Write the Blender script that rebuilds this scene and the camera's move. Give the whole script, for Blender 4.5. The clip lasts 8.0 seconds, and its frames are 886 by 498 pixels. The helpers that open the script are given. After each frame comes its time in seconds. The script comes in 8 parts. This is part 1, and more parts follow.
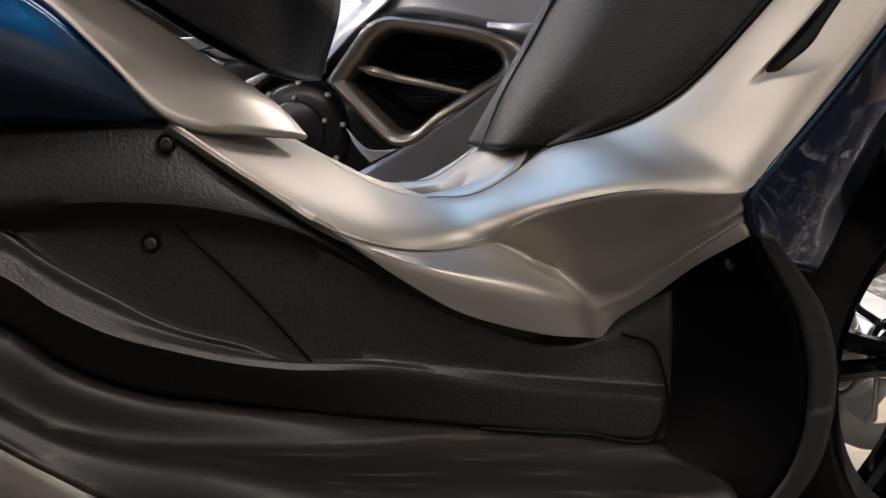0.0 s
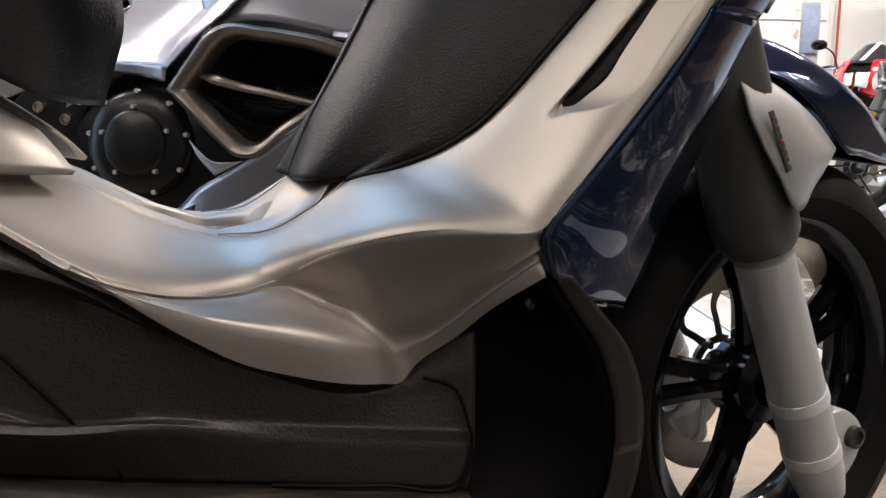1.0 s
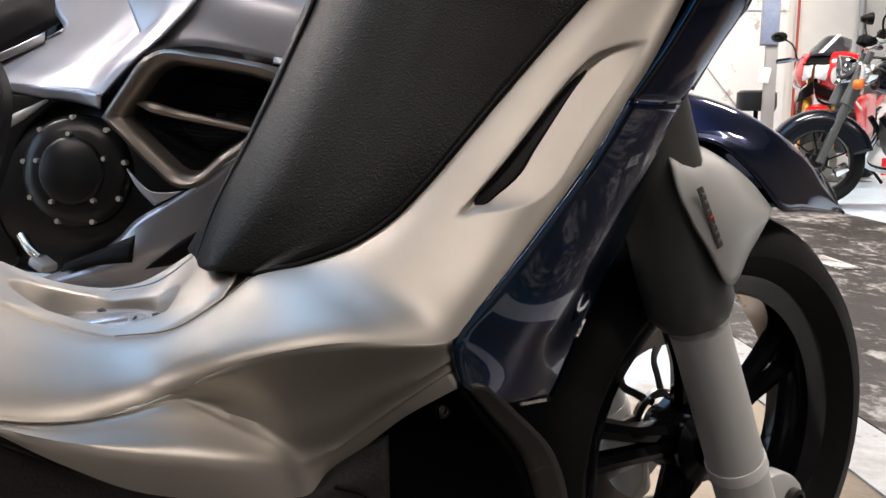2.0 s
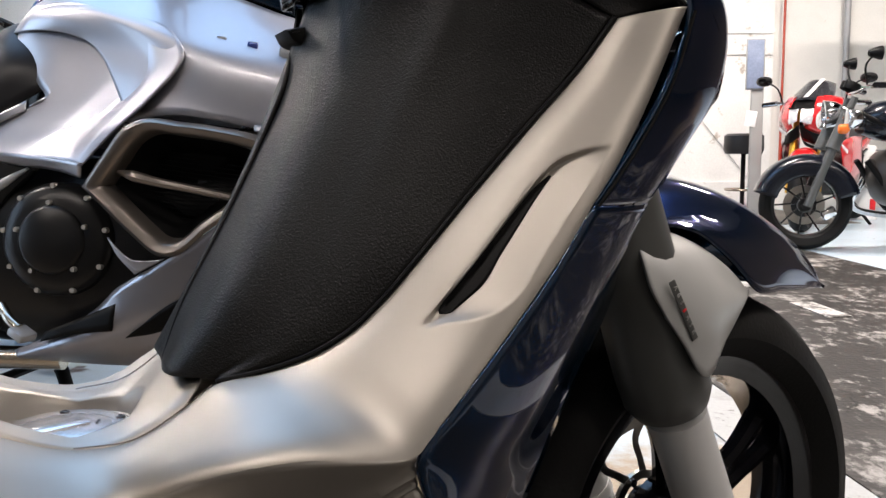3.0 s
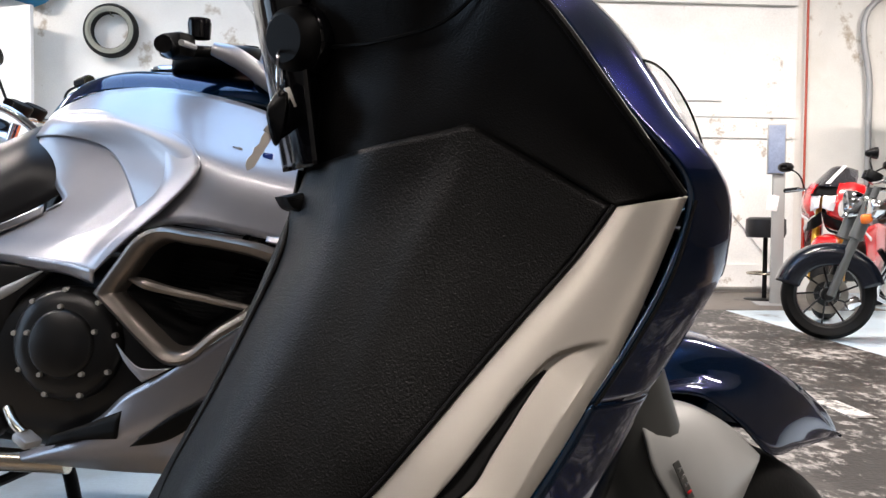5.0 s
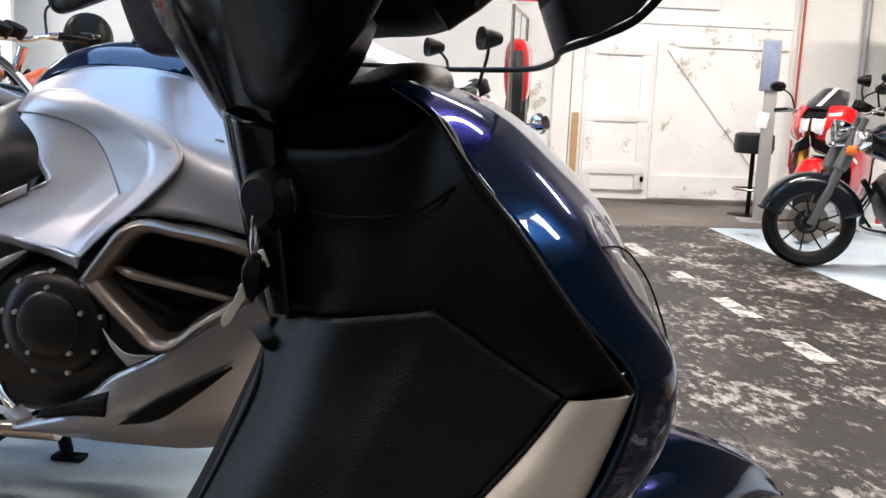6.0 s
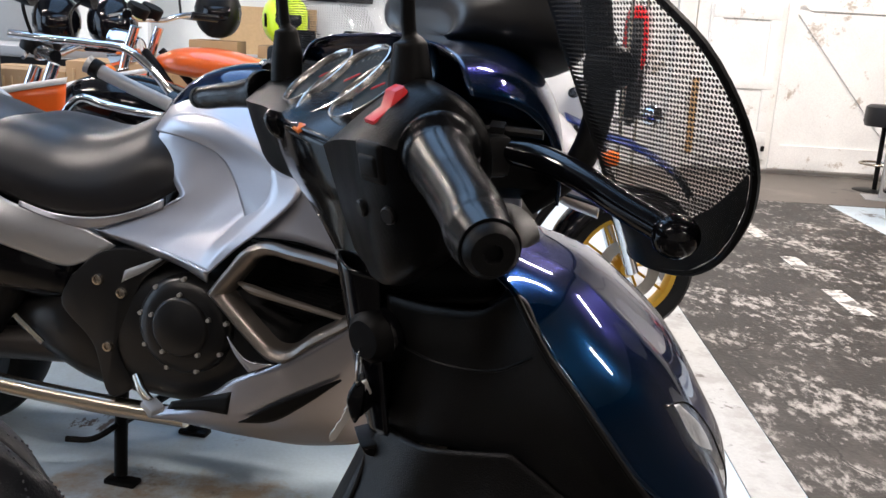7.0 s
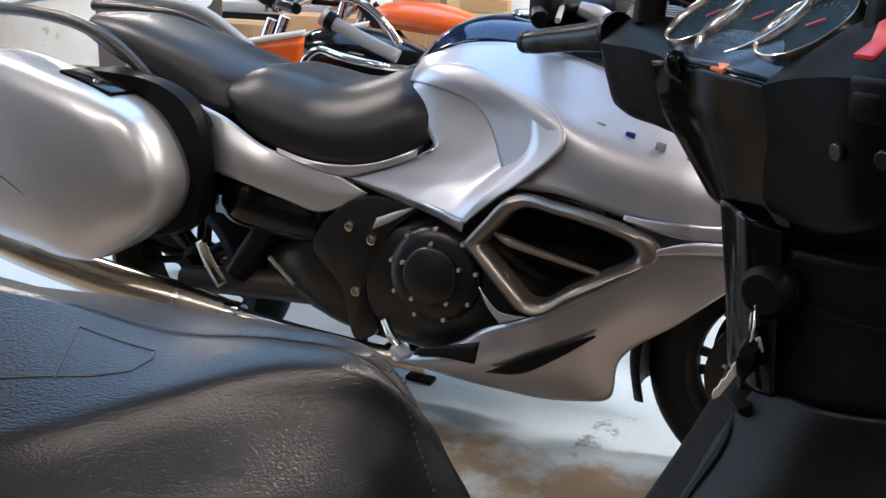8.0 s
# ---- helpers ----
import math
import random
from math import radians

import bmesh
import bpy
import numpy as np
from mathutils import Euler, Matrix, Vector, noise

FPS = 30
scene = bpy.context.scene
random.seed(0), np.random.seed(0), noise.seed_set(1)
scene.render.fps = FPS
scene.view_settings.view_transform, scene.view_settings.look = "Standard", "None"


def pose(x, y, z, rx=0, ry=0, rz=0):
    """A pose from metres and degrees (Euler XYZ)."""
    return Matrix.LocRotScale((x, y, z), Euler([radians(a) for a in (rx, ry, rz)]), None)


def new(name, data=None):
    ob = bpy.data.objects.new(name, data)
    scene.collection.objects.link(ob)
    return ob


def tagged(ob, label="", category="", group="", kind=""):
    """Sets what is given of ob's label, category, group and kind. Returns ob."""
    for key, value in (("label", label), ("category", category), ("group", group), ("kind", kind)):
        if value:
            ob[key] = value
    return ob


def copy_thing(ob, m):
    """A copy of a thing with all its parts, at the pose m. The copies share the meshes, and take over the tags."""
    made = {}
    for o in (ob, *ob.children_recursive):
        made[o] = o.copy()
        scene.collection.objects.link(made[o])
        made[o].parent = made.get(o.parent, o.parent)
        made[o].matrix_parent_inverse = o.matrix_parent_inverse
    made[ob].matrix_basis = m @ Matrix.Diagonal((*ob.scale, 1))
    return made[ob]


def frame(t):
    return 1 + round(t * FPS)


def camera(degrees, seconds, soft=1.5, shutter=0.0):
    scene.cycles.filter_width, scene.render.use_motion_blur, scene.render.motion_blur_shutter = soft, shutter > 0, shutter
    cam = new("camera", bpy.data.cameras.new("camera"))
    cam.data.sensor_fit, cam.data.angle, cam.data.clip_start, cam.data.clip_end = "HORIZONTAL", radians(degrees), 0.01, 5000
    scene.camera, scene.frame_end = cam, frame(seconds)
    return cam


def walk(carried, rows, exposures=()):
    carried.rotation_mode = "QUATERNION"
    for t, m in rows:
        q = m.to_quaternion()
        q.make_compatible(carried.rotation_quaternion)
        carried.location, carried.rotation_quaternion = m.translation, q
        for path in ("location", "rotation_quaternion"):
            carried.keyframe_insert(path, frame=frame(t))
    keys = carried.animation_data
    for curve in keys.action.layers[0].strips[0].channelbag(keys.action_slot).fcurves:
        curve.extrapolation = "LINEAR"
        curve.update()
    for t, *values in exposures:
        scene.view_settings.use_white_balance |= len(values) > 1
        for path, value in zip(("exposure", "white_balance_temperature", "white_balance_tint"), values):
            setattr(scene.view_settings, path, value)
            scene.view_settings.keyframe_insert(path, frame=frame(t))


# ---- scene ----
cam = camera(52.9, 8.0)
METRES, EYE, TILT, LEAN, TURN = 0.97, 0.528, -8.5, -0.5, 0.0
ROWS = [
    (0.0, 0.0, 0.0, 0.0, 0.0, 0.0, 0.0),
    (0.5, 0.0378, 0.022, 0.0112, -4.07, -0.01, 0.44),
    (1.0, 0.0743, 0.0386, 0.0321, -7.28, -0.14, 0.77),
    (1.5, 0.1028, 0.0563, 0.0785, -8.7, -1.38, 0.99),
    (3.0, 0.1481, 0.0751, 0.1626, -9.61, 1.49, 2.28),
    (3.5, 0.1506, 0.0758, 0.1833, -8.82, 3.62, 2.47),
    (4.0, 0.1571, 0.0761, 0.2003, -8.1, 5.46, 2.34),
    (4.5, 0.1676, 0.0794, 0.2293, -7.92, 7.41, 2.12),
    (5.8, 0.1814, 0.0663, 0.3823, -8.99, 0.0, -0.5),
    (6.0, 0.1854, 0.0355, 0.4704, -9.1, -1.59, -0.42),
    (6.2, 0.1779, -0.0040, 0.5400, -8.54, -2.77, -0.65),
    (6.4, 0.1803, -0.0320, 0.5865, -6.76, -4.27, -1.26),
    (6.5, 0.1832, -0.0397, 0.6007, -5.79, -5.06, -1.52),
    (6.7, 0.1909, -0.0465, 0.6237, -4.42, -5.86, -2.03),
    (7.0, 0.1929, -0.0508, 0.6543, -1.82, -5.43, -2.41),
    (7.2, 0.1771, -0.0628, 0.6578, 1.05, -4.84, -3.11),
    (7.5, 0.1253, -0.0692, 0.6507, 5.61, -5.64, -3.24),
    (7.8, 0.055, -0.0450, 0.6397, 7.91, -7.42, -3.18),
    (8.0, -0.0236, -0.0358, 0.6301, 8.34, -8.59, -3.21),
]
EXPOSURES = [(t, stops, 6500, 16) for t, stops in ((0.0, 0.40), (1.5, 0.38), (3.5, 0.44), (4.5, 0.50), (6.0, 0.26), (6.8, 0.28), (7.5, 0.50), (8.0, 0.44))]
walk(cam, [(t, pose(0, 0, EYE, TILT, LEAN, TURN) @ pose(METRES * x, METRES * y, METRES * z, 90 + pitch, roll, yaw)) for t, x, y, z, yaw, pitch, roll in ROWS], EXPOSURES)

# ---- light ----
ROOM = pose(0, 0, 0, 0, 0, -4.5)          # the building's axes
world = bpy.data.worlds.new("sky")
scene.world = world
world.use_nodes = True
sky = world.node_tree.nodes.new("ShaderNodeTexSky")
sky.sky_type, sky.sun_disc = "NISHITA", False
sky.sun_elevation, sky.sun_rotation = radians(35), radians(200)
world.node_tree.links.new(sky.outputs[0], world.node_tree.nodes["Background"].inputs[0])
world.node_tree.nodes["Background"].inputs[1].default_value = 0.1


def area_lamp(name, m, w, h, watts, colour):
    d = bpy.data.lights.new(name, "AREA")
    d.shape, d.size, d.size_y, d.energy, d.color = "RECTANGLE", w, h, watts, colour
    ob = new(name, d)
    ob.matrix_world = m
    return ob


# ceiling tubes in three rows, the daylight of the wide doorway in the side wall and of the roof light
# the tube at (-3.9, -1.2) is unseen, added to brighten the tourer's flank
for lx, ly, watts in ((-1.7, -1.2, 34), (-3.9, -1.2, 38), (3.1, -3.2, 50), (-3.8, 2.4, 85), (-4.4, 6.6, 120), (1.9, -0.6, 44), (1.9, 2.6, 130), (1.9, 5.6, 150), (5.2, 1.6, 70), (5.2, 5.4, 150)):
    area_lamp("tube_lamp", ROOM @ pose(lx, ly, 3.72), 1.45, 0.16, watts, (1.0, 0.92, 0.82))
area_lamp("doorway_light", ROOM @ pose(-6.9, 2.6, 1.9, 0, -90, 0), 3.2, 4.2, 110, (0.55, 0.77, 1.0))
area_lamp("roof_daylight", ROOM @ pose(-1.4, 3.8, 4.16), 2.4, 4.6, 86, (0.36, 0.64, 1.0))

# ---- tools ----
def resample(pts, n):
    """n points along a smooth curve through pts."""
    p = np.array(pts, float)
    if len(p) == 1:
        return np.repeat(p, n, 0)
    d = np.concatenate([[0], np.cumsum(np.maximum(np.linalg.norm(np.diff(p, axis=0), axis=1), 1e-6))])
    t = np.linspace(0, d[-1], n)
    k = np.clip(np.searchsorted(d, t, side="right") - 1, 0, len(p) - 2)
    g = np.gradient(p, d, axis=0) if len(p) > 2 else np.repeat((p[1:] - p[:1]) / d[-1], 2, 0)
    h = (d[k + 1] - d[k])[:, None]
    s = ((t - d[k]) / (d[k + 1] - d[k]))[:, None]
    a, b, ga, gb = p[k], p[k + 1], g[k] * h, g[k + 1] * h
    return a * (2 * s**3 - 3 * s**2 + 1) + ga * (s**3 - 2 * s**2 + s) + b * (3 * s**2 - 2 * s**3) + gb * (s**3 - s**2)


def grid_mesh(bm, g, loop=False, caps=False):
    """Faces over a grid of points; loop joins the last column to the first."""
    rows = [[bm.verts.new(tuple(q)) for q in r] for r in g]
    m = len(rows[0])
    for a, b in zip(rows, rows[1:]):
        for j in range(m if loop else m - 1):
            q = (a[j], a[(j + 1) % m], b[(j + 1) % m], b[j])
            bm.faces.new(q)
    if caps:
        for r in (rows[0][::-1], rows[-1]):
            c = bm.verts.new(tuple(sum((v.co for v in r), Vector()) / m))
            for j in range(m):
                bm.faces.new((r[j], r[(j + 1) % m], c))
    return bm


def surface(rails, n=48, m=8):
    """Rows of points on a smooth surface through the rails."""
    r = np.array([resample(c, n) for c in rails])
    return np.stack([resample(r[:, j], (len(rails) - 1) * m + 1) for j in range(n)], 1)


def sheet(rails, n=48, m=8, sharp=False):
    """A panel stretched over rails, each a smooth curve; sharp keeps a crease at each rail."""
    r = np.array([resample(c, n) for c in rails])
    k = len(rails)
    bm = bmesh.new()
    if sharp or k == 2:
        g = np.concatenate([np.linspace(r[i], r[i + 1], m + 1)[(1 if i else 0):] for i in range(k - 1)])
    else:
        g = np.stack([resample(r[:, j], (k - 1) * m + 1) for j in range(n)], 1)
    return grid_mesh(bm, g)


def body(sections, n=40, ring=24, caps=True):
    """A rounded solid along u: sections (u, v, z, half width, half height, squareness)."""
    s = resample(sections, n)
    bm = bmesh.new()
    a = np.linspace(0, 2 * np.pi, ring, endpoint=False)
    g = []
    for u, v, z, hv, hz, e in s:
        c, t = np.cos(a), np.sin(a)
        g.append(np.stack([np.full(ring, u), v + hv * np.sign(c) * np.abs(c) ** (2 / e), z + hz * np.sign(t) * np.abs(t) ** (2 / e)], 1))
    grid_mesh(bm, g, True, caps)
    bmesh.ops.recalc_face_normals(bm, faces=bm.faces)
    return bm


def tube(path, radius, n=0, seg=12, closed=False):
    """A round bar along a smooth path; radius is one number or one for each point."""
    n = n or max(6, 6 * len(path))
    line = list(path) + ([path[0]] if closed else [])
    p = resample(line, n + (1 if closed else 0))[:n]
    if np.isscalar(radius):
        rad = np.full(n, radius)
    else:
        d = np.concatenate([[0], np.cumsum(np.linalg.norm(np.diff(np.array(line, float), axis=0), axis=1))])
        rad = np.interp(np.linspace(0, d[-1], n), d, radius)
    bm = bmesh.new()
    g, up = [], None
    for i in range(n):
        d = Vector(p[(i + 1) % n if closed else min(i + 1, n - 1)] - p[i - 1 if closed or i else 0]).normalized()
        if up is None:
            up = d.orthogonal().normalized()
        up = (up - d * up.dot(d)).normalized()
        side = d.cross(up)
        g.append([Vector(p[i]) + float(rad[i]) * (math.cos(a) * up + math.sin(a) * side) for a in [2 * math.pi * k / seg for k in range(seg)]])
    if closed:
        g.append(g[0])
    grid_mesh(bm, g, True, not closed)
    if closed:
        bmesh.ops.remove_doubles(bm, verts=bm.verts, dist=1e-5)
    bmesh.ops.recalc_face_normals(bm, faces=bm.faces)
    return bm


def lathe(profile, m=None, seg=32, closed=False):
    """A turned form: profile of (radius, height) round the z axis of m."""
    bm = bmesh.new()
    prof = list(profile) + ([profile[0]] if closed else [])
    a = np.linspace(0, 2 * np.pi, seg, endpoint=False)
    g = [np.stack([r * np.cos(a), r * np.sin(a), np.full(seg, h)], 1) for r, h in prof]
    grid_mesh(bm, g, True, False)
    bmesh.ops.remove_doubles(bm, verts=bm.verts, dist=1e-5)
    bmesh.ops.recalc_face_normals(bm, faces=bm.faces)
    if m is not None:
        bmesh.ops.transform(bm, matrix=m, verts=bm.verts)
    return bm


def box(sx, sy, sz, m=None, bevel=0.0, seg=2):
    bm = bmesh.new()
    bmesh.ops.create_cube(bm, size=1, matrix=Matrix.Diagonal((sx, sy, sz, 1)))
    if bevel:
        bmesh.ops.bevel(bm, geom=list(bm.edges), offset=bevel, segments=seg, profile=0.5, affect="EDGES")
    if m is not None:
        bmesh.ops.transform(bm, matrix=m, verts=bm.verts)
    return bm


def plate(outline, depth, m=None, bevel=0.0, smooth=0):
    """A flat plate of that outline in (x, y), thick along z."""
    pts = resample(list(outline) + [outline[0]], smooth + 1)[:-1] if smooth else outline
    bm = bmesh.new()
    f = bm.faces.new([bm.verts.new((p[0], p[1], 0)) for p in pts])
    ext = bmesh.ops.extrude_face_region(bm, geom=[f])
    bmesh.ops.translate(bm, vec=(0, 0, depth), verts=[v for v in ext["geom"] if isinstance(v, bmesh.types.BMVert)])
    bmesh.ops.recalc_face_normals(bm, faces=bm.faces)
    if bevel:
        rim = [e for e in bm.edges if len(e.link_faces) == 2 and e.calc_face_angle() > 0.9 and abs(e.verts[0].co.z - e.verts[1].co.z) < 1e-6]
        bmesh.ops.bevel(bm, geom=rim, offset=bevel, segments=2, profile=0.5, affect="EDGES")
    if m is not None:
        bmesh.ops.transform(bm, matrix=m, verts=bm.verts)
    return bm


def add(bm, *others):
    """Joins others into bm."""
    for o in others:
        tmp = bpy.data.meshes.new("tmp")
        o.to_mesh(tmp)
        o.free()
        bm.from_mesh(tmp)
        bpy.data.meshes.remove(tmp)
    return bm


def moved(bm, m):
    bmesh.ops.transform(bm, matrix=m, verts=bm.verts)
    return bm


def part(name, bm, material, parent=None, label="", thick=0.0, angle=40, out=(-0.2, -1, 0.8)):
    """Links a bmesh as one mesh object, under a thing or a part; a thin panel gets its thickness on the side away from out."""
    if thick:
        bm.normal_update()
        if sum((f.normal * f.calc_area() for f in bm.faces), Vector()).dot(Vector(out)) < 0:
            bmesh.ops.reverse_faces(bm, faces=bm.faces)
    me = bpy.data.meshes.new(name)
    bm.to_mesh(me)
    bm.free()
    me.materials.append(material)
    me.shade_smooth()
    me.set_sharp_from_angle(angle=radians(angle))
    ob = new(name, me)
    ob.parent = parent
    if label:
        ob["label"] = label
    if thick:
        s = ob.modifiers.new("thickness", "SOLIDIFY")
        s.thickness, s.offset = thick, -1
    return ob


def mirrored(ob):
    """The same part on the other flank of its thing."""
    o = ob.copy()
    scene.collection.objects.link(o)
    o.scale = (1, -1, 1)
    return o


def thing(name, m, label, category, group=""):
    """A top-level thing: an empty at its base."""
    ob = new(name)
    ob.empty_display_size = 0.1
    ob.matrix_world = m
    return tagged(ob, label, category, group)


def tilted(at, axis, spin=0.0):
    """A pose at a point whose z runs along axis."""
    return Matrix.Translation(at) @ Vector(axis).to_track_quat("Z", "Y").to_matrix().to_4x4() @ pose(0, 0, 0, 0, 0, spin)


# ---- materials ----
def paint(name, colour, rough=0.5, metal=0.0, coat=0.0, grain=0.0, size=60.0, vary=0.12, spread=3.0, worn=0.0, flake=0.0, spec=0.5):
    """A surface: colour drifts at two scales, gloss drifts, and grain is the depth of its relief in metres."""
    mt = bpy.data.materials.new(name)
    mt.use_nodes = True
    t = mt.node_tree
    b = t.nodes["Principled BSDF"]
    co = t.nodes.new("ShaderNodeTexCoord")

    def noise_of(scale, detail):
        x = t.nodes.new("ShaderNodeTexNoise")
        x.inputs["Scale"].default_value, x.inputs["Detail"].default_value = scale, detail
        t.links.new(co.outputs["Object"], x.inputs["Vector"])
        return x

    big, fine = noise_of(spread, 3), noise_of(size, 2)
    mix = t.nodes.new("ShaderNodeMix")
    mix.data_type = "RGBA"
    lo, hi = [max(0.0, c * (1 - vary)) for c in colour], [min(1.0, c * (1 + vary)) for c in colour]
    mix.inputs["A"].default_value, mix.inputs["B"].default_value = (*lo, 1), (*hi, 1)
    avg = t.nodes.new("ShaderNodeMath")
    avg.operation = "MULTIPLY_ADD"
    t.links.new(fine.outputs["Fac"], avg.inputs[0])
    avg.inputs[1].default_value = 0.5
    half = t.nodes.new("ShaderNodeMath")
    half.operation = "MULTIPLY"
    half.inputs[1].default_value = 0.5
    t.links.new(big.outputs["Fac"], half.inputs[0])
    t.links.new(half.outputs[0], avg.inputs[2])
    t.links.new(avg.outputs[0], mix.inputs["Factor"])
    t.links.new(mix.outputs["Result"], b.inputs["Base Color"])
    ramp = t.nodes.new("ShaderNodeMapRange")
    ramp.inputs["To Min"].default_value, ramp.inputs["To Max"].default_value = rough * (0.85 - worn), min(1, rough * (1.15 + worn))
    t.links.new(big.outputs["Fac"], ramp.inputs["Value"])
    t.links.new(ramp.outputs[0], b.inputs["Roughness"])
    b.inputs["Metallic"].default_value, b.inputs["Coat Weight"].default_value = metal, coat
    b.inputs["Coat Roughness"].default_value = 0.025
    b.inputs["Specular IOR Level"].default_value = spec
    if grain:
        bump = t.nodes.new("ShaderNodeBump")
        bump.inputs["Strength"].default_value, bump.inputs["Distance"].default_value = 1.0, grain
        t.links.new(fine.outputs["Fac"], bump.inputs["Height"])
        t.links.new(bump.outputs[0], b.inputs["Normal"])
    elif flake:
        bump = t.nodes.new("ShaderNodeBump")
        bump.inputs["Strength"].default_value, bump.inputs["Distance"].default_value = flake, 0.0002
        tiny = noise_of(900, 1)
        t.links.new(tiny.outputs["Fac"], bump.inputs["Height"])
        t.links.new(bump.outputs[0], b.inputs["Normal"])
    return mt


def leather(name, colour, rough, depth=0.0005, scale=420.0, stretch=1.0, spec=0.35):
    """Moulded or sewn grain: rounded cells with creases between."""
    mt = paint(name, colour, rough, vary=0.2, size=35, spec=spec)
    t = mt.node_tree
    b = t.nodes["Principled BSDF"]
    co = t.nodes.new("ShaderNodeTexCoord")
    mp = t.nodes.new("ShaderNodeMapping")
    mp.inputs["Scale"].default_value = (1, stretch, stretch)
    warp = t.nodes.new("ShaderNodeTexNoise")
    warp.inputs["Scale"].default_value, warp.inputs["Detail"].default_value = scale * 0.7, 3
    v = t.nodes.new("ShaderNodeTexVoronoi")
    v.feature, v.inputs["Scale"].default_value = "SMOOTH_F1", scale
    t.links.new(co.outputs["Object"], mp.inputs["Vector"])
    t.links.new(mp.outputs[0], v.inputs["Vector"])
    t.links.new(mp.outputs[0], warp.inputs["Vector"])
    sm = t.nodes.new("ShaderNodeMath")
    t.links.new(v.outputs["Distance"], sm.inputs[0])
    t.links.new(warp.outputs["Fac"], sm.inputs[1])
    bump = t.nodes.new("ShaderNodeBump")
    bump.inputs["Strength"].default_value, bump.inputs["Distance"].default_value = 1.0, depth
    t.links.new(sm.outputs[0], bump.inputs["Height"])
    t.links.new(bump.outputs[0], b.inputs["Normal"])
    return mt


def scratched(mt, colour, along=2.5, across=70.0):
    """Long pale scuffs running fore and aft."""
    t = mt.node_tree
    b = t.nodes["Principled BSDF"]
    last = b.inputs["Base Color"].links[0].from_socket
    co, mp, n, r, x = (t.nodes.new("ShaderNode" + k) for k in ("TexCoord", "Mapping", "TexNoise", "MapRange", "Mix"))
    mp.inputs["Scale"].default_value = (along, across, across)
    n.inputs["Scale"].default_value, n.inputs["Detail"].default_value = 1.6, 4
    t.links.new(co.outputs["Object"], mp.inputs["Vector"])
    t.links.new(mp.outputs[0], n.inputs["Vector"])
    r.inputs["From Min"].default_value, r.inputs["From Max"].default_value = 0.585, 0.70
    t.links.new(n.outputs["Fac"], r.inputs["Value"])
    x.data_type = "RGBA"
    t.links.new(r.outputs[0], x.inputs["Factor"])
    t.links.new(last, x.inputs["A"])
    x.inputs["B"].default_value = (*colour, 1)
    t.links.new(x.outputs["Result"], b.inputs["Base Color"])
    return mt


def clear(name, colour, rough=0.02, alpha=0.25, ior=1.45):
    mt = bpy.data.materials.new(name)
    mt.use_nodes = True
    b = mt.node_tree.nodes["Principled BSDF"]
    b.inputs["Base Color"].default_value = (*colour, 1)
    b.inputs["Roughness"].default_value, b.inputs["Alpha"].default_value = rough, alpha
    b.inputs["IOR"].default_value = ior
    return mt


def glow(name, colour, strength):
    mt = bpy.data.materials.new(name)
    mt.use_nodes = True
    b = mt.node_tree.nodes["Principled BSDF"]
    b.inputs["Emission Color"].default_value, b.inputs["Emission Strength"].default_value = (*colour, 1), strength
    return mt


SATIN = paint("champagne_satin_silver", (0.45, 0.42, 0.376), 0.46, 0.85, 0.0, vary=0.05, spread=4, flake=0.06)
SILVER = paint("silver_metallic", (0.42, 0.425, 0.465), 0.42, 0.85, 0.55, vary=0.04, flake=0.05)
SILVER_WHITE = paint("pale_silver_metallic", (0.50, 0.51, 0.53), 0.36, 0.75, 0.6, vary=0.04, flake=0.05)
# the tourer's same silver, darkened to carry shade on its lower panels
SILVER_SHADED = paint("shaded_silver_metallic", (0.33, 0.335, 0.372), 0.30, 0.82, 0.5, vary=0.05, flake=0.05)
BLUE = paint("midnight_blue_metallic", (0.0008, 0.0160, 0.046), 0.20, 0.80, 1.0, vary=0.15, spec=0.1, flake=0.10)
BLUE.node_tree.nodes["Principled BSDF"].inputs["Specular Tint"].default_value = (0.03, 0.20, 0.45, 1)
BLUE_BLACK = paint("blue_black_enamel", (0.003, 0.005, 0.010), 0.20, 0.0, 0.25, spec=0.35)
BRIGHT_BLUE = paint("cobalt_blue", (0.006, 0.03, 0.22), 0.25, 0.4, 1.0)
GRAIN = leather("grained_black_plastic", (0.0030, 0.0029, 0.0029), 0.38, 0.00032, 860, 1.0, 0.21)
WORN_GRAIN = leather("scuffed_grained_plastic", (0.0125, 0.0108, 0.0096), 0.40, 0.00028, 480, 1.0, 0.52)
WORN_FINE = scratched(leather("scuffed_fine_plastic", (0.0125, 0.0104, 0.0088), 0.42, 0.00012, 700, 1.0, 0.42), (0.060, 0.050, 0.041))
GRAIN_FINE = leather("fine_grained_black_plastic", (0.0020, 0.0020, 0.0021), 0.34, 0.00014, 700, 1.0, 0.06)
COWL = leather("cowl_plastic", (0.0050, 0.0048, 0.0047), 0.38, 0.00022, 900, 1.0, 0.14)
DARK = paint("matt_black_plastic", (0.0038, 0.0038, 0.0040), 0.44, grain=0.0001, size=700, spec=0.11)
GLOSS = paint("gloss_black", (0.003, 0.003, 0.004), 0.10, spec=0.28, vary=0.1)
RUBBER = paint("tyre_rubber", (0.006, 0.006, 0.006), 0.58, grain=0.0003, size=260, vary=0.3, spec=0.14)
GRIP = paint("grip_rubber", (0.0025, 0.0027, 0.0034), 0.24, grain=0.00005, size=300, spec=0.16)
BEZEL = paint("satin_chrome_bezel", (0.50, 0.48, 0.46), 0.22, 1.0, vary=0.06)
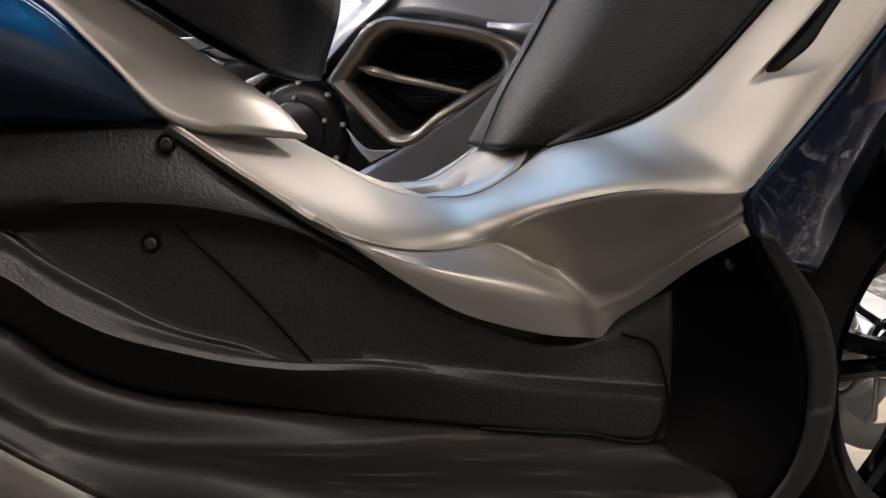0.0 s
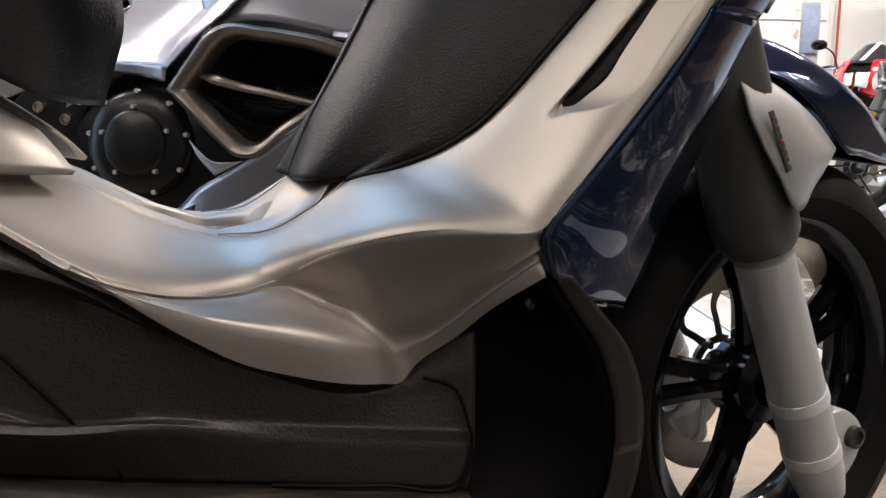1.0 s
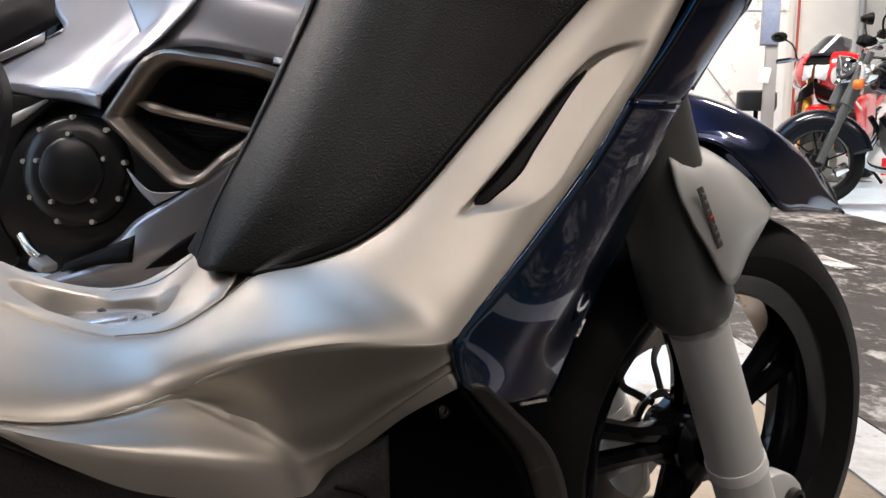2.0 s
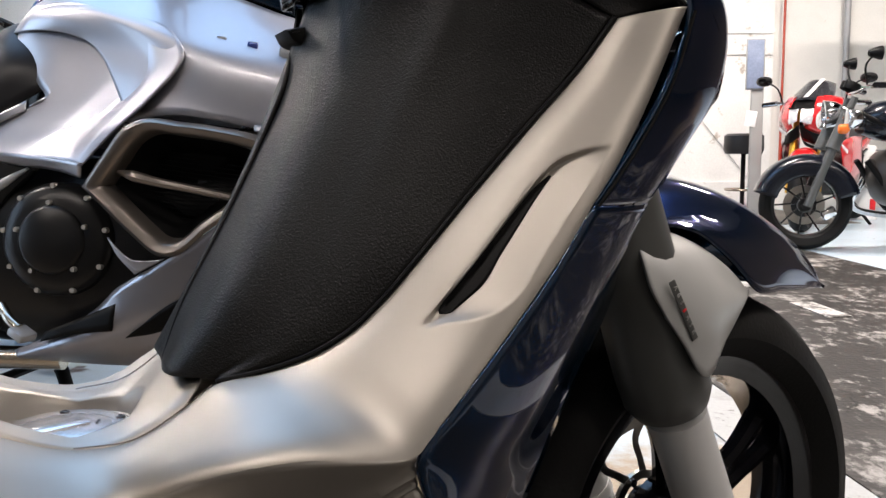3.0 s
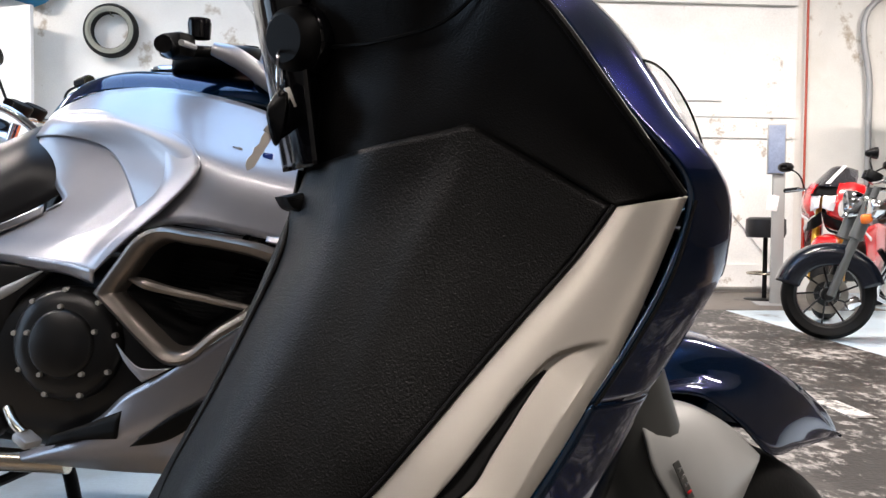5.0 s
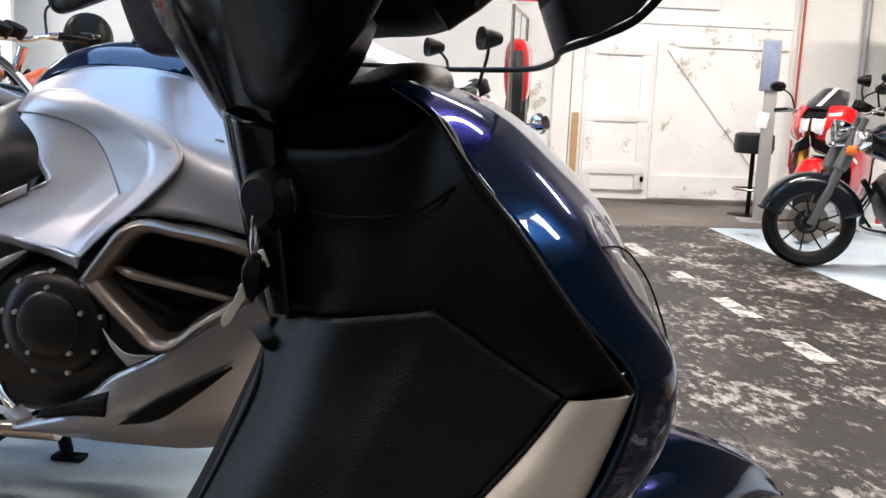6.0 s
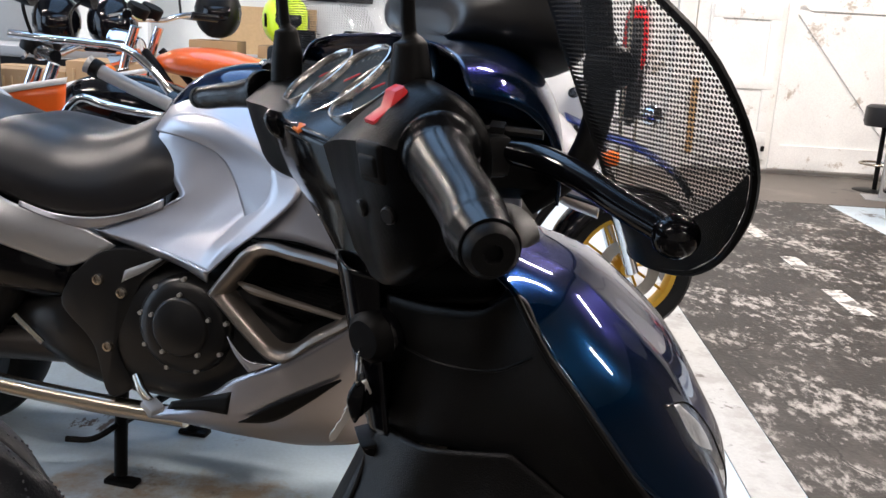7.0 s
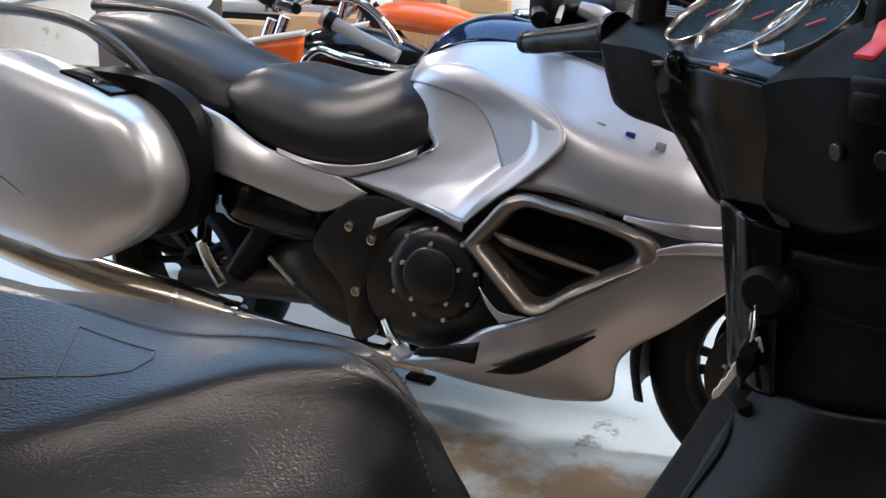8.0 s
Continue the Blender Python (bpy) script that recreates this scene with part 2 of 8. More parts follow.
DASH_BLUE = paint("blue_black_lacquer", (0.0012, 0.006, 0.013), 0.22, spec=0.35, vary=0.1)
MOUNT = paint("grey_black_moulding", (0.018, 0.018, 0.019), 0.36, grain=0.0001, size=500, spec=0.6)
CASTING = paint("satin_black_casting", (0.009, 0.009, 0.0094), 0.30, vary=0.2, spec=0.34)
PIANO = paint("piano_black", (0.0015, 0.0015, 0.002), 0.10, spec=0.12)
VINYL = leather("seat_vinyl", (0.007, 0.0080, 0.0110), 0.30, 0.00036, 330, 2.0, 0.55)
DIAL = paint("dark_dial", (0.002, 0.012, 0.017), 0.5, spec=0.08)
SHROUD = paint("dark_grey_enamel", (0.085, 0.088, 0.085), 0.42, 0.3, vary=0.06)
VINYL_PLAIN = paint("plain_seat_vinyl", (0.012, 0.012, 0.014), 0.36, grain=0.0002, size=420, spec=0.35)
CHROME = paint("chrome", (0.72, 0.72, 0.73), 0.09, 1.0, vary=0.04)
THREAD = paint("grey_thread", (0.065, 0.066, 0.07), 0.8)
STEEL = paint("brushed_steel", (0.52, 0.46, 0.38), 0.24, 1.0, grain=0.00005, size=300, vary=0.15)
CAP_ALLOY = paint("polished_cap_alloy", (0.80, 0.80, 0.82), 0.26, 0.9, vary=0.05)
LEG_GREY = paint("pale_grey_enamel", (0.52, 0.525, 0.52), 0.38, 0.1, vary=0.05)
ALLOY = paint("grey_painted_alloy", (0.36, 0.37, 0.38), 0.42, 0.35, vary=0.08, worn=0.1)
KEY_STEEL = paint("dull_key_steel", (0.62, 0.60, 0.56), 0.42, 0.8, vary=0.1)
FORK_GREY = paint("light_grey_enamel", (0.33, 0.335, 0.325), 0.40, 0.15, vary=0.05)
DARK_ALLOY = paint("dark_bronze_grey", (0.055, 0.05, 0.047), 0.36, 0.55, vary=0.1)
BRONZE = paint("titanium_grey_trim", (0.20, 0.178, 0.158), 0.34, 0.75, 0.25, vary=0.08)
BRAKE = paint("brake_steel", (0.42, 0.40, 0.36), 0.32, 1.0, vary=0.15)
RED = paint("red_plastic", (0.62, 0.015, 0.02), 0.35)
RED_PAINT = paint("racing_red", (0.55, 0.012, 0.014), 0.22, 0.1, 1.0)
ORANGE = paint("orange_paint", (0.78, 0.12, 0.012), 0.3, 0.0, 0.6)
AMBER = paint("amber_lens", (0.75, 0.16, 0.02), 0.2)
WHITE_PLASTIC = paint("white_plastic", (0.75, 0.75, 0.74), 0.35)
GOLD = paint("gold_anodised", (0.62, 0.36, 0.05), 0.3, 0.85)
LAMP_SILVER = paint("lamp_reflector_silver", (0.80, 0.81, 0.83), 0.34, 0.65, grain=0.006, size=70, vary=0.05)
GLASS = clear("clear_lens", (0.10, 0.11, 0.12), 0.02, 0.16)
SMOKE = clear("smoked_screen", (0.02, 0.02, 0.025), 0.05, 0.8)

# ---- the building ----
def floor_material(name, base, patch, dirt, scale, lo, hi, rough, stretch=1.0):
    """Painted concrete: base, worn patches of another tone, dark dirt, all with ragged edges."""
    mt = paint(name, base, rough, grain=0.0008, size=90, vary=0.25)
    t = mt.node_tree
    b = t.nodes["Principled BSDF"]
    co = t.nodes.new("ShaderNodeTexCoord")
    mp = t.nodes.new("ShaderNodeMapping")
    mp.inputs["Scale"].default_value = (1, stretch, 1)
    t.links.new(co.outputs["Object"], mp.inputs["Vector"])
    last = b.inputs["Base Color"].links[0].from_socket
    for col, sc, a, z, seed in ((patch, scale, lo, hi, 0.0), (dirt, scale * 2.3, 0.60, 0.66, 7.0)):
        n = t.nodes.new("ShaderNodeTexNoise")
        n.noise_dimensions = "4D"
        n.inputs["Scale"].default_value, n.inputs["Detail"].default_value, n.inputs["Roughness"].default_value = sc, 7, 0.68
        n.inputs["W"].default_value = seed
        t.links.new(mp.outputs[0], n.inputs["Vector"])
        r = t.nodes.new("ShaderNodeMapRange")
        r.inputs["From Min"].default_value, r.inputs["From Max"].default_value = a, z
        t.links.new(n.outputs["Fac"], r.inputs["Value"])
        x = t.nodes.new("ShaderNodeMix")
        x.data_type = "RGBA"
        t.links.new(r.outputs[0], x.inputs["Factor"])
        t.links.new(last, x.inputs["A"])
        x.inputs["B"].default_value = (*col, 1)
        last = x.outputs["Result"]
    t.links.new(last, b.inputs["Base Color"])
    return mt


CONCRETE = floor_material("pale_painted_concrete", (0.46, 0.57, 0.65), (0.36, 0.43, 0.47), (0.07, 0.05, 0.045), 1.6, 0.52, 0.66, 0.30)


def worn_or_dark_zone(mt, colour, edge, soft):
    """Recolours the near side of a ragged edge: paint trodden through to brown screed, or an unseen dark zone."""
    t = mt.node_tree
    b = t.nodes["Principled BSDF"]
    last = b.inputs["Base Color"].links[0].from_socket
    co, sep = t.nodes.new("ShaderNodeTexCoord"), t.nodes.new("ShaderNodeSeparateXYZ")
    t.links.new(co.outputs["Object"], sep.inputs[0])
    n = t.nodes.new("ShaderNodeTexNoise")
    n.inputs["Scale"].default_value, n.inputs["Detail"].default_value, n.inputs["Roughness"].default_value = 2.2, 8, 0.7
    t.links.new(co.outputs["Object"], n.inputs["Vector"])
    wob = t.nodes.new("ShaderNodeMath")
    wob.operation = "MULTIPLY_ADD"
    t.links.new(n.outputs["Fac"], wob.inputs[0])
    wob.inputs[1].default_value = 1.6
    t.links.new(sep.outputs["Y"], wob.inputs[2])
    r = t.nodes.new("ShaderNodeMapRange")
    r.inputs["From Min"].default_value, r.inputs["From Max"].default_value = edge + 0.8 + soft, edge + 0.8 - soft
    t.links.new(wob.outputs[0], r.inputs["Value"])
    x = t.nodes.new("ShaderNodeMix")
    x.data_type = "RGBA"
    t.links.new(r.outputs[0], x.inputs["Factor"])
    t.links.new(last, x.inputs["A"])
    x.inputs["B"].default_value = (*colour, 1)
    t.links.new(x.outputs["Result"], b.inputs["Base Color"])


worn_or_dark_zone(CONCRETE, (0.31, 0.245, 0.175), 1.98, 0.10)
# unseen floor nearest the scooter, darkened so its panels reflect dark ground
worn_or_dark_zone(CONCRETE, (0.034, 0.030, 0.026), 1.35, 0.30)
AISLE = paint("worn_black_floor_paint", (0.018, 0.0162, 0.0148), 0.50, grain=0.0012, size=70, vary=0.5, spec=0.28)


def flecked(mt, colour, fine, broad, lo, hi, drift=0.4):
    """Paint chipped through in fine flecks that gather in broad drifts."""
    t = mt.node_tree
    b = t.nodes["Principled BSDF"]
    last = b.inputs["Base Color"].links[0].from_socket
    co, mp = t.nodes.new("ShaderNodeTexCoord"), t.nodes.new("ShaderNodeMapping")
    mp.inputs["Scale"].default_value, mp.inputs["Rotation"].default_value = (1, 0.55, 1), (0, 0, 0.5)
    t.links.new(co.outputs["Object"], mp.inputs["Vector"])
    a, c = t.nodes.new("ShaderNodeTexNoise"), t.nodes.new("ShaderNodeTexNoise")
    a.inputs["Scale"].default_value, a.inputs["Detail"].default_value, a.inputs["Roughness"].default_value = fine, 8, 0.72
    c.inputs["Scale"].default_value, c.inputs["Detail"].default_value, c.inputs["Roughness"].default_value = broad, 4, 0.6
    t.links.new(mp.outputs[0], a.inputs["Vector"])
    t.links.new(co.outputs["Object"], c.inputs["Vector"])
    m = t.nodes.new("ShaderNodeMath")
    m.operation = "MULTIPLY_ADD"
    t.links.new(c.outputs["Fac"], m.inputs[0])
    m.inputs[1].default_value = drift
    t.links.new(a.outputs["Fac"], m.inputs[2])
    r, x = t.nodes.new("ShaderNodeMapRange"), t.nodes.new("ShaderNodeMix")
    r.inputs["From Min"].default_value, r.inputs["From Max"].default_value = lo, hi
    t.links.new(m.outputs[0], r.inputs["Value"])
    x.data_type = "RGBA"
    t.links.new(r.outputs[0], x.inputs["Factor"])
    t.links.new(last, x.inputs["A"])
    x.inputs["B"].default_value = (*colour, 1)
    t.links.new(x.outputs["Result"], b.inputs["Base Color"])


flecked(AISLE, (0.062, 0.056, 0.050), 5.0, 1.2, 0.84, 1.05, 0.6)
flecked(AISLE, (0.30, 0.285, 0.265), 24.0, 2.6, 0.90, 1.04, 0.75)


def cracked(mt, scale, width):
    """Long jagged cracks, dark in the worn paint."""
    t = mt.node_tree
    b = t.nodes["Principled BSDF"]
    last = b.inputs["Base Color"].links[0].from_socket
    co, wob, bend = t.nodes.new("ShaderNodeTexCoord"), t.nodes.new("ShaderNodeTexNoise"), t.nodes.new("ShaderNodeVectorMath")
    wob.inputs["Scale"].default_value, wob.inputs["Detail"].default_value = 3.0, 5
    t.links.new(co.outputs["Object"], wob.inputs["Vector"])
    bend.operation = "MULTIPLY_ADD"
    bend.inputs[1].default_value = (0.35, 0.35, 0.0)
    t.links.new(wob.outputs["Color"], bend.inputs[0])
    t.links.new(co.outputs["Object"], bend.inputs[2])
    cells = t.nodes.new("ShaderNodeTexVoronoi")
    cells.feature, cells.voronoi_dimensions = "DISTANCE_TO_EDGE", "2D"
    cells.inputs["Scale"].default_value = scale
    t.links.new(bend.outputs[0], cells.inputs["Vector"])
    r, x = t.nodes.new("ShaderNodeMapRange"), t.nodes.new("ShaderNodeMix")
    r.inputs["From Min"].default_value, r.inputs["From Max"].default_value = width * 0.5, width * 1.4
    t.links.new(cells.outputs["Distance"], r.inputs["Value"])
    x.data_type = "RGBA"
    t.links.new(r.outputs[0], x.inputs["Factor"])
    x.inputs["A"].default_value = (0.006, 0.0055, 0.005, 1)
    t.links.new(last, x.inputs["B"])
    t.links.new(x.outputs["Result"], b.inputs["Base Color"])


cracked(AISLE, 0.75, 0.0035)
flecked(CONCRETE, (0.055, 0.028, 0.020), 6.0, 1.5, 0.865, 0.885)
LINE = floor_material("white_line_paint", (0.36, 0.37, 0.365), (0.28, 0.28, 0.27), (0.10, 0.09, 0.08), 5.0, 0.50, 0.60, 0.5)
DASH = floor_material("scuffed_line_paint", (0.46, 0.45, 0.42), (0.09, 0.085, 0.08), (0.05, 0.045, 0.04), 9.0, 0.50, 0.56, 0.5)
MAT_BROWN = floor_material("brown_grey_floor", (0.13, 0.115, 0.10), (0.2, 0.18, 0.155), (0.06, 0.055, 0.05), 1.2, 0.5, 0.7, 0.6)
WALL = floor_material("whitewashed_wall", (0.74, 0.735, 0.70), (0.66, 0.64, 0.58), (0.42, 0.37, 0.30), 0.9, 0.55, 0.75, 0.75)
TIMBER_WHITE = floor_material("white_painted_boards", (0.80, 0.80, 0.78), (0.72, 0.71, 0.67), (0.45, 0.40, 0.34), 1.6, 0.58, 0.75, 0.55)
DARK_WALL = paint("dark_brown_brick", (0.075, 0.06, 0.05), 0.85, grain=0.003, size=12, vary=0.3)
BOUNCE_WALL = paint("pale_bounce_wall", (0.36, 0.345, 0.32), 0.85, grain=0.002, size=14, vary=0.2)
CEIL = paint("grey_roof_sheet", (0.24, 0.235, 0.23), 0.8, vary=0.15)
PIPE_RED = paint("red_oxide_pipe", (0.42, 0.06, 0.03), 0.5)
CARD = paint("cardboard", (0.42, 0.26, 0.13), 0.85, grain=0.0004, size=140)
WOOD = paint("bare_timber", (0.45, 0.29, 0.14), 0.7, vary=0.25, size=40)
TARP = paint("blue_tarpaulin", (0.02, 0.17, 0.33), 0.42, grain=0.002, size=9, vary=0.2)
PANE = paint("dusty_window_glass", (0.42, 0.42, 0.36), 0.35, vary=0.2, spread=2)
POSTER = paint("grey_blue_poster", (0.22, 0.27, 0.38), 0.4, vary=0.5, spread=9)
SIGN_RED = paint("sign_red", (0.62, 0.05, 0.03), 0.4)
SIGN_GREEN = paint("sign_green", (0.02, 0.28, 0.14), 0.4)
SIGN_WHITE = paint("sign_white", (0.85, 0.85, 0.85), 0.4)


def setting(name, bm, material, label, category):
    ob = part(name, bm, material)
    ob.matrix_world = ROOM
    return tagged(ob, label, category, "", "structure")


def slab(x0, x1, y0, y1, z0, z1, bevel=0.0):
    return box(x1 - x0, y1 - y0, z1 - z0, pose((x0 + x1) / 2, (y0 + y1) / 2, (z0 + z1) / 2), bevel)


BACK = 8.6                                   # the end wall's face
setting("floor", slab(-7.2, 9.2, -4.2, 9.0, -0.2, 0.0), CONCRETE, "pale painted concrete workshop floor with stains", "floor")
setting("aisle", slab(1.105, 2.86, -4.0, 7.0, 0.0, 0.004), AISLE, "worn black painted aisle scuffed to bare concrete", "floor")
setting("white_line", slab(0.945, 1.10, -4.0, 8.2, 0.0, 0.004), LINE, "broad white line painted along the aisle", "floor marking")
setting("threshold", slab(1.2, 4.2, 7.0, BACK, 0.0, 0.005), MAT_BROWN, "brown-grey floor before the big doors", "floor")
for y0, y1 in ((0.4, 0.75), (1.12, 1.47), (1.84, 2.2), (2.57, 2.92), (3.29, 3.6), (4.0, 4.42), (4.8, 5.1), (5.58, 6.05)):
    part("dash", slab(1.90, 2.0, y0, y1, 0.004, 0.008), DASH, bpy.data.objects["aisle"])
setting("wall_end", slab(-7.2, 9.2, BACK, BACK + 0.4, 0, 4.2), WALL, "whitewashed end wall of the workshop", "wall")
# both side walls are out of view, kept dark to deepen the reflections
setting("wall_right", slab(9.0, 9.4, -4.2, 9.0, 0, 4.2), DARK_WALL, "unseen side wall, dark for the reflections", "wall")
# out of view too, pale so it throws fill onto the near sides
setting("wall_behind", slab(-7.2, 9.2, -4.6, -4.2, 0, 4.2), BOUNCE_WALL, "unseen pale grey wall that bounces fill light", "wall")
left = slab(-7.4, -7.0, -4.2, 0.4, 0, 4.2)
setting("wall_left", add(left, slab(-7.4, -7.0, 4.8, 9.0, 0, 4.2), slab(-7.4, -7.0, 0.4, 4.8, 3.6, 4.2)), DARK_WALL, "unseen dark side wall with a wide open doorway", "wall")
roof = add(slab(-7.4, -2.65, -4.6, 9.0, 4.2, 4.4), slab(-0.15, 9.4, -4.6, 9.0, 4.2, 4.4), slab(-2.65, -0.15, -4.6, 1.45, 4.2, 4.4), slab(-2.65, -0.15, 6.15, 9.0, 4.2, 4.4))
setting("ceiling", roof, CEIL, "grey roof sheeting", "ceiling")
ground = part("ground", slab(-60, -7.4, -50, 60, -0.25, -0.02), MAT_BROWN)
ground.matrix_world = ROOM
tagged(ground, "yard outside the doorway", "ground", "", "structure")


def end_wall_fittings():
    """The big boarded doors with a wicket, the window strip, the pipe, and the signs on the end wall."""
    y = BACK
    big = thing("door_1", ROOM, "large white boarded sliding door with a diagonal brace", "door")
    tagged(big, kind="structure")
    part("door_panel", slab(2.04, 4.14, y - 0.05, y - 0.003, 0.04, 2.75), TIMBER_WHITE, big)
    part("rail", slab(2.86, 4.12, y - 0.072, y - 0.05, 1.50, 1.56), TIMBER_WHITE, big)
    part("rail", slab(2.04, 4.12, y - 0.065, y - 0.05, 1.70, 1.725), TIMBER_WHITE, big)
    part("bottom_rail", slab(2.88, 4.1, y - 0.075, y - 0.05, 0.06, 0.28), TIMBER_WHITE, big)
    part("brace", box(0.09, 0.02, 1.72, pose(3.5, y - 0.062, 0.87, 0, -40.5, 0)), TIMBER_WHITE, big)
    part("stile", slab(2.84, 2.93, y - 0.074, y - 0.05, 0.06, 1.56), TIMBER_WHITE, big)
    wk = thing("door_2", ROOM, "white ledged wicket door set in the big door", "door")
    tagged(wk, kind="structure")
    part("door_leaf", slab(2.15, 2.80, y - 0.085, y - 0.052, 0.13, 1.53), TIMBER_WHITE, wk)
    for z in (0.28, 0.78, 1.40):
        part("ledge", slab(2.17, 2.78, y - 0.105, y - 0.085, z, z + 0.11, 0.004), TIMBER_WHITE, wk)
    for x in (2.17, 2.69):
        part("stile", slab(x, x + 0.09, y - 0.101, y - 0.085, 0.14, 1.52, 0.004), TIMBER_WHITE, wk)
    part("latch", box(0.03, 0.03, 0.05, pose(2.76, y - 0.115, 0.24), 0.006), DARK, wk)
    jamb = thing("door_frame", ROOM, "stained timber door post with rust runs", "door frame")
    tagged(jamb, kind="structure")
    part("post", slab(1.86, 2.02, y - 0.09, y - 0.003, 0, 3.0), WALL, jamb)
    part("batten", slab(2.06, 2.12, y - 0.075, y - 0.05, 0.16, 0.85), WOOD, jamb)
    win = thing("window_1", ROOM, "strip of dusty window panes high in the wall", "window")
    tagged(win, kind="structure")
    part("window_frame", slab(2.0, 4.14, y - 0.06, y - 0.002, 2.78, 3.12), TIMBER_WHITE, win)
    for i in range(5):
        part("pane", slab(2.05 + i * 0.415, 2.41 + i * 0.415, y - 0.066, y - 0.06, 2.83, 3.05), PANE, win)
    pipe = part("pipe", tube([(4.24, y - 0.05, 0.4), (4.24, y - 0.05, 2.0), (4.24, y - 0.05, 4.1)], 0.012), PIPE_RED)
    pipe.matrix_world = ROOM
    tagged(pipe, "red oxide painted pipe up the white wall", "pipe")
    pipe = part("pipe", tube([(4.87, y - 0.06, 0.2), (4.87, y - 0.06, 2.0), (4.87, y - 0.06, 2.8), (5.0, y - 0.06, 2.9), (5.3, y - 0.06, 2.9)], 0.03), ALLOY)
    pipe.matrix_world = ROOM
    tagged(pipe, "dark grey conduit on the white wall", "pipe")
    panel = part("wall_panel", slab(2.3, 3.4, y - 0.075, y - 0.052, 1.85, 2.4, 0.004), SIGN_WHITE)
    panel.matrix_world = ROOM
    tagged(panel, "blank white board fixed on the big door", "board")


def lettering(name, text, size, m, material, parent):
    cu = bpy.data.curves.new(name, "FONT")
    cu.body, cu.size, cu.extrude, cu.align_x, cu.align_y = text, size, 0.001, "CENTER", "CENTER"
    cu.materials.append(material)
    ob = new(name, cu)
    ob.parent = parent
    ob.matrix_basis = m
    return ob


def wall_signs():
    y = BACK - 0.012
    face = pose(0, 0, 0, 90, 0, 0)
    s = thing("no_smoking_sign", ROOM, "white no smoking notice with red panel", "sign")
    part("board", slab(1.45, 1.80, y, y + 0.008, 1.83, 2.35), SIGN_WHITE, s)
    part("red_panel", slab(1.465, 1.785, y - 0.004, y, 1.85, 2.02), SIGN_RED, s)
    part("red_ring", lathe([(0.095, -0.003), (0.13, -0.003), (0.13, 0.003), (0.095, 0.003)], Matrix.Translation((1.625, y - 0.003, 2.19)) @ face, 32, True), SIGN_RED, s)
    part("red_bar", box(0.2, 0.006, 0.03, pose(1.625, y - 0.003, 2.19, 0, 45, 0)), SIGN_RED, s)
    lettering("words", "No\nsmoking", 0.085, Matrix.Translation((1.625, y - 0.006, 1.935)) @ face, SIGN_WHITE, s)
    e = thing("exit_sign", ROOM, "green exit sign with white letters", "sign")
    part("board", slab(2.15, 2.46, BACK - 0.066, BACK - 0.052, 1.80, 2.0), SIGN_GREEN, e)
    lettering("words", "Exit", 0.16, Matrix.Translation((2.305, BACK - 0.069, 1.90)) @ face, SIGN_WHITE, e)


end_wall_fittings()
wall_signs()

# ceiling lamps
def ceiling_lamp():
    lamp = thing("ceiling_lamp", ROOM @ pose(-1.7, -1.2, 3.8), "long fluorescent ceiling lamp", "lamp", "ceiling lamps")
    part("housing", box(1.6, 0.22, 0.06, pose(0, 0, 0.0), 0.01), WHITE_PLASTIC, lamp)
    for x in (-0.6, 0.6):
        part("hanger", box(0.02, 0.02, 0.37, pose(x, 0, 0.215)), ALLOY, lamp)
    part("tube", tube([(-0.74, 0, -0.045), (0, 0, -0.045), (0.74, 0, -0.045)], 0.014), glow("lit_tube", (1.0, 0.94, 0.84), 6.0), lamp)
    # the first copy is the housing of the added flank tube
    for x, y in ((-3.9, -1.2), (-3.8, 2.4), (-4.4, 6.6), (3.1, -3.2), (1.9, -0.6), (1.9, 2.6), (1.9, 5.6), (5.2, 1.6), (5.2, 5.4)):
        copy_thing(lamp, ROOM @ pose(x, y, 3.8))


ceiling_lamp()


def roof_light():
    """Corrugated daylight sheets let into the roof over the far bays."""
    w = thing("window_roof", ROOM @ pose(-1.4, 3.8, 4.2), "long translucent roof light between steel bars", "roof light")
    tagged(w, kind="structure")
    part("pane", box(2.5, 4.7, 0.02, pose(0, 0, 0.15), 0.002), clear("daylight_sheet", (0.75, 0.85, 0.95), 0.4, 0.3), w).visible_shadow = False
    for k in range(5):
        part("glazing_bar", box(0.05, 4.7, 0.08, pose(-1.25 + k * 0.625, 0, 0.08), 0.004), ALLOY, w)


roof_light()

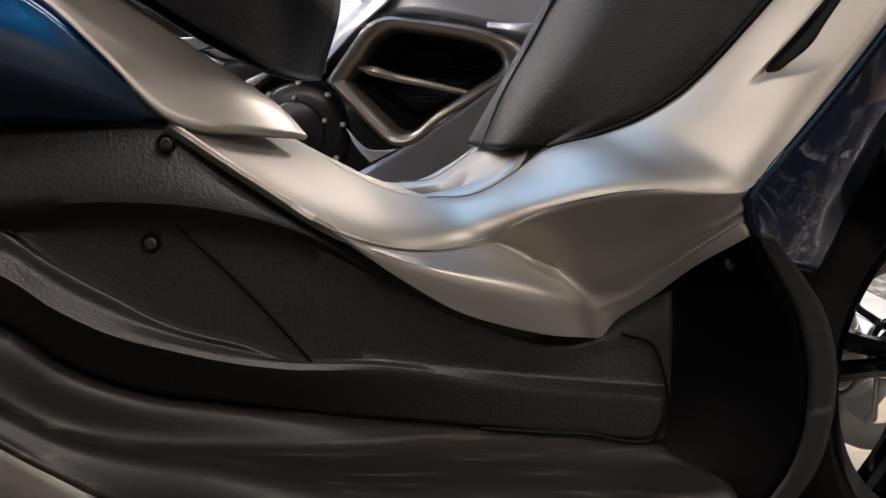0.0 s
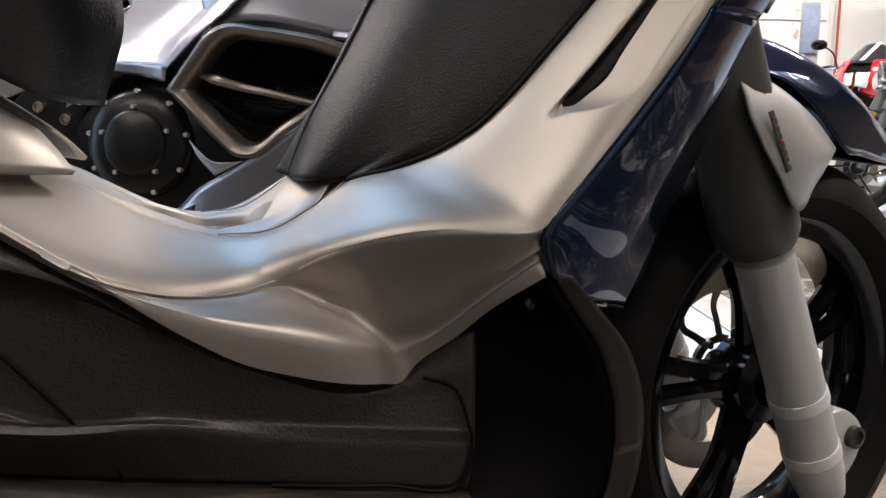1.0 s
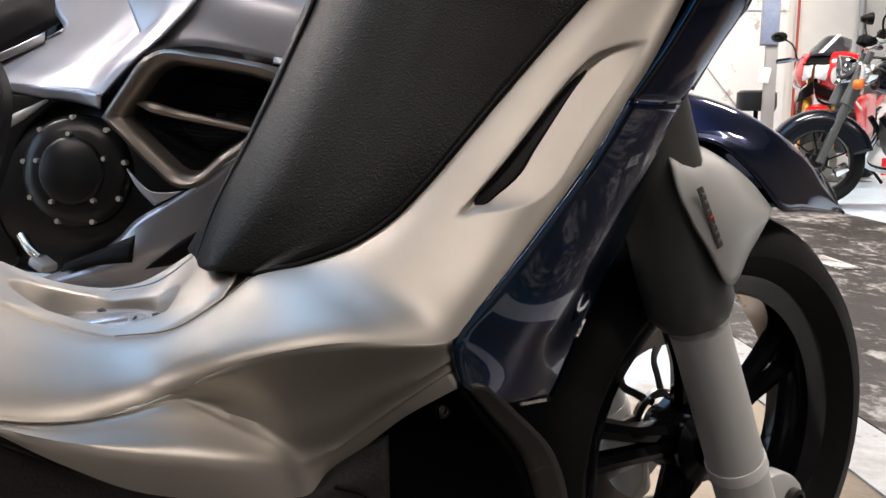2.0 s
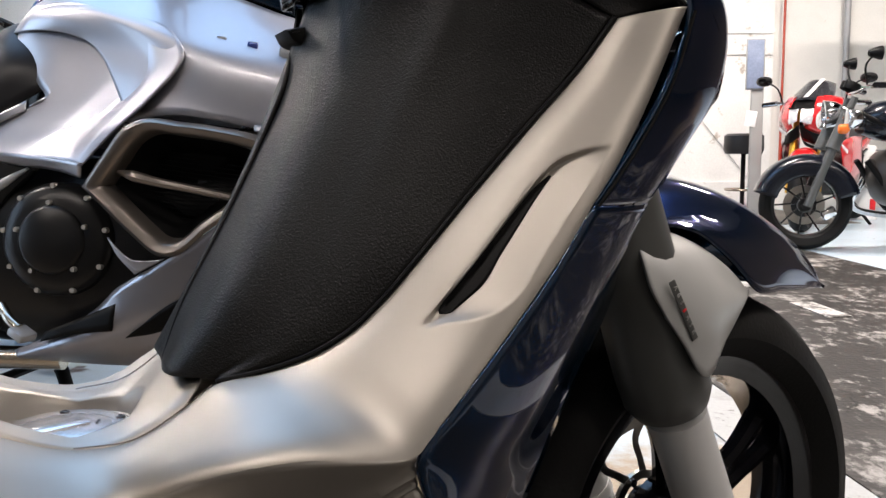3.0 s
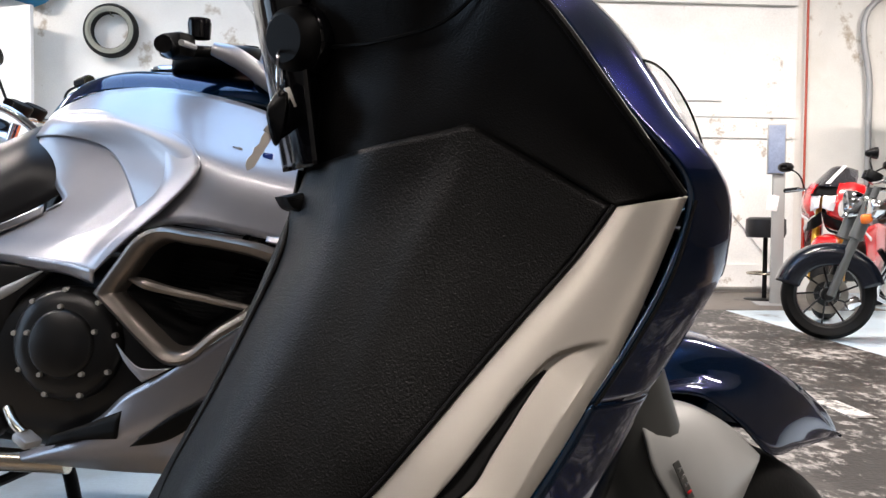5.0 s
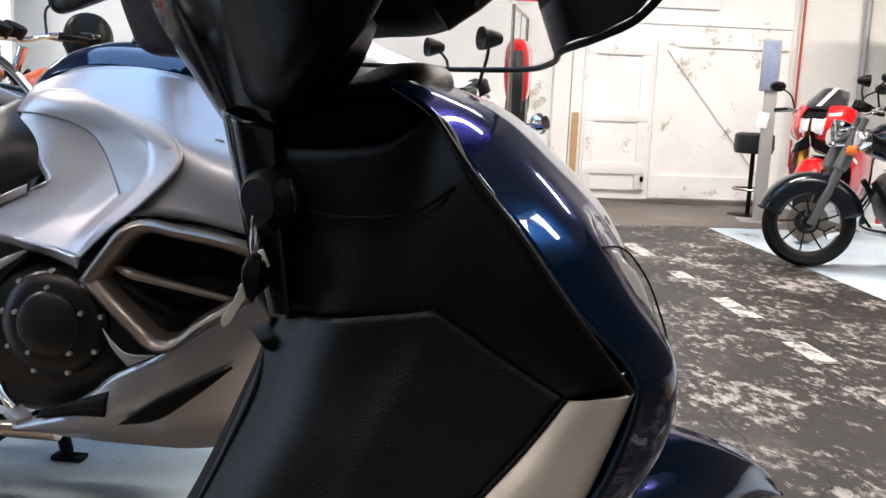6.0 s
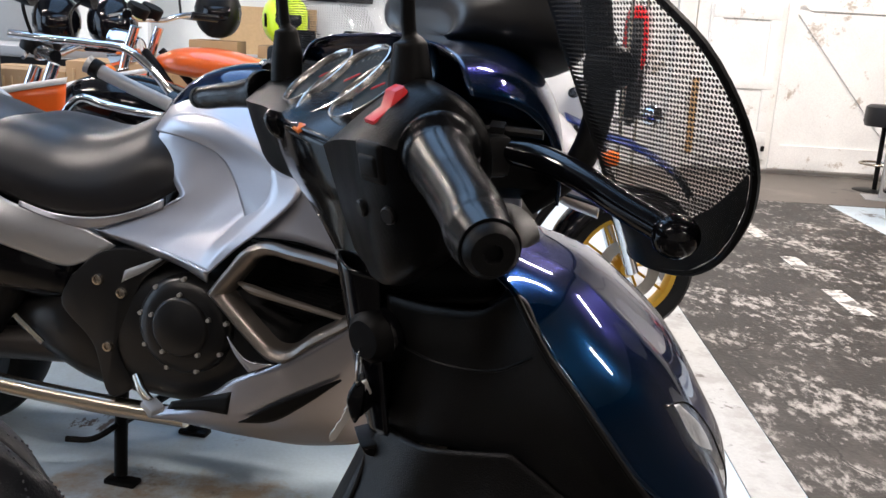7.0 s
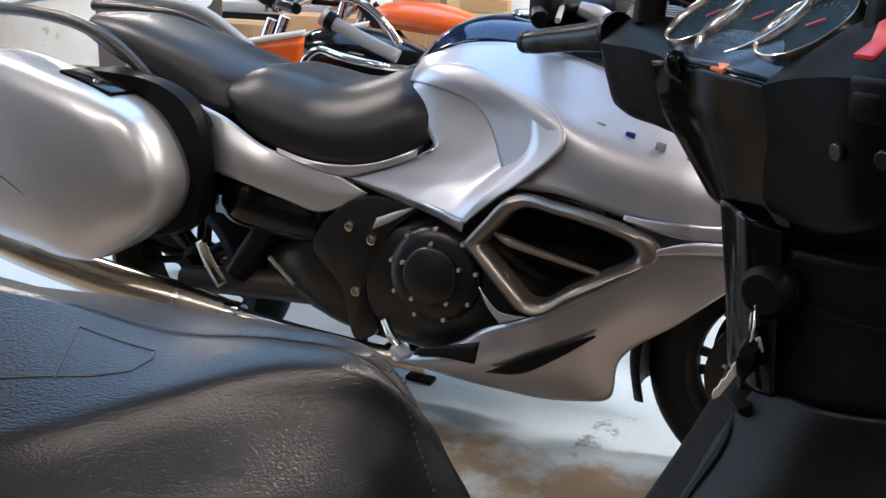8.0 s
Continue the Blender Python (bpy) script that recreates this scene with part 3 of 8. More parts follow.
# ---- the blue and silver scooter ----
def scooter():
    """Local axes: u forward, v to its left, z up, from the floor under the steering head."""
    s = thing("motor_scooter", pose(0.092, 0.85, 0, 0, 0, 12), "midnight blue and champagne silver maxi scooter on the showroom floor", "scooter")

    # leg shield: knee panel in two faces, from the rear ridge over the crease to the silver edge
    ridge = [(-0.058, 0.004, 0.500), (-0.044, 0.004, 0.538), (-0.009, 0.006, 0.606), (0.021, 0.008, 0.666), (0.046, 0.01, 0.723), (0.067, -0.02, 0.789)]
    crease = [(-0.026, -0.095, 0.503), (0.010, -0.124, 0.533), (0.046, -0.138, 0.581), (0.086, -0.142, 0.659), (0.124, -0.146, 0.739), (0.151, -0.150, 0.798), (0.156, -0.151, 0.817)]
    edge = [(-0.026, -0.100, 0.5035), (0.009, -0.128, 0.516), (0.037, -0.150, 0.531), (0.059, -0.163, 0.548), (0.080, -0.173, 0.571),
            (0.102, -0.182, 0.599), (0.137, -0.189, 0.641), (0.177, -0.195, 0.686), (0.215, -0.199, 0.727), (0.239, -0.204, 0.760)]
    mid1 = [((a[0] + b[0]) / 2 - 0.012, (a[1] + b[1]) / 2 - 0.020, (a[2] + b[2]) / 2) for a, b in zip(resample(ridge, 6), resample(crease, 6))]
    mid2 = [((a[0] + b[0]) / 2 - 0.001, (a[1] + b[1]) / 2 - 0.001, (a[2] + b[2]) / 2) for a, b in zip(resample(crease, 8), resample(edge, 8))]
    fold = [resample(q, 12) for q in (mid1, crease, mid2)]
    inner, outer = [[tuple(0.80 * np.array(b) + 0.20 * np.array(a)) for a, b in zip(q, fold[1])] for q in (fold[0], fold[2])]
    knee = surface([ridge, mid1, inner, crease, outer, mid2, edge], 64, 8)
    knee_skin = part("knee_panel", grid_mesh(bmesh.new(), knee), GRAIN, s, "dark grained plastic leg shield with a soft fold", 0.004)
    lid_seam = part("seam", tube([(u, v - 0.002, z) for u, v, z in edge], 0.0022, 60, 8), DARK, s)
    for o in (knee_skin, lid_seam):
        mirrored(o)

    # silver shell: tunnel flank running forward into the outer strip of the leg shield
    inner = [(-0.320, -0.090, 0.545), (-0.270, -0.080, 0.520), (-0.225, -0.072, 0.501), (-0.172, -0.074, 0.472), (-0.125, -0.082, 0.459), (-0.085, -0.090, 0.463), (-0.055, -0.096, 0.480), (-0.030, -0.103, 0.500),
             *[(u, v - 0.001, z - 0.001) for u, v, z in edge[1:]]]
    outer = [(-0.322, -0.182, 0.520), (-0.268, -0.188, 0.483), (-0.208, -0.188, 0.446), (-0.150, -0.172, 0.430), (-0.098, -0.156, 0.433), (-0.060, -0.180, 0.457), (-0.024, -0.203, 0.471),
             (0.013, -0.219, 0.477), (0.050, -0.233, 0.476), (0.076, -0.240, 0.478), (0.094, -0.241, 0.498), (0.133, -0.239, 0.541), (0.176, -0.237, 0.592), (0.219, -0.234, 0.649), (0.244, -0.230, 0.687), (0.285, -0.225, 0.767)]
    rise = np.linspace(0, 520, 520) / 520 * 15
    swell = np.stack([np.full(520, 0.001), np.interp(rise, (0, 2, 5, 8, 15), (-0.004, -0.009, -0.014, -0.011, -0.008)), np.interp(rise, (0, 2, 5, 8, 15), (0.002, 0.004, 0.007, 0.003, 0.001))], 1)
    kernel = np.hanning(61) / np.hanning(61).sum()
    swell = np.stack([np.convolve(np.pad(c, 30, mode="edge"), kernel, "valid") for c in swell.T], 1)
    lip = resample([(0.0884, 0.5514), (0.1062, 0.571), (0.1248, 0.5923), (0.1448, 0.6168), (0.1638, 0.6399), (0.176, 0.6532), (0.1871, 0.6630), (0.2015, 0.6694), (0.2238, 0.6754)], 80)
    low = resample([(0.0884, 0.5512), (0.1037, 0.5566), (0.1228, 0.5609), (0.1397, 0.5671), (0.1516, 0.5764), (0.1684, 0.5994), (0.1859, 0.624), (0.203, 0.6464), (0.2160, 0.6630), (0.2238, 0.6752)], 80)
    near_edge, far_edge = resample(inner, 520), resample(outer, 520)
    skin = np.array([near_edge * (1 - t) + far_edge * t + swell * (1 - abs(2 * t - 1) ** 3) for t in (1 - np.cos(np.linspace(0, np.pi, 65))) / 2 * 0.7 + np.linspace(0, 1, 65) * 0.3])
    along = lambda q: ((q[:, 0] - 0.0884) * 0.7375 + (q[:, 1] - 0.5514) * 0.6754) / 0.1836
    side = lambda q: (q[:, 0] - 0.0884) * -0.6754 + (q[:, 1] - 0.5514) * 0.7375
    lip_t, lip_c, low_t, low_c = along(lip), side(lip), along(low), side(low)

    def sunk(u, z, most):
        """How far the pressed scoop lies below the skin: a steep wall along its upper edge, then a floor that runs out at the lower one."""
        t = ((u - 0.0884) * 0.7375 + (z - 0.5514) * 0.6754) / 0.1836
        if not 0.0 < t < 1.0:
            return 0.0
        top, bot = np.interp(t, lip_t, lip_c), np.interp(t, low_t, low_c)
        c = (u - 0.0884) * -0.6754 + (z - 0.5514) * 0.7375
        if not bot < c < top:
            return 0.0
        wide = top - bot
        wall = min(1.0, (top - c) / 0.0055)
        floor = min(1.0, (c - bot) / max(wide - 0.0055, 1e-4))
        return most * min(1.0, wide / 0.016) * wall * wall * (3 - 2 * wall) * floor ** 0.75 * min(1.0, (1 - t) / 0.22)
    flat = skin.reshape(-1, 3)

    slot_hi = resample([(0.1057, 0.5637), (0.1104, 0.5708), (0.1181, 0.5803), (0.1325, 0.5981), (0.1491, 0.6168), (0.1659, 0.6355), (0.1759, 0.6461), (0.1837, 0.6523)], 44)
    slot_lo = resample([(0.1055, 0.5618), (0.1106, 0.5627), (0.1194, 0.5695), (0.1329, 0.5817), (0.1454, 0.5992), (0.1590, 0.6179), (0.1737, 0.6379), (0.1848, 0.6518)], 44)
    near = lambda u, z: float(np.sum(flat[:, 1] * np.exp(-((flat[:, 0] - u) ** 2 + (flat[:, 2] - z) ** 2) / 2e-5)) / np.sum(np.exp(-((flat[:, 0] - u) ** 2 + (flat[:, 2] - z) ** 2) / 2e-5)))
    slot_grid = [[(q[0], near(q[0], q[1]) + sunk(q[0], q[1], 0.009) - 0.0010, q[1]) for q in (p0 * (1 - k / 6) + p1 * k / 6 for k in range(7))] for p0, p1 in zip(slot_hi, slot_lo)]
    for row in skin:
        for q in row:
            q[1] += sunk(q[0], q[2], 0.009)
    shell = part("silver_shell", grid_mesh(bmesh.new(), skin), SATIN, s, "satin champagne silver leg shield with a pressed scoop", 0.004, 30)
    slot = part("air_slot", grid_mesh(bmesh.new(), slot_grid), DARK, s, "dark air slot", 0.002)
    # foot of the shell, column by column: arch crease, valley, keel ridge and lower edge
    columns = [((-0.322, -0.182, 0.520), (-0.322, -0.182, 0.5198), (-0.322, -0.182, 0.5196), (-0.322, -0.182, 0.5192)),
               ((-0.268, -0.188, 0.483), (-0.268, -0.188, 0.4828), (-0.268, -0.188, 0.4826), (-0.268, -0.187, 0.482)),
               ((-0.208, -0.188, 0.446), (-0.208, -0.189, 0.4455), (-0.209, -0.191, 0.445), (-0.2085, -0.190, 0.443)),
               ((-0.165, -0.177, 0.4315), (-0.163, -0.180, 0.430), (-0.160, -0.193, 0.424), (-0.160, -0.191, 0.409)),
               ((-0.120, -0.163, 0.4305), (-0.120, -0.168, 0.427), (-0.118, -0.195, 0.413), (-0.118, -0.191, 0.385)),
               ((-0.093, -0.157, 0.4365), (-0.090, -0.161, 0.429), (-0.085, -0.195, 0.405), (-0.085, -0.190, 0.374)),
               ((-0.067, -0.1755, 0.4525), (-0.062, -0.160, 0.421), (-0.052, -0.192, 0.396), (-0.048, -0.189, 0.365)),
               ((-0.0425, -0.191, 0.466), (-0.036, -0.166, 0.411), (-0.025, -0.184, 0.386), (-0.020, -0.184, 0.361)),
               ((-0.013, -0.207, 0.4742), (-0.012, -0.176, 0.400), (-0.006, -0.174, 0.377), (-0.002, -0.174, 0.3585)),
               ((0.016, -0.220, 0.477), (0.010, -0.182, 0.402), (0.008, -0.176, 0.384), (0.0075, -0.171, 0.368)),
               ((0.046, -0.232, 0.4765), (0.035, -0.199, 0.425), (0.035, -0.190, 0.407), (0.036, -0.182, 0.391)),
               ((0.066, -0.238, 0.4765), (0.058, -0.220, 0.446), (0.056, -0.211, 0.431), (0.0545, -0.202, 0.4145)),
               ((0.077, -0.240, 0.478), (0.078, -0.236, 0.464), (0.079, -0.233, 0.455), (0.083, -0.236, 0.4445))]
    fine = [resample([c[k] for c in columns], 110) for k in range(4)]
    mixed = lambda p, q, k, dv=0.0: p * (1 - k) + q * k + np.array((0.0, dv, 0.0))
    apron_rows = [fine[0], mixed(fine[0], fine[1], 0.10, -0.0005), mixed(fine[0], fine[1], 0.3, 0.001), mixed(fine[0], fine[1], 0.55, 0.003), mixed(fine[0], fine[1], 0.8, 0.002), fine[1],
                  mixed(fine[1], fine[2], 0.25, 0.002), mixed(fine[1], fine[2], 0.5, 0.002), mixed(fine[1], fine[2], 0.75, 0.001), mixed(fine[1], fine[2], 0.9), mixed(fine[2], fine[3], 0.05, 0.001), mixed(fine[2], fine[3], 0.3), mixed(fine[2], fine[3], 0.7), fine[3],
                  fine[3] + np.array((0.0, 0.004, -0.001))]
    apron = part("silver_apron", grid_mesh(bmesh.new(), apron_rows), SATIN, s, "satin silver scooped foot of the leg shield", 0.004, 50)
    line = part("shell_seam", tube([(-0.125, -0.084, 0.4605), (-0.085, -0.092, 0.4645), (-0.055, -0.098, 0.482), (-0.030, -0.105, 0.502)], 0.0006, 30, 6), BRONZE, s)
    for o in (shell, slot, apron, line):
        mirrored(o)

    # tunnel crown: a saddle between the flanks with a round pocket, at whose bottom the fuel cap lies
    near_rail = resample(inner[:8], 60)
    nose_z = lambda u: float(np.interp(u, (-0.32, -0.27, -0.224, -0.172, -0.125, -0.085, -0.062, -0.045, -0.03), (0.556, 0.528, 0.506, 0.477, 0.461, 0.467, 0.488, 0.505, 0.522)))
    CAP_U, CAP_Z, around = -0.134, 0.4495, 72
    rim_loop, foot_loop, skirt_loop, edge_loop = [], [], [], []
    for k in range(around):
        q = 2 * math.pi * k / around
        c, d = math.cos(q), math.sin(q)
        u, v = CAP_U + 0.064 * c * (1.0 if c > 0 else 1.05), 0.061 * d
        z = nose_z(u) - 0.002 - 0.002 * d
        rim_loop.append((u, v, z))
        skirt_loop.append((u - 0.0025 * c, v - 0.0025 * d, z - 0.0025))
        foot_loop.append((CAP_U + 0.056 * c, 0.056 * d, CAP_Z))
        eu = CAP_U + (0.098 if c > 0 else 0.150) * max(-1.0, min(1.0, 1.25 * c))
        ev = float(np.interp(eu, near_rail[:, 0], near_rail[:, 1])) - 0.0004
        ez = float(np.interp(eu, near_rail[:, 0], near_rail[:, 2]))
        w = max(-1.0, min(1.0, 1.3 * d))
        edge_loop.append((eu, -ev * w, ez * abs(w) + nose_z(eu) * (1 - abs(w))))
    ringed = [np.array(r) for r in (edge_loop, rim_loop, skirt_loop, foot_loop)]
    crown_rows = [ringed[0], ringed[0] * 0.66 + ringed[1] * 0.34, ringed[0] * 0.33 + ringed[1] * 0.67, ringed[1] * 0.94 + ringed[0] * 0.06, ringed[1], ringed[2], ringed[2] * 0.5 + ringed[3] * 0.5, ringed[3], ringed[3] * np.array((0.5, 0.5, 1)) + np.array((CAP_U * 0.5, 0, 0))]
    part("tunnel_crown", grid_mesh(bmesh.new(), crown_rows, True), SATIN, s, "satin silver tunnel top with a round filler pocket", 0.002, 50)
    rear_crown = [(-0.320, 0.0, 0.556), (-0.300, 0.0, 0.545), (-0.276, 0.0, 0.531)]
    part("tunnel_rear", sheet([[(u, float(np.interp(u, near_rail[:, 0], near_rail[:, 1])) * k, z * (1 - abs(k)) + abs(k) * float(np.interp(u, near_rail[:, 0], near_rail[:, 2]))) for u, v, z in rear_crown] for k in (-1, -0.5, 0, 0.5, 1)], 20, 4), SATIN, s, "", 0.003)
    cap_m = pose(CAP_U, 0.0, CAP_Z - 0.004)
    cap = part("fuel_cap", lathe([(0.0, 0.0068), (0.034, 0.0068), (0.0365, 0.0060), (0.0368, 0.0042), (0.038, 0.0042), (0.0385, 0.0062), (0.0520, 0.0055), (0.0535, 0.0035), (0.0535, -0.002)], cap_m, 56), CAP_ALLOY, s, "round polished alloy fuel filler cap")
    part("cap_flap", plate([(-0.020, -0.010), (0.020, -0.010), (0.024, 0.0), (0.020, 0.010), (-0.020, 0.010), (-0.024, 0.0)], 0.002, cap_m @ pose(-0.002, 0.002, 0.0066, 0, 0, 20), 0.0008), CAP_ALLOY, cap, "hinged lock flap")
    part("key_slit", box(0.0016, 0.010, 0.0008, cap_m @ pose(0.026, 0.004, 0.0070, 0, 0, -15)), DARK, cap)
    for k in range(5):
        q = 0.3 + k * 1.2566
        part("screw", lathe([(0.0, 0.0052), (0.0016, 0.0052), (0.0020, 0.0070), (0.0036, 0.0066), (0.0042, 0.0050)], cap_m @ pose(0.0455 * math.cos(q), 0.0455 * math.sin(q), 0.0005), 14), DARK_ALLOY, cap)

    # upper inner cowl above the knee panel
    seam = [(0.072, -0.020, 0.778), (0.104, -0.084, 0.796), (0.136, -0.118, 0.804), (0.163, -0.145, 0.806), (0.198, -0.180, 0.788), (0.240, -0.205, 0.760)]
    rim = [(0.062, -0.048, 0.928), (0.098, -0.100, 0.932), (0.128, -0.138, 0.942), (0.147, -0.157, 0.960), (0.148, -0.159, 0.958), (0.150, -0.161, 0.955)]
    side_edge = [(0.147, -0.158, 0.960), (0.163, -0.187, 0.925), (0.191, -0.208, 0.885), (0.229, -0.220, 0.832), (0.281, -0.225, 0.768)]
    low_edge = resample(seam, 9)
    up_edge = [rim[0], rim[1], rim[2], side_edge[0], side_edge[1], side_edge[2], side_edge[3], (0.258, -0.224, 0.797), side_edge[4]]
    mid = [tuple(0.5 * p + 0.5 * q + np.array((0.006, 0.004, 0))) for p, q in zip(low_edge, resample(up_edge, 9))]
    cowl = part("inner_cowl", sheet([low_edge, mid, up_edge], 60, 8), COWL, s, "fine-grained black upper cowl", 0.004)
    bead = part("cowl_bead", tube([(u, v - 0.001, z) for u, v, z in side_edge], 0.003, 40, 8), COWL, s)
    fold = part("cowl_fold", tube([(0.070, -0.040, 0.882), (0.105, -0.100, 0.880), (0.140, -0.142, 0.890), (0.160, -0.172, 0.912)], 0.0016, 30, 6), DARK, s)
    for o in (cowl, bead, fold):
        mirrored(o)
    column = part("steering_column_cover", sheet([[(0.068, -0.05, 0.79), (0.060, -0.047, 0.87), (0.056, -0.046, 0.946)], [(0.058, -0.036, 0.788), (0.046, -0.034, 0.86), (0.030, -0.036, 0.95)],
                                  [(0.056, 0.0, 0.787), (0.040, 0.0, 0.86), (0.022, 0.0, 0.955)], [(0.058, 0.036, 0.788), (0.046, 0.034, 0.86), (0.030, 0.036, 0.95)], [(0.068, 0.05, 0.79), (0.060, 0.047, 0.87), (0.056, 0.046, 0.946)]], 30, 6), GLOSS, s, "gloss black steering column cover", 0.004)
    hook = part("bag_hook", plate([(0.032, 0.766), (0.037, 0.757), (0.050, 0.753), (0.068, 0.756), (0.082, 0.762), (0.076, 0.774), (0.056, 0.771)], 0.05, Matrix(((1, 0, 0, 0.016), (0, 0, 1, -0.022), (0, 1, 0, 0.0), (0, 0, 0, 1))), 0.004, 28), DARK, s, "black bag hook")
    ign = tilted((0.058, -0.036, 0.888), (-0.80, -0.58, -0.1))
    lock = part("ignition_lock", lathe([(0.0, 0.020), (0.018, 0.020), (0.024, 0.014), (0.027, 0.0), (0.028, -0.03)], ign, 28), DARK, s, "round black ignition lock")
    part("lock_ring", lathe([(0.0265, 0.006), (0.029, 0.002), (0.029, -0.008), (0.0265, -0.008)], ign, 28, True), GLOSS, lock)

    # blue nose: side wing, shoulder and front, ruled from the silver edge round to the centre
    def nose_ring(z, u0, v0, u1, v1, u2):
        k = max(0.0, min(1.0, (z - 0.74) / 0.12))
        return [(u0, v0, z), ((u0 + u1) / 2 + 0.006 - 0.004 * k, v0 * (0.80 - 0.13 * k) + v1 * (0.20 + 0.13 * k), z), (u1, v1, z), ((u1 + u2) / 2 + 0.012, v1 * 0.45, z), (u2, 0.0, z)]
    rings = [nose_ring(0.984, 0.122, -0.120, 0.168, -0.084, 0.214), nose_ring(0.962, 0.146, -0.156, 0.218, -0.108, 0.272), nose_ring(0.925, 0.165, -0.188, 0.262, -0.122, 0.322), nose_ring(0.885, 0.193, -0.209, 0.302, -0.132, 0.364),
             nose_ring(0.832, 0.231, -0.221, 0.338, -0.136, 0.400), nose_ring(0.768, 0.286, -0.226, 0.374, -0.130, 0.438), nose_ring(0.715, 0.266, -0.231, 0.376, -0.112, 0.462),
             nose_ring(0.670, 0.236, -0.234, 0.345, -0.105, 0.430), nose_ring(0.630, 0.204, -0.237, 0.312, -0.104, 0.385)]
    nose = part("nose_fairing", grid_mesh(bmesh.new(), np.concatenate([surface([[r[k] for r in rings] for k in (0, 1, 2)], 60, 8), surface([[r[k] for r in rings] for k in (2, 3, 4)], 60, 8)[1:]])), BLUE, s, "glossy midnight blue nose fairing", 0.004, 12)
    wing = part("side_wing", sheet([[(0.206, -0.237, 0.632), (0.178, -0.239, 0.592), (0.135, -0.241, 0.541), (0.096, -0.243, 0.498), (0.079, -0.242, 0.476), (0.086, -0.241, 0.446)],
                                    [(0.264, -0.210, 0.629), (0.230, -0.212, 0.580), (0.180, -0.220, 0.520), (0.150, -0.222, 0.480), (0.126, -0.222, 0.452), (0.116, -0.221, 0.424)],
                                    [(0.313, -0.105, 0.629), (0.300, -0.125, 0.571), (0.247, -0.150, 0.493), (0.214, -0.165, 0.449), (0.200, -0.170, 0.425), (0.186, -0.172, 0.402)]], 40, 8), BLUE, s, "glossy midnight blue side wing", 0.004)
    gap = part("fairing_gap", tube([(0.290, -0.2275, 0.764), (0.270, -0.232, 0.715), (0.240, -0.235, 0.670), (0.208, -0.239, 0.632)], 0.0012, 30, 8), DARK, s)
    groove = part("fairing_groove", tube([(0.318, -0.207, 0.742), (0.300, -0.212, 0.712), (0.276, -0.214, 0.676)], [0.001, 0.005, 0.001], 30, 8), GLOSS, s)
    glass_rails = [[(0.266, -0.196, 0.866), (0.274, -0.206, 0.842), (0.284, -0.213, 0.818), (0.299, -0.219, 0.790), (0.318, -0.219, 0.764), (0.340, -0.205, 0.735), (0.352, -0.186, 0.714)],
                   [(0.290, -0.192, 0.866), (0.310, -0.194, 0.838), (0.328, -0.195, 0.808), (0.346, -0.192, 0.775), (0.358, -0.182, 0.745), (0.364, -0.170, 0.722), (0.368, -0.160, 0.706)],
                   [(0.316, -0.178, 0.862), (0.344, -0.166, 0.836), (0.364, -0.152, 0.806), (0.382, -0.136, 0.772), (0.388, -0.128, 0.742), (0.388, -0.126, 0.720), (0.384, -0.128, 0.704)]]
    glass_rails = [[(u - 0.003 - 0.006 * max(0.0, (z - 0.76) / 0.1), v + 0.004 + 0.012 * max(0.0, (z - 0.76) / 0.1), z) for u, v, z in r] for r in glass_rails]
    lens = part("headlamp", sheet(glass_rails, 40, 8), GLASS, s, "clear teardrop headlamp lens", 0.002)
    inset = [[(u - 0.004, v + 0.003, z - 0.002) for u, v, z in r] for r in glass_rails]
    part("lamp_bowl", sheet(inset, 40, 8), LAMP_SILVER, lens, "bright faceted lamp bowl", 0.002)
    part("lamp_edge", tube([q for q in glass_rails[0]] + [glass_rails[1][-1]] + glass_rails[2][::-1] + [glass_rails[1][0]], 0.0010, 90, 6, True), GLOSS, lens)
    part("reflector", lathe([(0.004, -0.02), (0.014, -0.012), (0.024, 0.008), (0.030, 0.016)], tilted((0.328, -0.150, 0.752), (0.75, -0.6, 0.15)), 24), CHROME, lens)
    part("reflector", lathe([(0.003, -0.016), (0.010, -0.010), (0.018, 0.008), (0.022, 0.012)], tilted((0.300, -0.160, 0.800), (0.75, -0.6, 0.2)), 24), CHROME, lens)
    louvre = part("louvre_panel", sheet([[(0.345, -0.178, 0.752), (0.337, -0.182, 0.728), (0.322, -0.186, 0.696), (0.296, -0.190, 0.652)], [(0.366, -0.155, 0.745), (0.358, -0.158, 0.718), (0.342, -0.160, 0.684), (0.310, -0.166, 0.640)]], 24, 4), GLOSS, s, "gloss black louvre panel", 0.003)
    blades = [part("louvre_blade", tube([(0.346 - k * 0.018, -0.184 - k * 0.012, 0.752 - k * 0.006), (0.330 - k * 0.018, -0.192 - k * 0.012, 0.712 - k * 0.006), (0.300 - k * 0.018, -0.198 - k * 0.012, 0.664 - k * 0.006)], [0.0015, 0.0034, 0.0012], 26, 8), GLOSS, s) for k in range(2)]
    for o in (nose, wing, gap, groove, lens, louvre, *blades):
        mirrored(o)

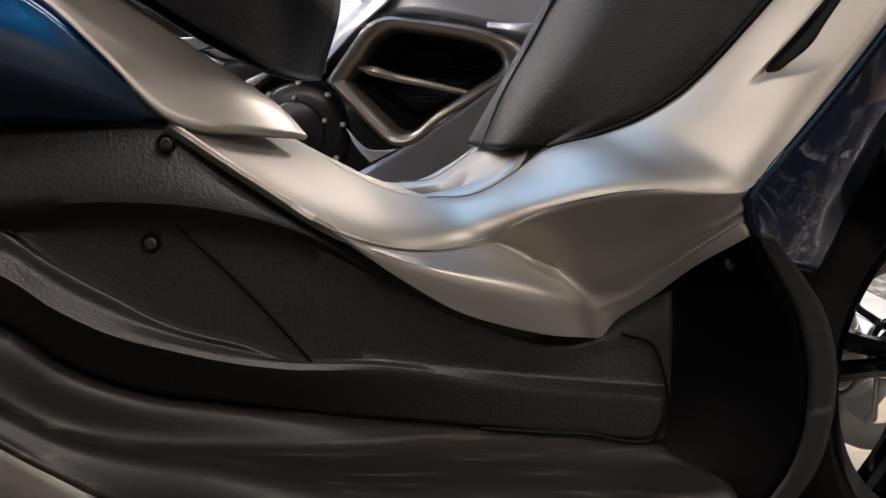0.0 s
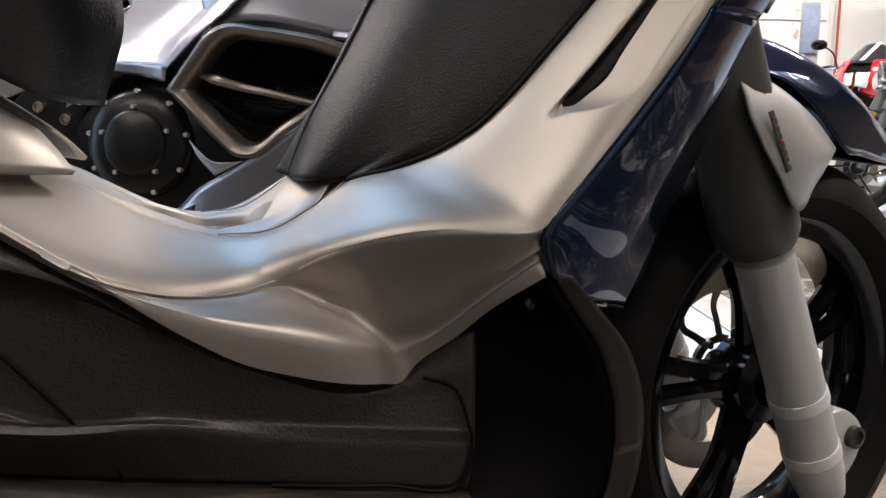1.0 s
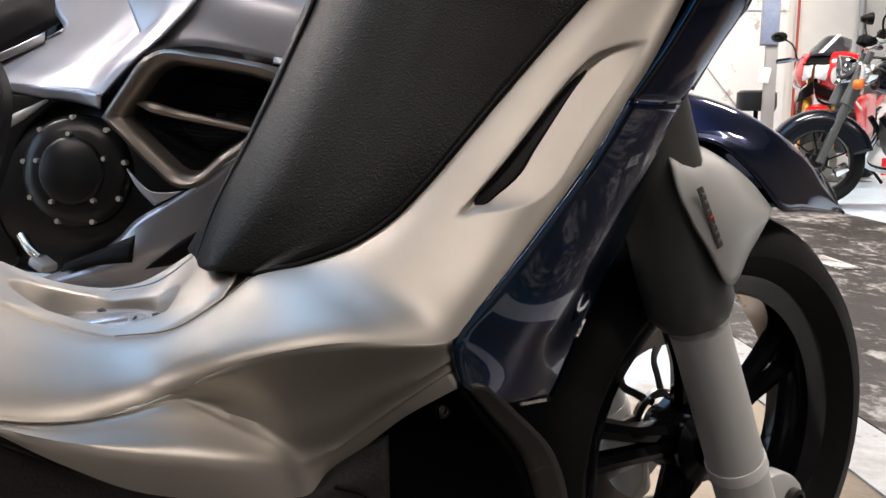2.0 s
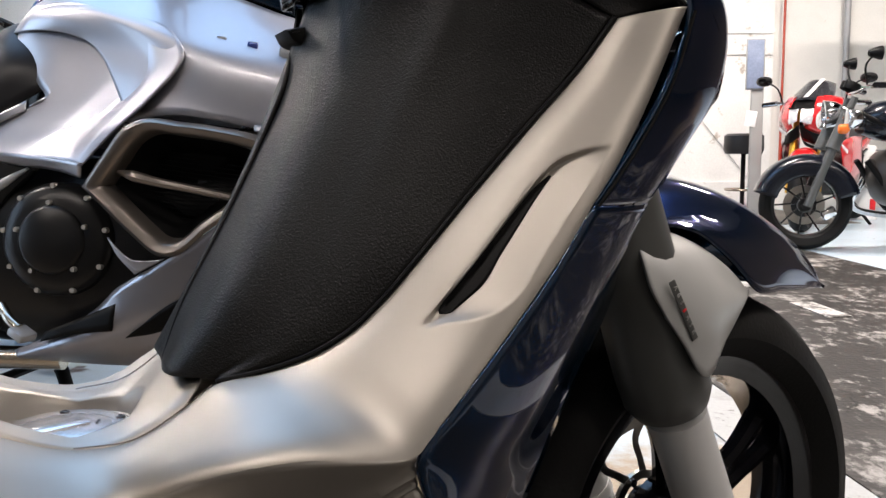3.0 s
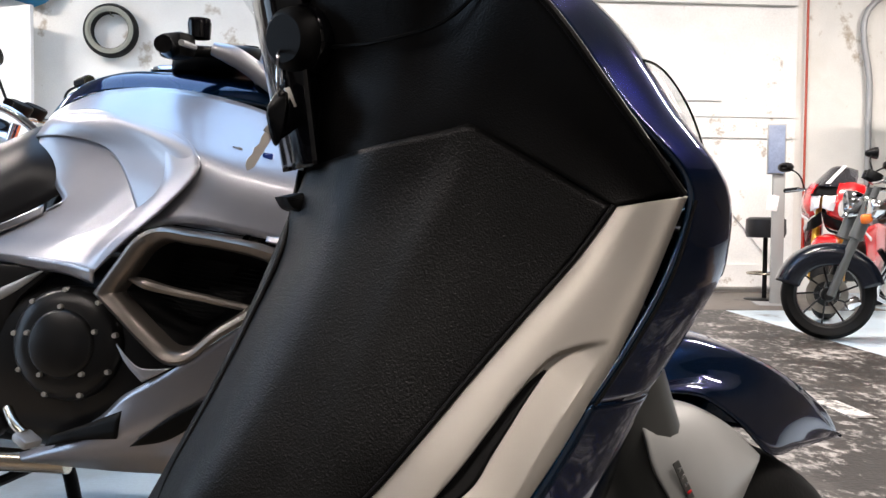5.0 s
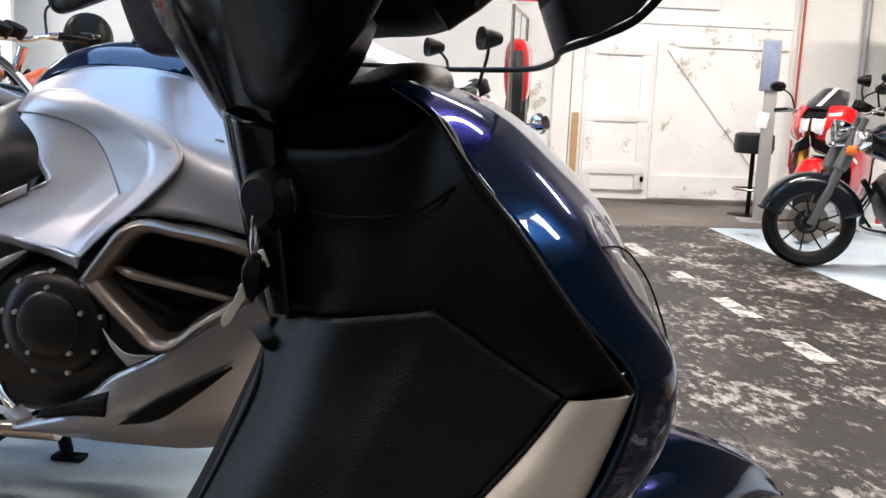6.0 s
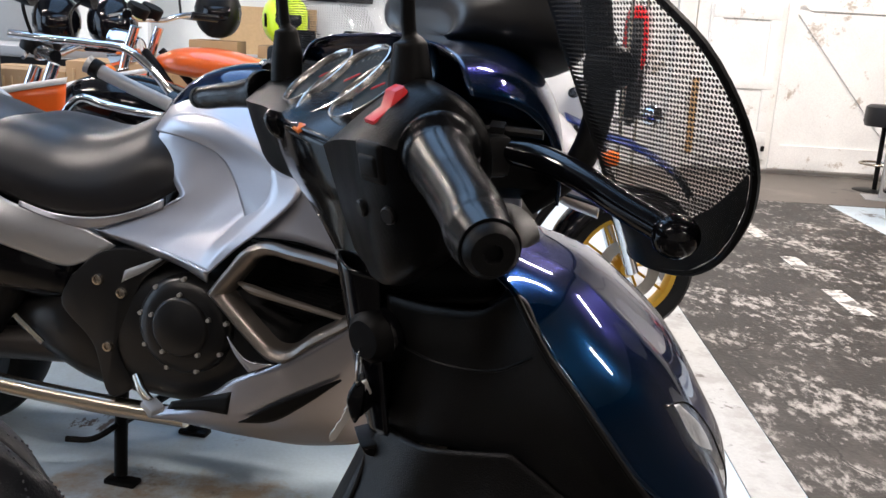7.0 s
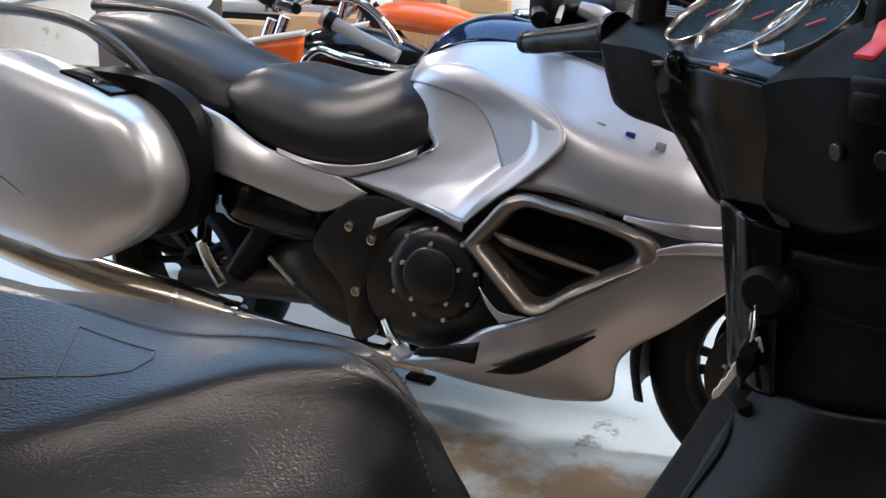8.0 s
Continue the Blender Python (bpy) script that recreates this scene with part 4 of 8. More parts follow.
    # black foot well: panel behind the wheel, inner wall, floor board and its outer sill
    well = part("wheel_arch_panel", sheet([[(0.083, -0.237, 0.446), (0.112, -0.222, 0.413), (0.143, -0.207, 0.376), (0.158, -0.203, 0.338), (0.161, -0.202, 0.291), (0.150, -0.204, 0.253), (0.120, -0.210, 0.220)],
                                    [(0.068, -0.206, 0.434), (0.074, -0.182, 0.400), (0.088, -0.180, 0.376), (0.096, -0.178, 0.338), (0.098, -0.182, 0.300), (0.092, -0.192, 0.268), (0.080, -0.205, 0.240)],
                                    [(0.036, -0.150, 0.412), (0.034, -0.150, 0.385), (0.032, -0.166, 0.360), (0.044, -0.172, 0.330), (0.044, -0.180, 0.295), (0.042, -0.190, 0.268), (0.034, -0.206, 0.240)]], 40, 8), GRAIN_FINE, s, "black plastic foot rest panel behind the wheel", 0.004)
    # the edge takes the paler plastic to stand for the light it catches
    fin = part("arch_edge", sheet([[(0.084, -0.239, 0.448), (0.114, -0.224, 0.414), (0.145, -0.209, 0.376), (0.160, -0.205, 0.338), (0.163, -0.204, 0.291), (0.152, -0.206, 0.253), (0.122, -0.212, 0.220)],
                                   [(0.104, -0.236, 0.442), (0.140, -0.219, 0.410), (0.172, -0.205, 0.376), (0.188, -0.200, 0.338), (0.190, -0.199, 0.291), (0.178, -0.202, 0.250), (0.148, -0.208, 0.215)]], 40, 4), WORN_FINE, s, "", 0.004)
    wall_top = [(-0.480, -0.176, 0.520), (-0.430, -0.178, 0.519), (-0.375, -0.178, 0.521), (-0.322, -0.172, 0.522), (-0.262, -0.172, 0.482), (-0.205, -0.172, 0.442), (-0.155, -0.166, 0.400), (-0.110, -0.160, 0.380), (-0.04, -0.155, 0.360), (0.02, -0.165, 0.380), (0.052, -0.180, 0.395)]
    ledge_a = [(-0.480, -0.192, 0.462), (-0.430, -0.194, 0.468), (-0.360, -0.194, 0.472), (-0.290, -0.190, 0.465), (-0.230, -0.184, 0.445), (-0.180, -0.174, 0.412), (-0.140, -0.171, 0.388), (-0.100, -0.170, 0.370), (-0.04, -0.170, 0.352), (0.02, -0.174, 0.36), (0.052, -0.184, 0.37)]
    ledge_b = [(-0.480, -0.176, 0.440), (-0.430, -0.176, 0.447), (-0.360, -0.176, 0.452), (-0.288, -0.176, 0.446), (-0.229, -0.174, 0.434), (-0.180, -0.172, 0.409), (-0.140, -0.171, 0.382), (-0.100, -0.170, 0.362), (-0.04, -0.171, 0.344), (0.02, -0.175, 0.345), (0.052, -0.185, 0.350)]
    step_hi = [(-0.480, -0.176, 0.476), (-0.430, -0.177, 0.453), (-0.404, -0.177, 0.4325), (-0.362, -0.177, 0.406), (-0.326, -0.177, 0.385), (-0.276, -0.176, 0.3685), (-0.240, -0.175, 0.355), (-0.17, -0.172, 0.348), (-0.10, -0.171, 0.336), (-0.02, -0.174, 0.326), (0.052, -0.185, 0.320)]
    step_lo = [(-0.480, -0.192, 0.440), (-0.430, -0.192, 0.428), (-0.396, -0.192, 0.403), (-0.362, -0.192, 0.3845), (-0.325, -0.191, 0.372), (-0.288, -0.189, 0.3615), (-0.249, -0.186, 0.3535), (-0.17, -0.178, 0.344), (-0.10, -0.174, 0.328), (-0.02, -0.176, 0.316), (0.052, -0.186, 0.310)]
    step_in = [(u, v - 0.006, z - 0.003) for u, v, z in step_hi[:7]] + [(u, v - 0.001, z - 0.002) for u, v, z in step_hi[7:]]
    hollow = [tuple(0.45 * np.array(p) + 0.55 * np.array(q) + np.array((0, 0.004 if k < 6 else 0.0, 0))) for k, (p, q) in enumerate(zip(step_in, step_lo))]
    step_out = [(u, v - 0.004, z - 0.005) for u, v, z in step_lo[:7]] + [(u, v - 0.001, z - 0.004) for u, v, z in step_lo[7:]]
    wall_low = [(-0.480, -0.176, 0.410), (-0.434, -0.174, 0.385), (-0.391, -0.172, 0.351), (-0.349, -0.172, 0.333), (-0.290, -0.171, 0.320), (-0.245, -0.171, 0.312), (-0.199, -0.171, 0.304), (-0.140, -0.173, 0.296), (-0.077, -0.175, 0.287), (-0.02, -0.179, 0.280), (0.046, -0.188, 0.273)]
    across = [resample(r, 90) for r in (wall_top, ledge_a, ledge_b, step_hi, step_in, hollow, step_lo, step_out, wall_low)]
    soft = lambda p, q: [p * (1 - k) + q * k for k in (0.12, 0.35, 0.65, 0.88)]
    strips = [across[0]]
    for p, q in zip(across, across[1:]):
        strips += soft(p, q)
    strips.append(across[-1])
    wall = part("tunnel_side", grid_mesh(bmesh.new(), strips), WORN_GRAIN, s, "leather-grained black tunnel side with a double moulded ledge", 0.004)
    floor_in = [(u, v - 0.010, z - 0.003) for u, v, z in wall_low]
    floor_roll = [(-0.490, -0.205, 0.392), (-0.438, -0.198, 0.348), (-0.404, -0.192, 0.322), (-0.348, -0.190, 0.306), (-0.290, -0.190, 0.300), (-0.245, -0.192, 0.296), (-0.209, -0.194, 0.292), (-0.140, -0.197, 0.285), (-0.080, -0.199, 0.278), (-0.02, -0.203, 0.270), (0.061, -0.208, 0.263)]
    floor_out = [(-0.490, -0.258, 0.392), (-0.438, -0.260, 0.362), (-0.412, -0.262, 0.344), (-0.377, -0.263, 0.3235), (-0.340, -0.264, 0.311), (-0.300, -0.268, 0.303), (-0.255, -0.274, 0.290), (-0.209, -0.282, 0.277), (-0.140, -0.288, 0.268), (-0.080, -0.288, 0.264), (-0.02, -0.280, 0.260), (0.075, -0.255, 0.252)]
    band = [(u, v - 0.004, z - 0.006) for u, v, z in floor_out]
    sill = [(-0.490, -0.268, 0.380), (-0.438, -0.270, 0.351), (-0.412, -0.272, 0.335), (-0.377, -0.273, 0.309), (-0.340, -0.274, 0.286), (-0.300, -0.277, 0.266), (-0.255, -0.281, 0.250), (-0.209, -0.288, 0.240), (-0.140, -0.293, 0.234), (-0.080, -0.293, 0.230), (-0.02, -0.285, 0.226), (0.075, -0.260, 0.222)]
    board = part("foot_board", sheet([wall_low, floor_in, floor_roll, floor_out, band, sill], 70, 6), WORN_FINE, s, "scuffed black plastic foot board", 0.004)
    skirt = part("side_skirt", sheet([[(u, v + 0.002, z) for u, v, z in sill], [(u, v + 0.004, z - 0.04) for u, v, z in sill], [(u, v + 0.06, z - 0.09) for u, v, z in sill]], 40, 5), SATIN, s, "silver lower skirt", 0.004)
    seam_a = part("panel_seam", tube([(-0.319, -0.1775, 0.452), (-0.280, -0.1785, 0.412), (-0.240, -0.178, 0.365), (-0.224, -0.1775, 0.345), (-0.207, -0.1745, 0.325), (-0.199, -0.171, 0.304)], 0.0013, 40, 6), DARK, s)
    seam_b = part("inset_seam", tube([(0.014, -0.174, 0.360), (0.036, -0.182, 0.352), (0.044, -0.189, 0.33), (0.048, -0.190, 0.300), (0.040, -0.190, 0.281), (-0.02, -0.185, 0.284), (-0.10, -0.177, 0.291)], 0.0015, 60, 6), DARK, s)
    screws = []
    for u, v, z in ((-0.323, -0.185, 0.508), (-0.336, -0.181, 0.440), (0.083, -0.208, 0.420)):
        m = tilted((u, v, z), (0, -1, 0.1))
        sc = part("panel_screw", lathe([(0.0, 0.001), (0.002, 0.001), (0.0023, 0.003), (0.0038, 0.0025), (0.0042, 0.0)], m, 20), DARK_ALLOY, s)
        part("screw_cup", lathe([(0.0042, 0.0006), (0.0058, 0.0014), (0.0068, 0.0)], m, 20), DARK, sc)
        screws.append(sc)
    for o in (well, fin, wall, board, skirt, seam_a, seam_b):
        mirrored(o)

    # rear: silver flank below the seat and blue tail panel
    flank = part("rear_flank", sheet([[(-0.62, -0.120, 0.720), (-0.50, -0.110, 0.690), (-0.415, -0.105, 0.650), (-0.353, -0.098, 0.611), (-0.311, -0.088, 0.580), (-0.268, -0.072, 0.552), (-0.250, -0.060, 0.540)],
                                      [(-0.62, -0.170, 0.700), (-0.50, -0.165, 0.668), (-0.405, -0.160, 0.622), (-0.352, -0.150, 0.583), (-0.310, -0.148, 0.553), (-0.258, -0.118, 0.534), (-0.236, -0.088, 0.526)],
                                      [(-0.62, -0.205, 0.670), (-0.50, -0.203, 0.645), (-0.396, -0.194, 0.602), (-0.357, -0.190, 0.564), (-0.319, -0.186, 0.5245), (-0.268, -0.152, 0.515), (-0.224, -0.104, 0.5115)]], 40, 6), SATIN, s, "satin silver flank below the seat", 0.004)
    tail = part("tail_panel", sheet([[(-0.95, -0.150, 0.745), (-0.75, -0.190, 0.700), (-0.62, -0.206, 0.670), (-0.50, -0.204, 0.645), (-0.397, -0.195, 0.601), (-0.358, -0.191, 0.562), (-0.323, -0.182, 0.525)],
                                     [(-0.95, -0.170, 0.690), (-0.75, -0.212, 0.640), (-0.62, -0.226, 0.610), (-0.52, -0.224, 0.585), (-0.440, -0.212, 0.562), (-0.385, -0.200, 0.542), (-0.326, -0.183, 0.523)],
                                     [(-0.95, -0.160, 0.640), (-0.75, -0.200, 0.570), (-0.62, -0.212, 0.540), (-0.52, -0.206, 0.522), (-0.440, -0.196, 0.519), (-0.385, -0.190, 0.521), (-0.328, -0.181, 0.521)]], 50, 6), BLUE, s, "glossy midnight blue tail panel", 0.004)
    under = part("engine_cover", body([(-1.02, -0.14, 0.30, 0.02, 0.03, 2.6), (-0.95, -0.14, 0.31, 0.06, 0.10, 2.8), (-0.75, -0.13, 0.36, 0.08, 0.15, 3), (-0.55, -0.11, 0.40, 0.08, 0.13, 3), (-0.42, -0.10, 0.42, 0.06, 0.09, 3)], 30, 20), DARK, s, "black engine side cover")
    for o in (flank, tail):
        mirrored(o)

    # seat: rider's hump rising to the pillion, with piping and a sewn patch
    rails = [[(-1.02, -0.10, 0.77), (-0.80, -0.150, 0.755), (-0.62, -0.170, 0.715), (-0.50, -0.165, 0.690), (-0.40, -0.140, 0.650), (-0.30, -0.090, 0.590), (-0.235, -0.040, 0.560), (-0.205, 0.0, 0.558)],
                               [(-1.02, -0.115, 0.82), (-0.80, -0.175, 0.800), (-0.62, -0.190, 0.752), (-0.50, -0.185, 0.735), (-0.40, -0.165, 0.715), (-0.305, -0.125, 0.680), (-0.225, -0.060, 0.650), (-0.188, 0.0, 0.64)],
                               [(-1.02, -0.09, 0.875), (-0.80, -0.130, 0.862), (-0.64, -0.180, 0.792), (-0.55, -0.148, 0.799), (-0.46, -0.090, 0.808), (-0.37, -0.046, 0.812), (-0.290, -0.030, 0.796), (-0.222, 0.0, 0.712)],
                               [(-1.02, 0.0, 0.90), (-0.80, 0.0, 0.905), (-0.64, 0.0, 0.868), (-0.56, 0.0, 0.850), (-0.47, 0.0, 0.822), (-0.37, 0.0, 0.816), (-0.302, 0.0, 0.801), (-0.243, 0.0, 0.745)]]
    between = lambda p, q, k: [tuple((1 - k) * np.array(a) + k * np.array(b)) for a, b in zip(p, q)]
    rails = [rails[0], rails[1], between(rails[1], rails[2], 0.80), rails[2], [(u, v, z + 0.0015) for u, v, z in between(rails[2], rails[3], 0.12)], [(u, v, z + 0.0035) for u, v, z in between(rails[2], rails[3], 0.55)], [(u, v, z + 0.0015) for u, v, z in between(rails[2], rails[3], 0.86)], rails[3]]
    seat = part("seat", sheet(rails, 70, 6), VINYL, s, "black grained vinyl seat with a ridge along its flank", 0.004)
    mirrored(seat)
    hide = surface(rails, 70, 6)
    skin_pts = hide.reshape(-1, 3)

    def on_top(u, v):
        """A point on the seat's cover."""
        w = np.exp(-((skin_pts[:, 0] - u) ** 2 + (skin_pts[:, 1] - v) ** 2) / 6e-5) * (skin_pts[:, 2] > 0.74)
        return (u, v, float(np.sum(w * skin_pts[:, 2]) / np.sum(w)) + 0.0003)
    for v in (-1, 1):
        run = resample([(q[0], v * abs(q[1] - 0.001), q[2] + 0.0006) for q in (hide[r][64] for r in range(len(hide) - 1, 9, -3))], 49)
        stitches = bmesh.new()
        for k in range(0, 48, 2):
            add(stitches, tube([run[k], run[k] * 0.4 + run[k + 1] * 0.6], 0.0011, 4, 5))
        tagged(part("stitching", stitches, THREAD, seat, "pale stitching"), kind="stuff")
    patch = [np.array(q) for q in ((-0.540, -0.028), (-0.475, -0.038), (-0.474, -0.050), (-0.487, -0.070), (-0.515, -0.083), (-0.545, -0.091), (-0.600, -0.104))]
    part("seat_patch", add(*[tube([on_top(*(p * (1 - k / 12) + q * k / 12)) for k in range(13)], 0.0008, 24, 6) for p, q in zip(patch, patch[1:])], tube([on_top(-0.540, -0.028 - 0.0053 * k) for k in range(13)], 0.0008, 24, 6)), THREAD, seat, "stitched outline of a patch")
    part("engine", body([(-0.95, 0.02, 0.28, 0.05, 0.06, 2.6), (-0.7, 0.02, 0.30, 0.09, 0.12, 3), (-0.5, 0.0, 0.32, 0.11, 0.13, 3), (-0.36, 0, 0.34, 0.10, 0.11, 3)], 20, 16), DARK_ALLOY, s, "dark alloy engine block")
    front_end(s)
    rear_wheel(s)
    return s


STEER = Matrix.Translation((0.33, 0, 0)) @ pose(0, 0, 0, 0, 0, 11) @ Matrix.Translation((-0.33, 0, 0))


def alloy_wheel(parent, m, radius, width, rim_r, spokes, rim_mat, tread=True):
    """A wheel about the y axis of m: tyre with tread blocks, rim, split spokes and hub."""
    turn = m @ pose(0, 0, 0, 90, 0, 0)
    w = width / 2
    tyre = part("tyre", lathe([(rim_r + 0.004, -w * 0.62), (rim_r + 0.02, -w * 0.88), (radius - 0.05, -w), (radius - 0.025, -w * 0.86), (radius - 0.008, -w * 0.5), (radius, 0),
                               (radius - 0.008, w * 0.5), (radius - 0.025, w * 0.86), (radius - 0.05, w), (rim_r + 0.02, w * 0.88), (rim_r + 0.004, w * 0.62)], turn, 72), RUBBER, parent, "black road tyre")
    if tread:
        blocks = bmesh.new()
        for k in range(34):
            a = k * 2 * math.pi / 34
            for sgn in (-1, 1):
                groove = [(radius * 0.999 * math.cos(a + o), radius * 0.999 * math.sin(a + o), sgn * h) for o, h in ((0, 0.006), (0.05, w * 0.35), (0.075, w * 0.62))]
                g2 = [(x * (1 - abs(h) * 0.14 / w), y * (1 - abs(h) * 0.14 / w), h) for x, y, h in groove]
                add(blocks, tube([(x * 1.0008, y * 1.0008, h) for x, y, h in g2], 0.0026, 6, 4))
        tagged(part("tread_grooves", moved(blocks, turn), DARK, tyre), kind="stuff")
    part("rim", lathe([(rim_r + 0.006, -w * 0.66), (rim_r, -w * 0.60), (rim_r - 0.016, -w * 0.5), (rim_r - 0.024, 0), (rim_r - 0.016, w * 0.5), (rim_r, w * 0.60), (rim_r + 0.006, w * 0.66),
                       (rim_r + 0.004, w * 0.4), (rim_r - 0.010, 0), (rim_r + 0.004, -w * 0.4)], turn, 64, True), rim_mat, parent, "gloss rim")
    for k in range(spokes):
        a = k * 2 * math.pi / spokes + 0.5
        for off in (-0.13, 0.13):
            b = a + off
            p0 = Vector((0.03 * math.cos(a + off * 2.2), 0.03 * math.sin(a + off * 2.2), 0))
            p1 = Vector((0.55 * rim_r * math.cos(a + off * 0.95), 0.55 * rim_r * math.sin(a + off * 0.95), 0.006))
            p2 = Vector(((rim_r - 0.012) * math.cos(b), (rim_r - 0.012) * math.sin(b), 0))
            part("spoke", moved(tube([p0, p1, p2], [0.015, 0.011, 0.013], 14, 8), turn), rim_mat, parent)
    part("hub", lathe([(0.0, -w * 0.9), (0.022, -w * 0.9), (0.026, -w * 0.5), (0.046, -w * 0.4), (0.046, w * 0.4), (0.026, w * 0.5), (0.022, w * 0.9), (0.0, w * 0.9)], turn, 28), rim_mat, parent)


def brake_disc(parent, m, r, side, metal=None, inner=0.74):
    """A drilled, swept-arm disc beside the wheel."""
    turn = m @ pose(0, side, 0, 90, 0, 0)
    disc = part("brake_disc", lathe([(r * inner, -0.002), (r, -0.002), (r, 0.002), (r * inner, 0.002)], turn, 56, True), metal or BRAKE, parent, "steel brake disc")
    for k in range(9):
        a = k * 2 * math.pi / 9
        pts = [(q * math.cos(a + o), q * math.sin(a + o), 0) for q, o in ((r * 0.26, 0.0), (r * 0.45, 0.22), (r * 0.62, 0.30), (r * 0.78, 0.20))]
        arm = tube(pts, [0.006, 0.005, 0.005, 0.008], 12, 6)
        bmesh.ops.scale(arm, vec=(1, 1, 0.35), verts=arm.verts)
        part("disc_arm", moved(arm, turn), BRAKE, disc)
    part("disc_centre", lathe([(0.030, -0.003), (r * 0.32, -0.003), (r * 0.32, 0.003), (0.030, 0.003)], turn, 40, True), BRAKE, disc)
    bolts = bmesh.new()
    for k in range(6):
        a = k * math.pi / 3
        add(bolts, lathe([(0.0, 0.007), (0.005, 0.007), (0.006, 0.0)], pose(r * 0.27 * math.cos(a), r * 0.27 * math.sin(a), 0), 8), lathe([(0.0, -0.007), (0.005, -0.007), (0.006, 0.0)], pose(r * 0.27 * math.cos(a), r * 0.27 * math.sin(a), 0), 8))
    part("disc_bolts", moved(bolts, turn), CHROME, disc)


def letter(parent, text, m):
    """One raised pale letter of the badge."""
    cu = bpy.data.curves.new("letter", "FONT")
    cu.body, cu.size, cu.extrude, cu.align_x, cu.align_y = text, 0.0056, 0.0004, "CENTER", "CENTER"
    cu.materials.append(FORK_GREY)
    ob = new("letter", cu)
    ob.parent = parent
    ob.matrix_basis = m
    return ob


def front_end(s):
    """All that turns with the handlebar, set a little to the left."""
    hub = STEER @ Matrix.Translation((0.478, 0, 0.262))
    fw = part("front_wheel", lathe([(0.0, -0.04), (0.010, -0.04), (0.010, 0.04), (0.0, 0.04)], hub @ pose(0, 0, 0, 90, 0, 0), 16), DARK_ALLOY, s, "front wheel with gloss black cast rim")
    alloy_wheel(fw, hub, 0.262, 0.118, 0.183, 5, GLOSS)
    brake_disc(fw, hub, 0.125, 0.052)
    for v in (-0.097, 0.097):
        leg = part("fork_leg", moved(tube([(0.487, v, 0.160), (0.475, v, 0.185), (0.435, v, 0.276), (0.378, v, 0.405), (0.369, v, 0.425)], [0.024, 0.029, 0.029, 0.028, 0.029], 40, 20), STEER), LEG_GREY, s, "grey enamelled fork leg")
        part("fork_shroud", moved(tube([(0.362, v, 0.434), (0.357, v, 0.446), (0.343, v, 0.48), (0.308, v, 0.57), (0.280, v, 0.65), (0.262, v, 0.70)], [0.034, 0.041, 0.042, 0.039, 0.036, 0.032], 40, 20), STEER), SHROUD, leg, "wide grey fork shroud")
        part("fork_ring", moved(tube([(0.439, v, 0.268), (0.436, v, 0.274), (0.433, v, 0.280)], 0.0305, 8, 20), STEER), WHITE_PLASTIC, leg)
        part("fork_ring", moved(tube([(0.466, v, 0.206), (0.463, v, 0.212), (0.460, v, 0.218)], 0.0305, 8, 20), STEER), WHITE_PLASTIC, leg)
        lug = plate([(0.462, 0.250), (0.502, 0.252), (0.534, 0.224), (0.528, 0.195), (0.492, 0.170), (0.470, 0.19)], 0.022, STEER @ Matrix(((1, 0, 0, 0), (0, 0, 1, v - 0.011), (0, 1, 0, 0), (0, 0, 0, 1))), 0.004, 24)
        part("caliper_lug", lug, LEG_GREY, leg)
        part("axle_nut", lathe([(0.0, 0.016), (0.007, 0.016), (0.008, 0.020), (0.012, 0.019), (0.013, -0.016)], STEER @ tilted((0.514, v, 0.221), (0, -1 if v < 0 else 1, 0)), 16), DARK_ALLOY, leg)
    # mudguard: blue crown with a beak, creased along its flank, over a grey side plate
    crest = [(0.300, 0.0, 0.640), (0.400, 0.0, 0.648), (0.487, 0.0, 0.633), (0.565, 0.0, 0.604), (0.665, 0.0, 0.553), (0.700, 0.0, 0.526), (0.722, 0.0, 0.500)]
    swell = [(0.300, -0.050, 0.628), (0.400, -0.042, 0.634), (0.482, -0.034, 0.623), (0.560, -0.028, 0.598), (0.655, -0.016, 0.551), (0.695, -0.009, 0.525), (0.720, -0.004, 0.499)]
    crease = [(0.300, -0.078, 0.600), (0.395, -0.062, 0.604), (0.472, -0.053, 0.599), (0.535, -0.046, 0.588), (0.600, -0.036, 0.568), (0.660, -0.020, 0.538), (0.718, -0.006, 0.499)]
    flank = [(0.300, -0.092, 0.604), (0.352, -0.088, 0.601), (0.398, -0.086, 0.593), (0.454, -0.085, 0.561), (0.498, -0.084, 0.526), (0.560, -0.064, 0.517), (0.640, -0.034, 0.507), (0.717, -0.006, 0.4985)]
    half = np.concatenate([surface([crest, swell, crease], 48, 6), surface([crease, [tuple(0.5 * p + 0.5 * q + np.array((0, -0.004, 0.002))) for p, q in zip(resample(crease, 9), resample(flank, 9))], flank], 48, 4)[1:]])
    full = np.concatenate([(half * np.array((1, -1, 1)))[:0:-1], half])
    part("mudguard", moved(grid_mesh(bmesh.new(), full), STEER), BLUE, s, "glossy midnight blue front mudguard with a beaked tip", 0.003, 22)
    for v in (-1, 1):
        top = [(0.290, v * 0.100, 0.602), (0.334, v * 0.095, 0.5985), (0.384, v * 0.088, 0.5865), (0.446, v * 0.087, 0.5545), (0.481, v * 0.086, 0.5270)]
        fold = [(0.285, v * 0.128, 0.590), (0.322, v * 0.124, 0.587), (0.370, v * 0.112, 0.575), (0.428, v * 0.100, 0.546), (0.476, v * 0.089, 0.5235)]
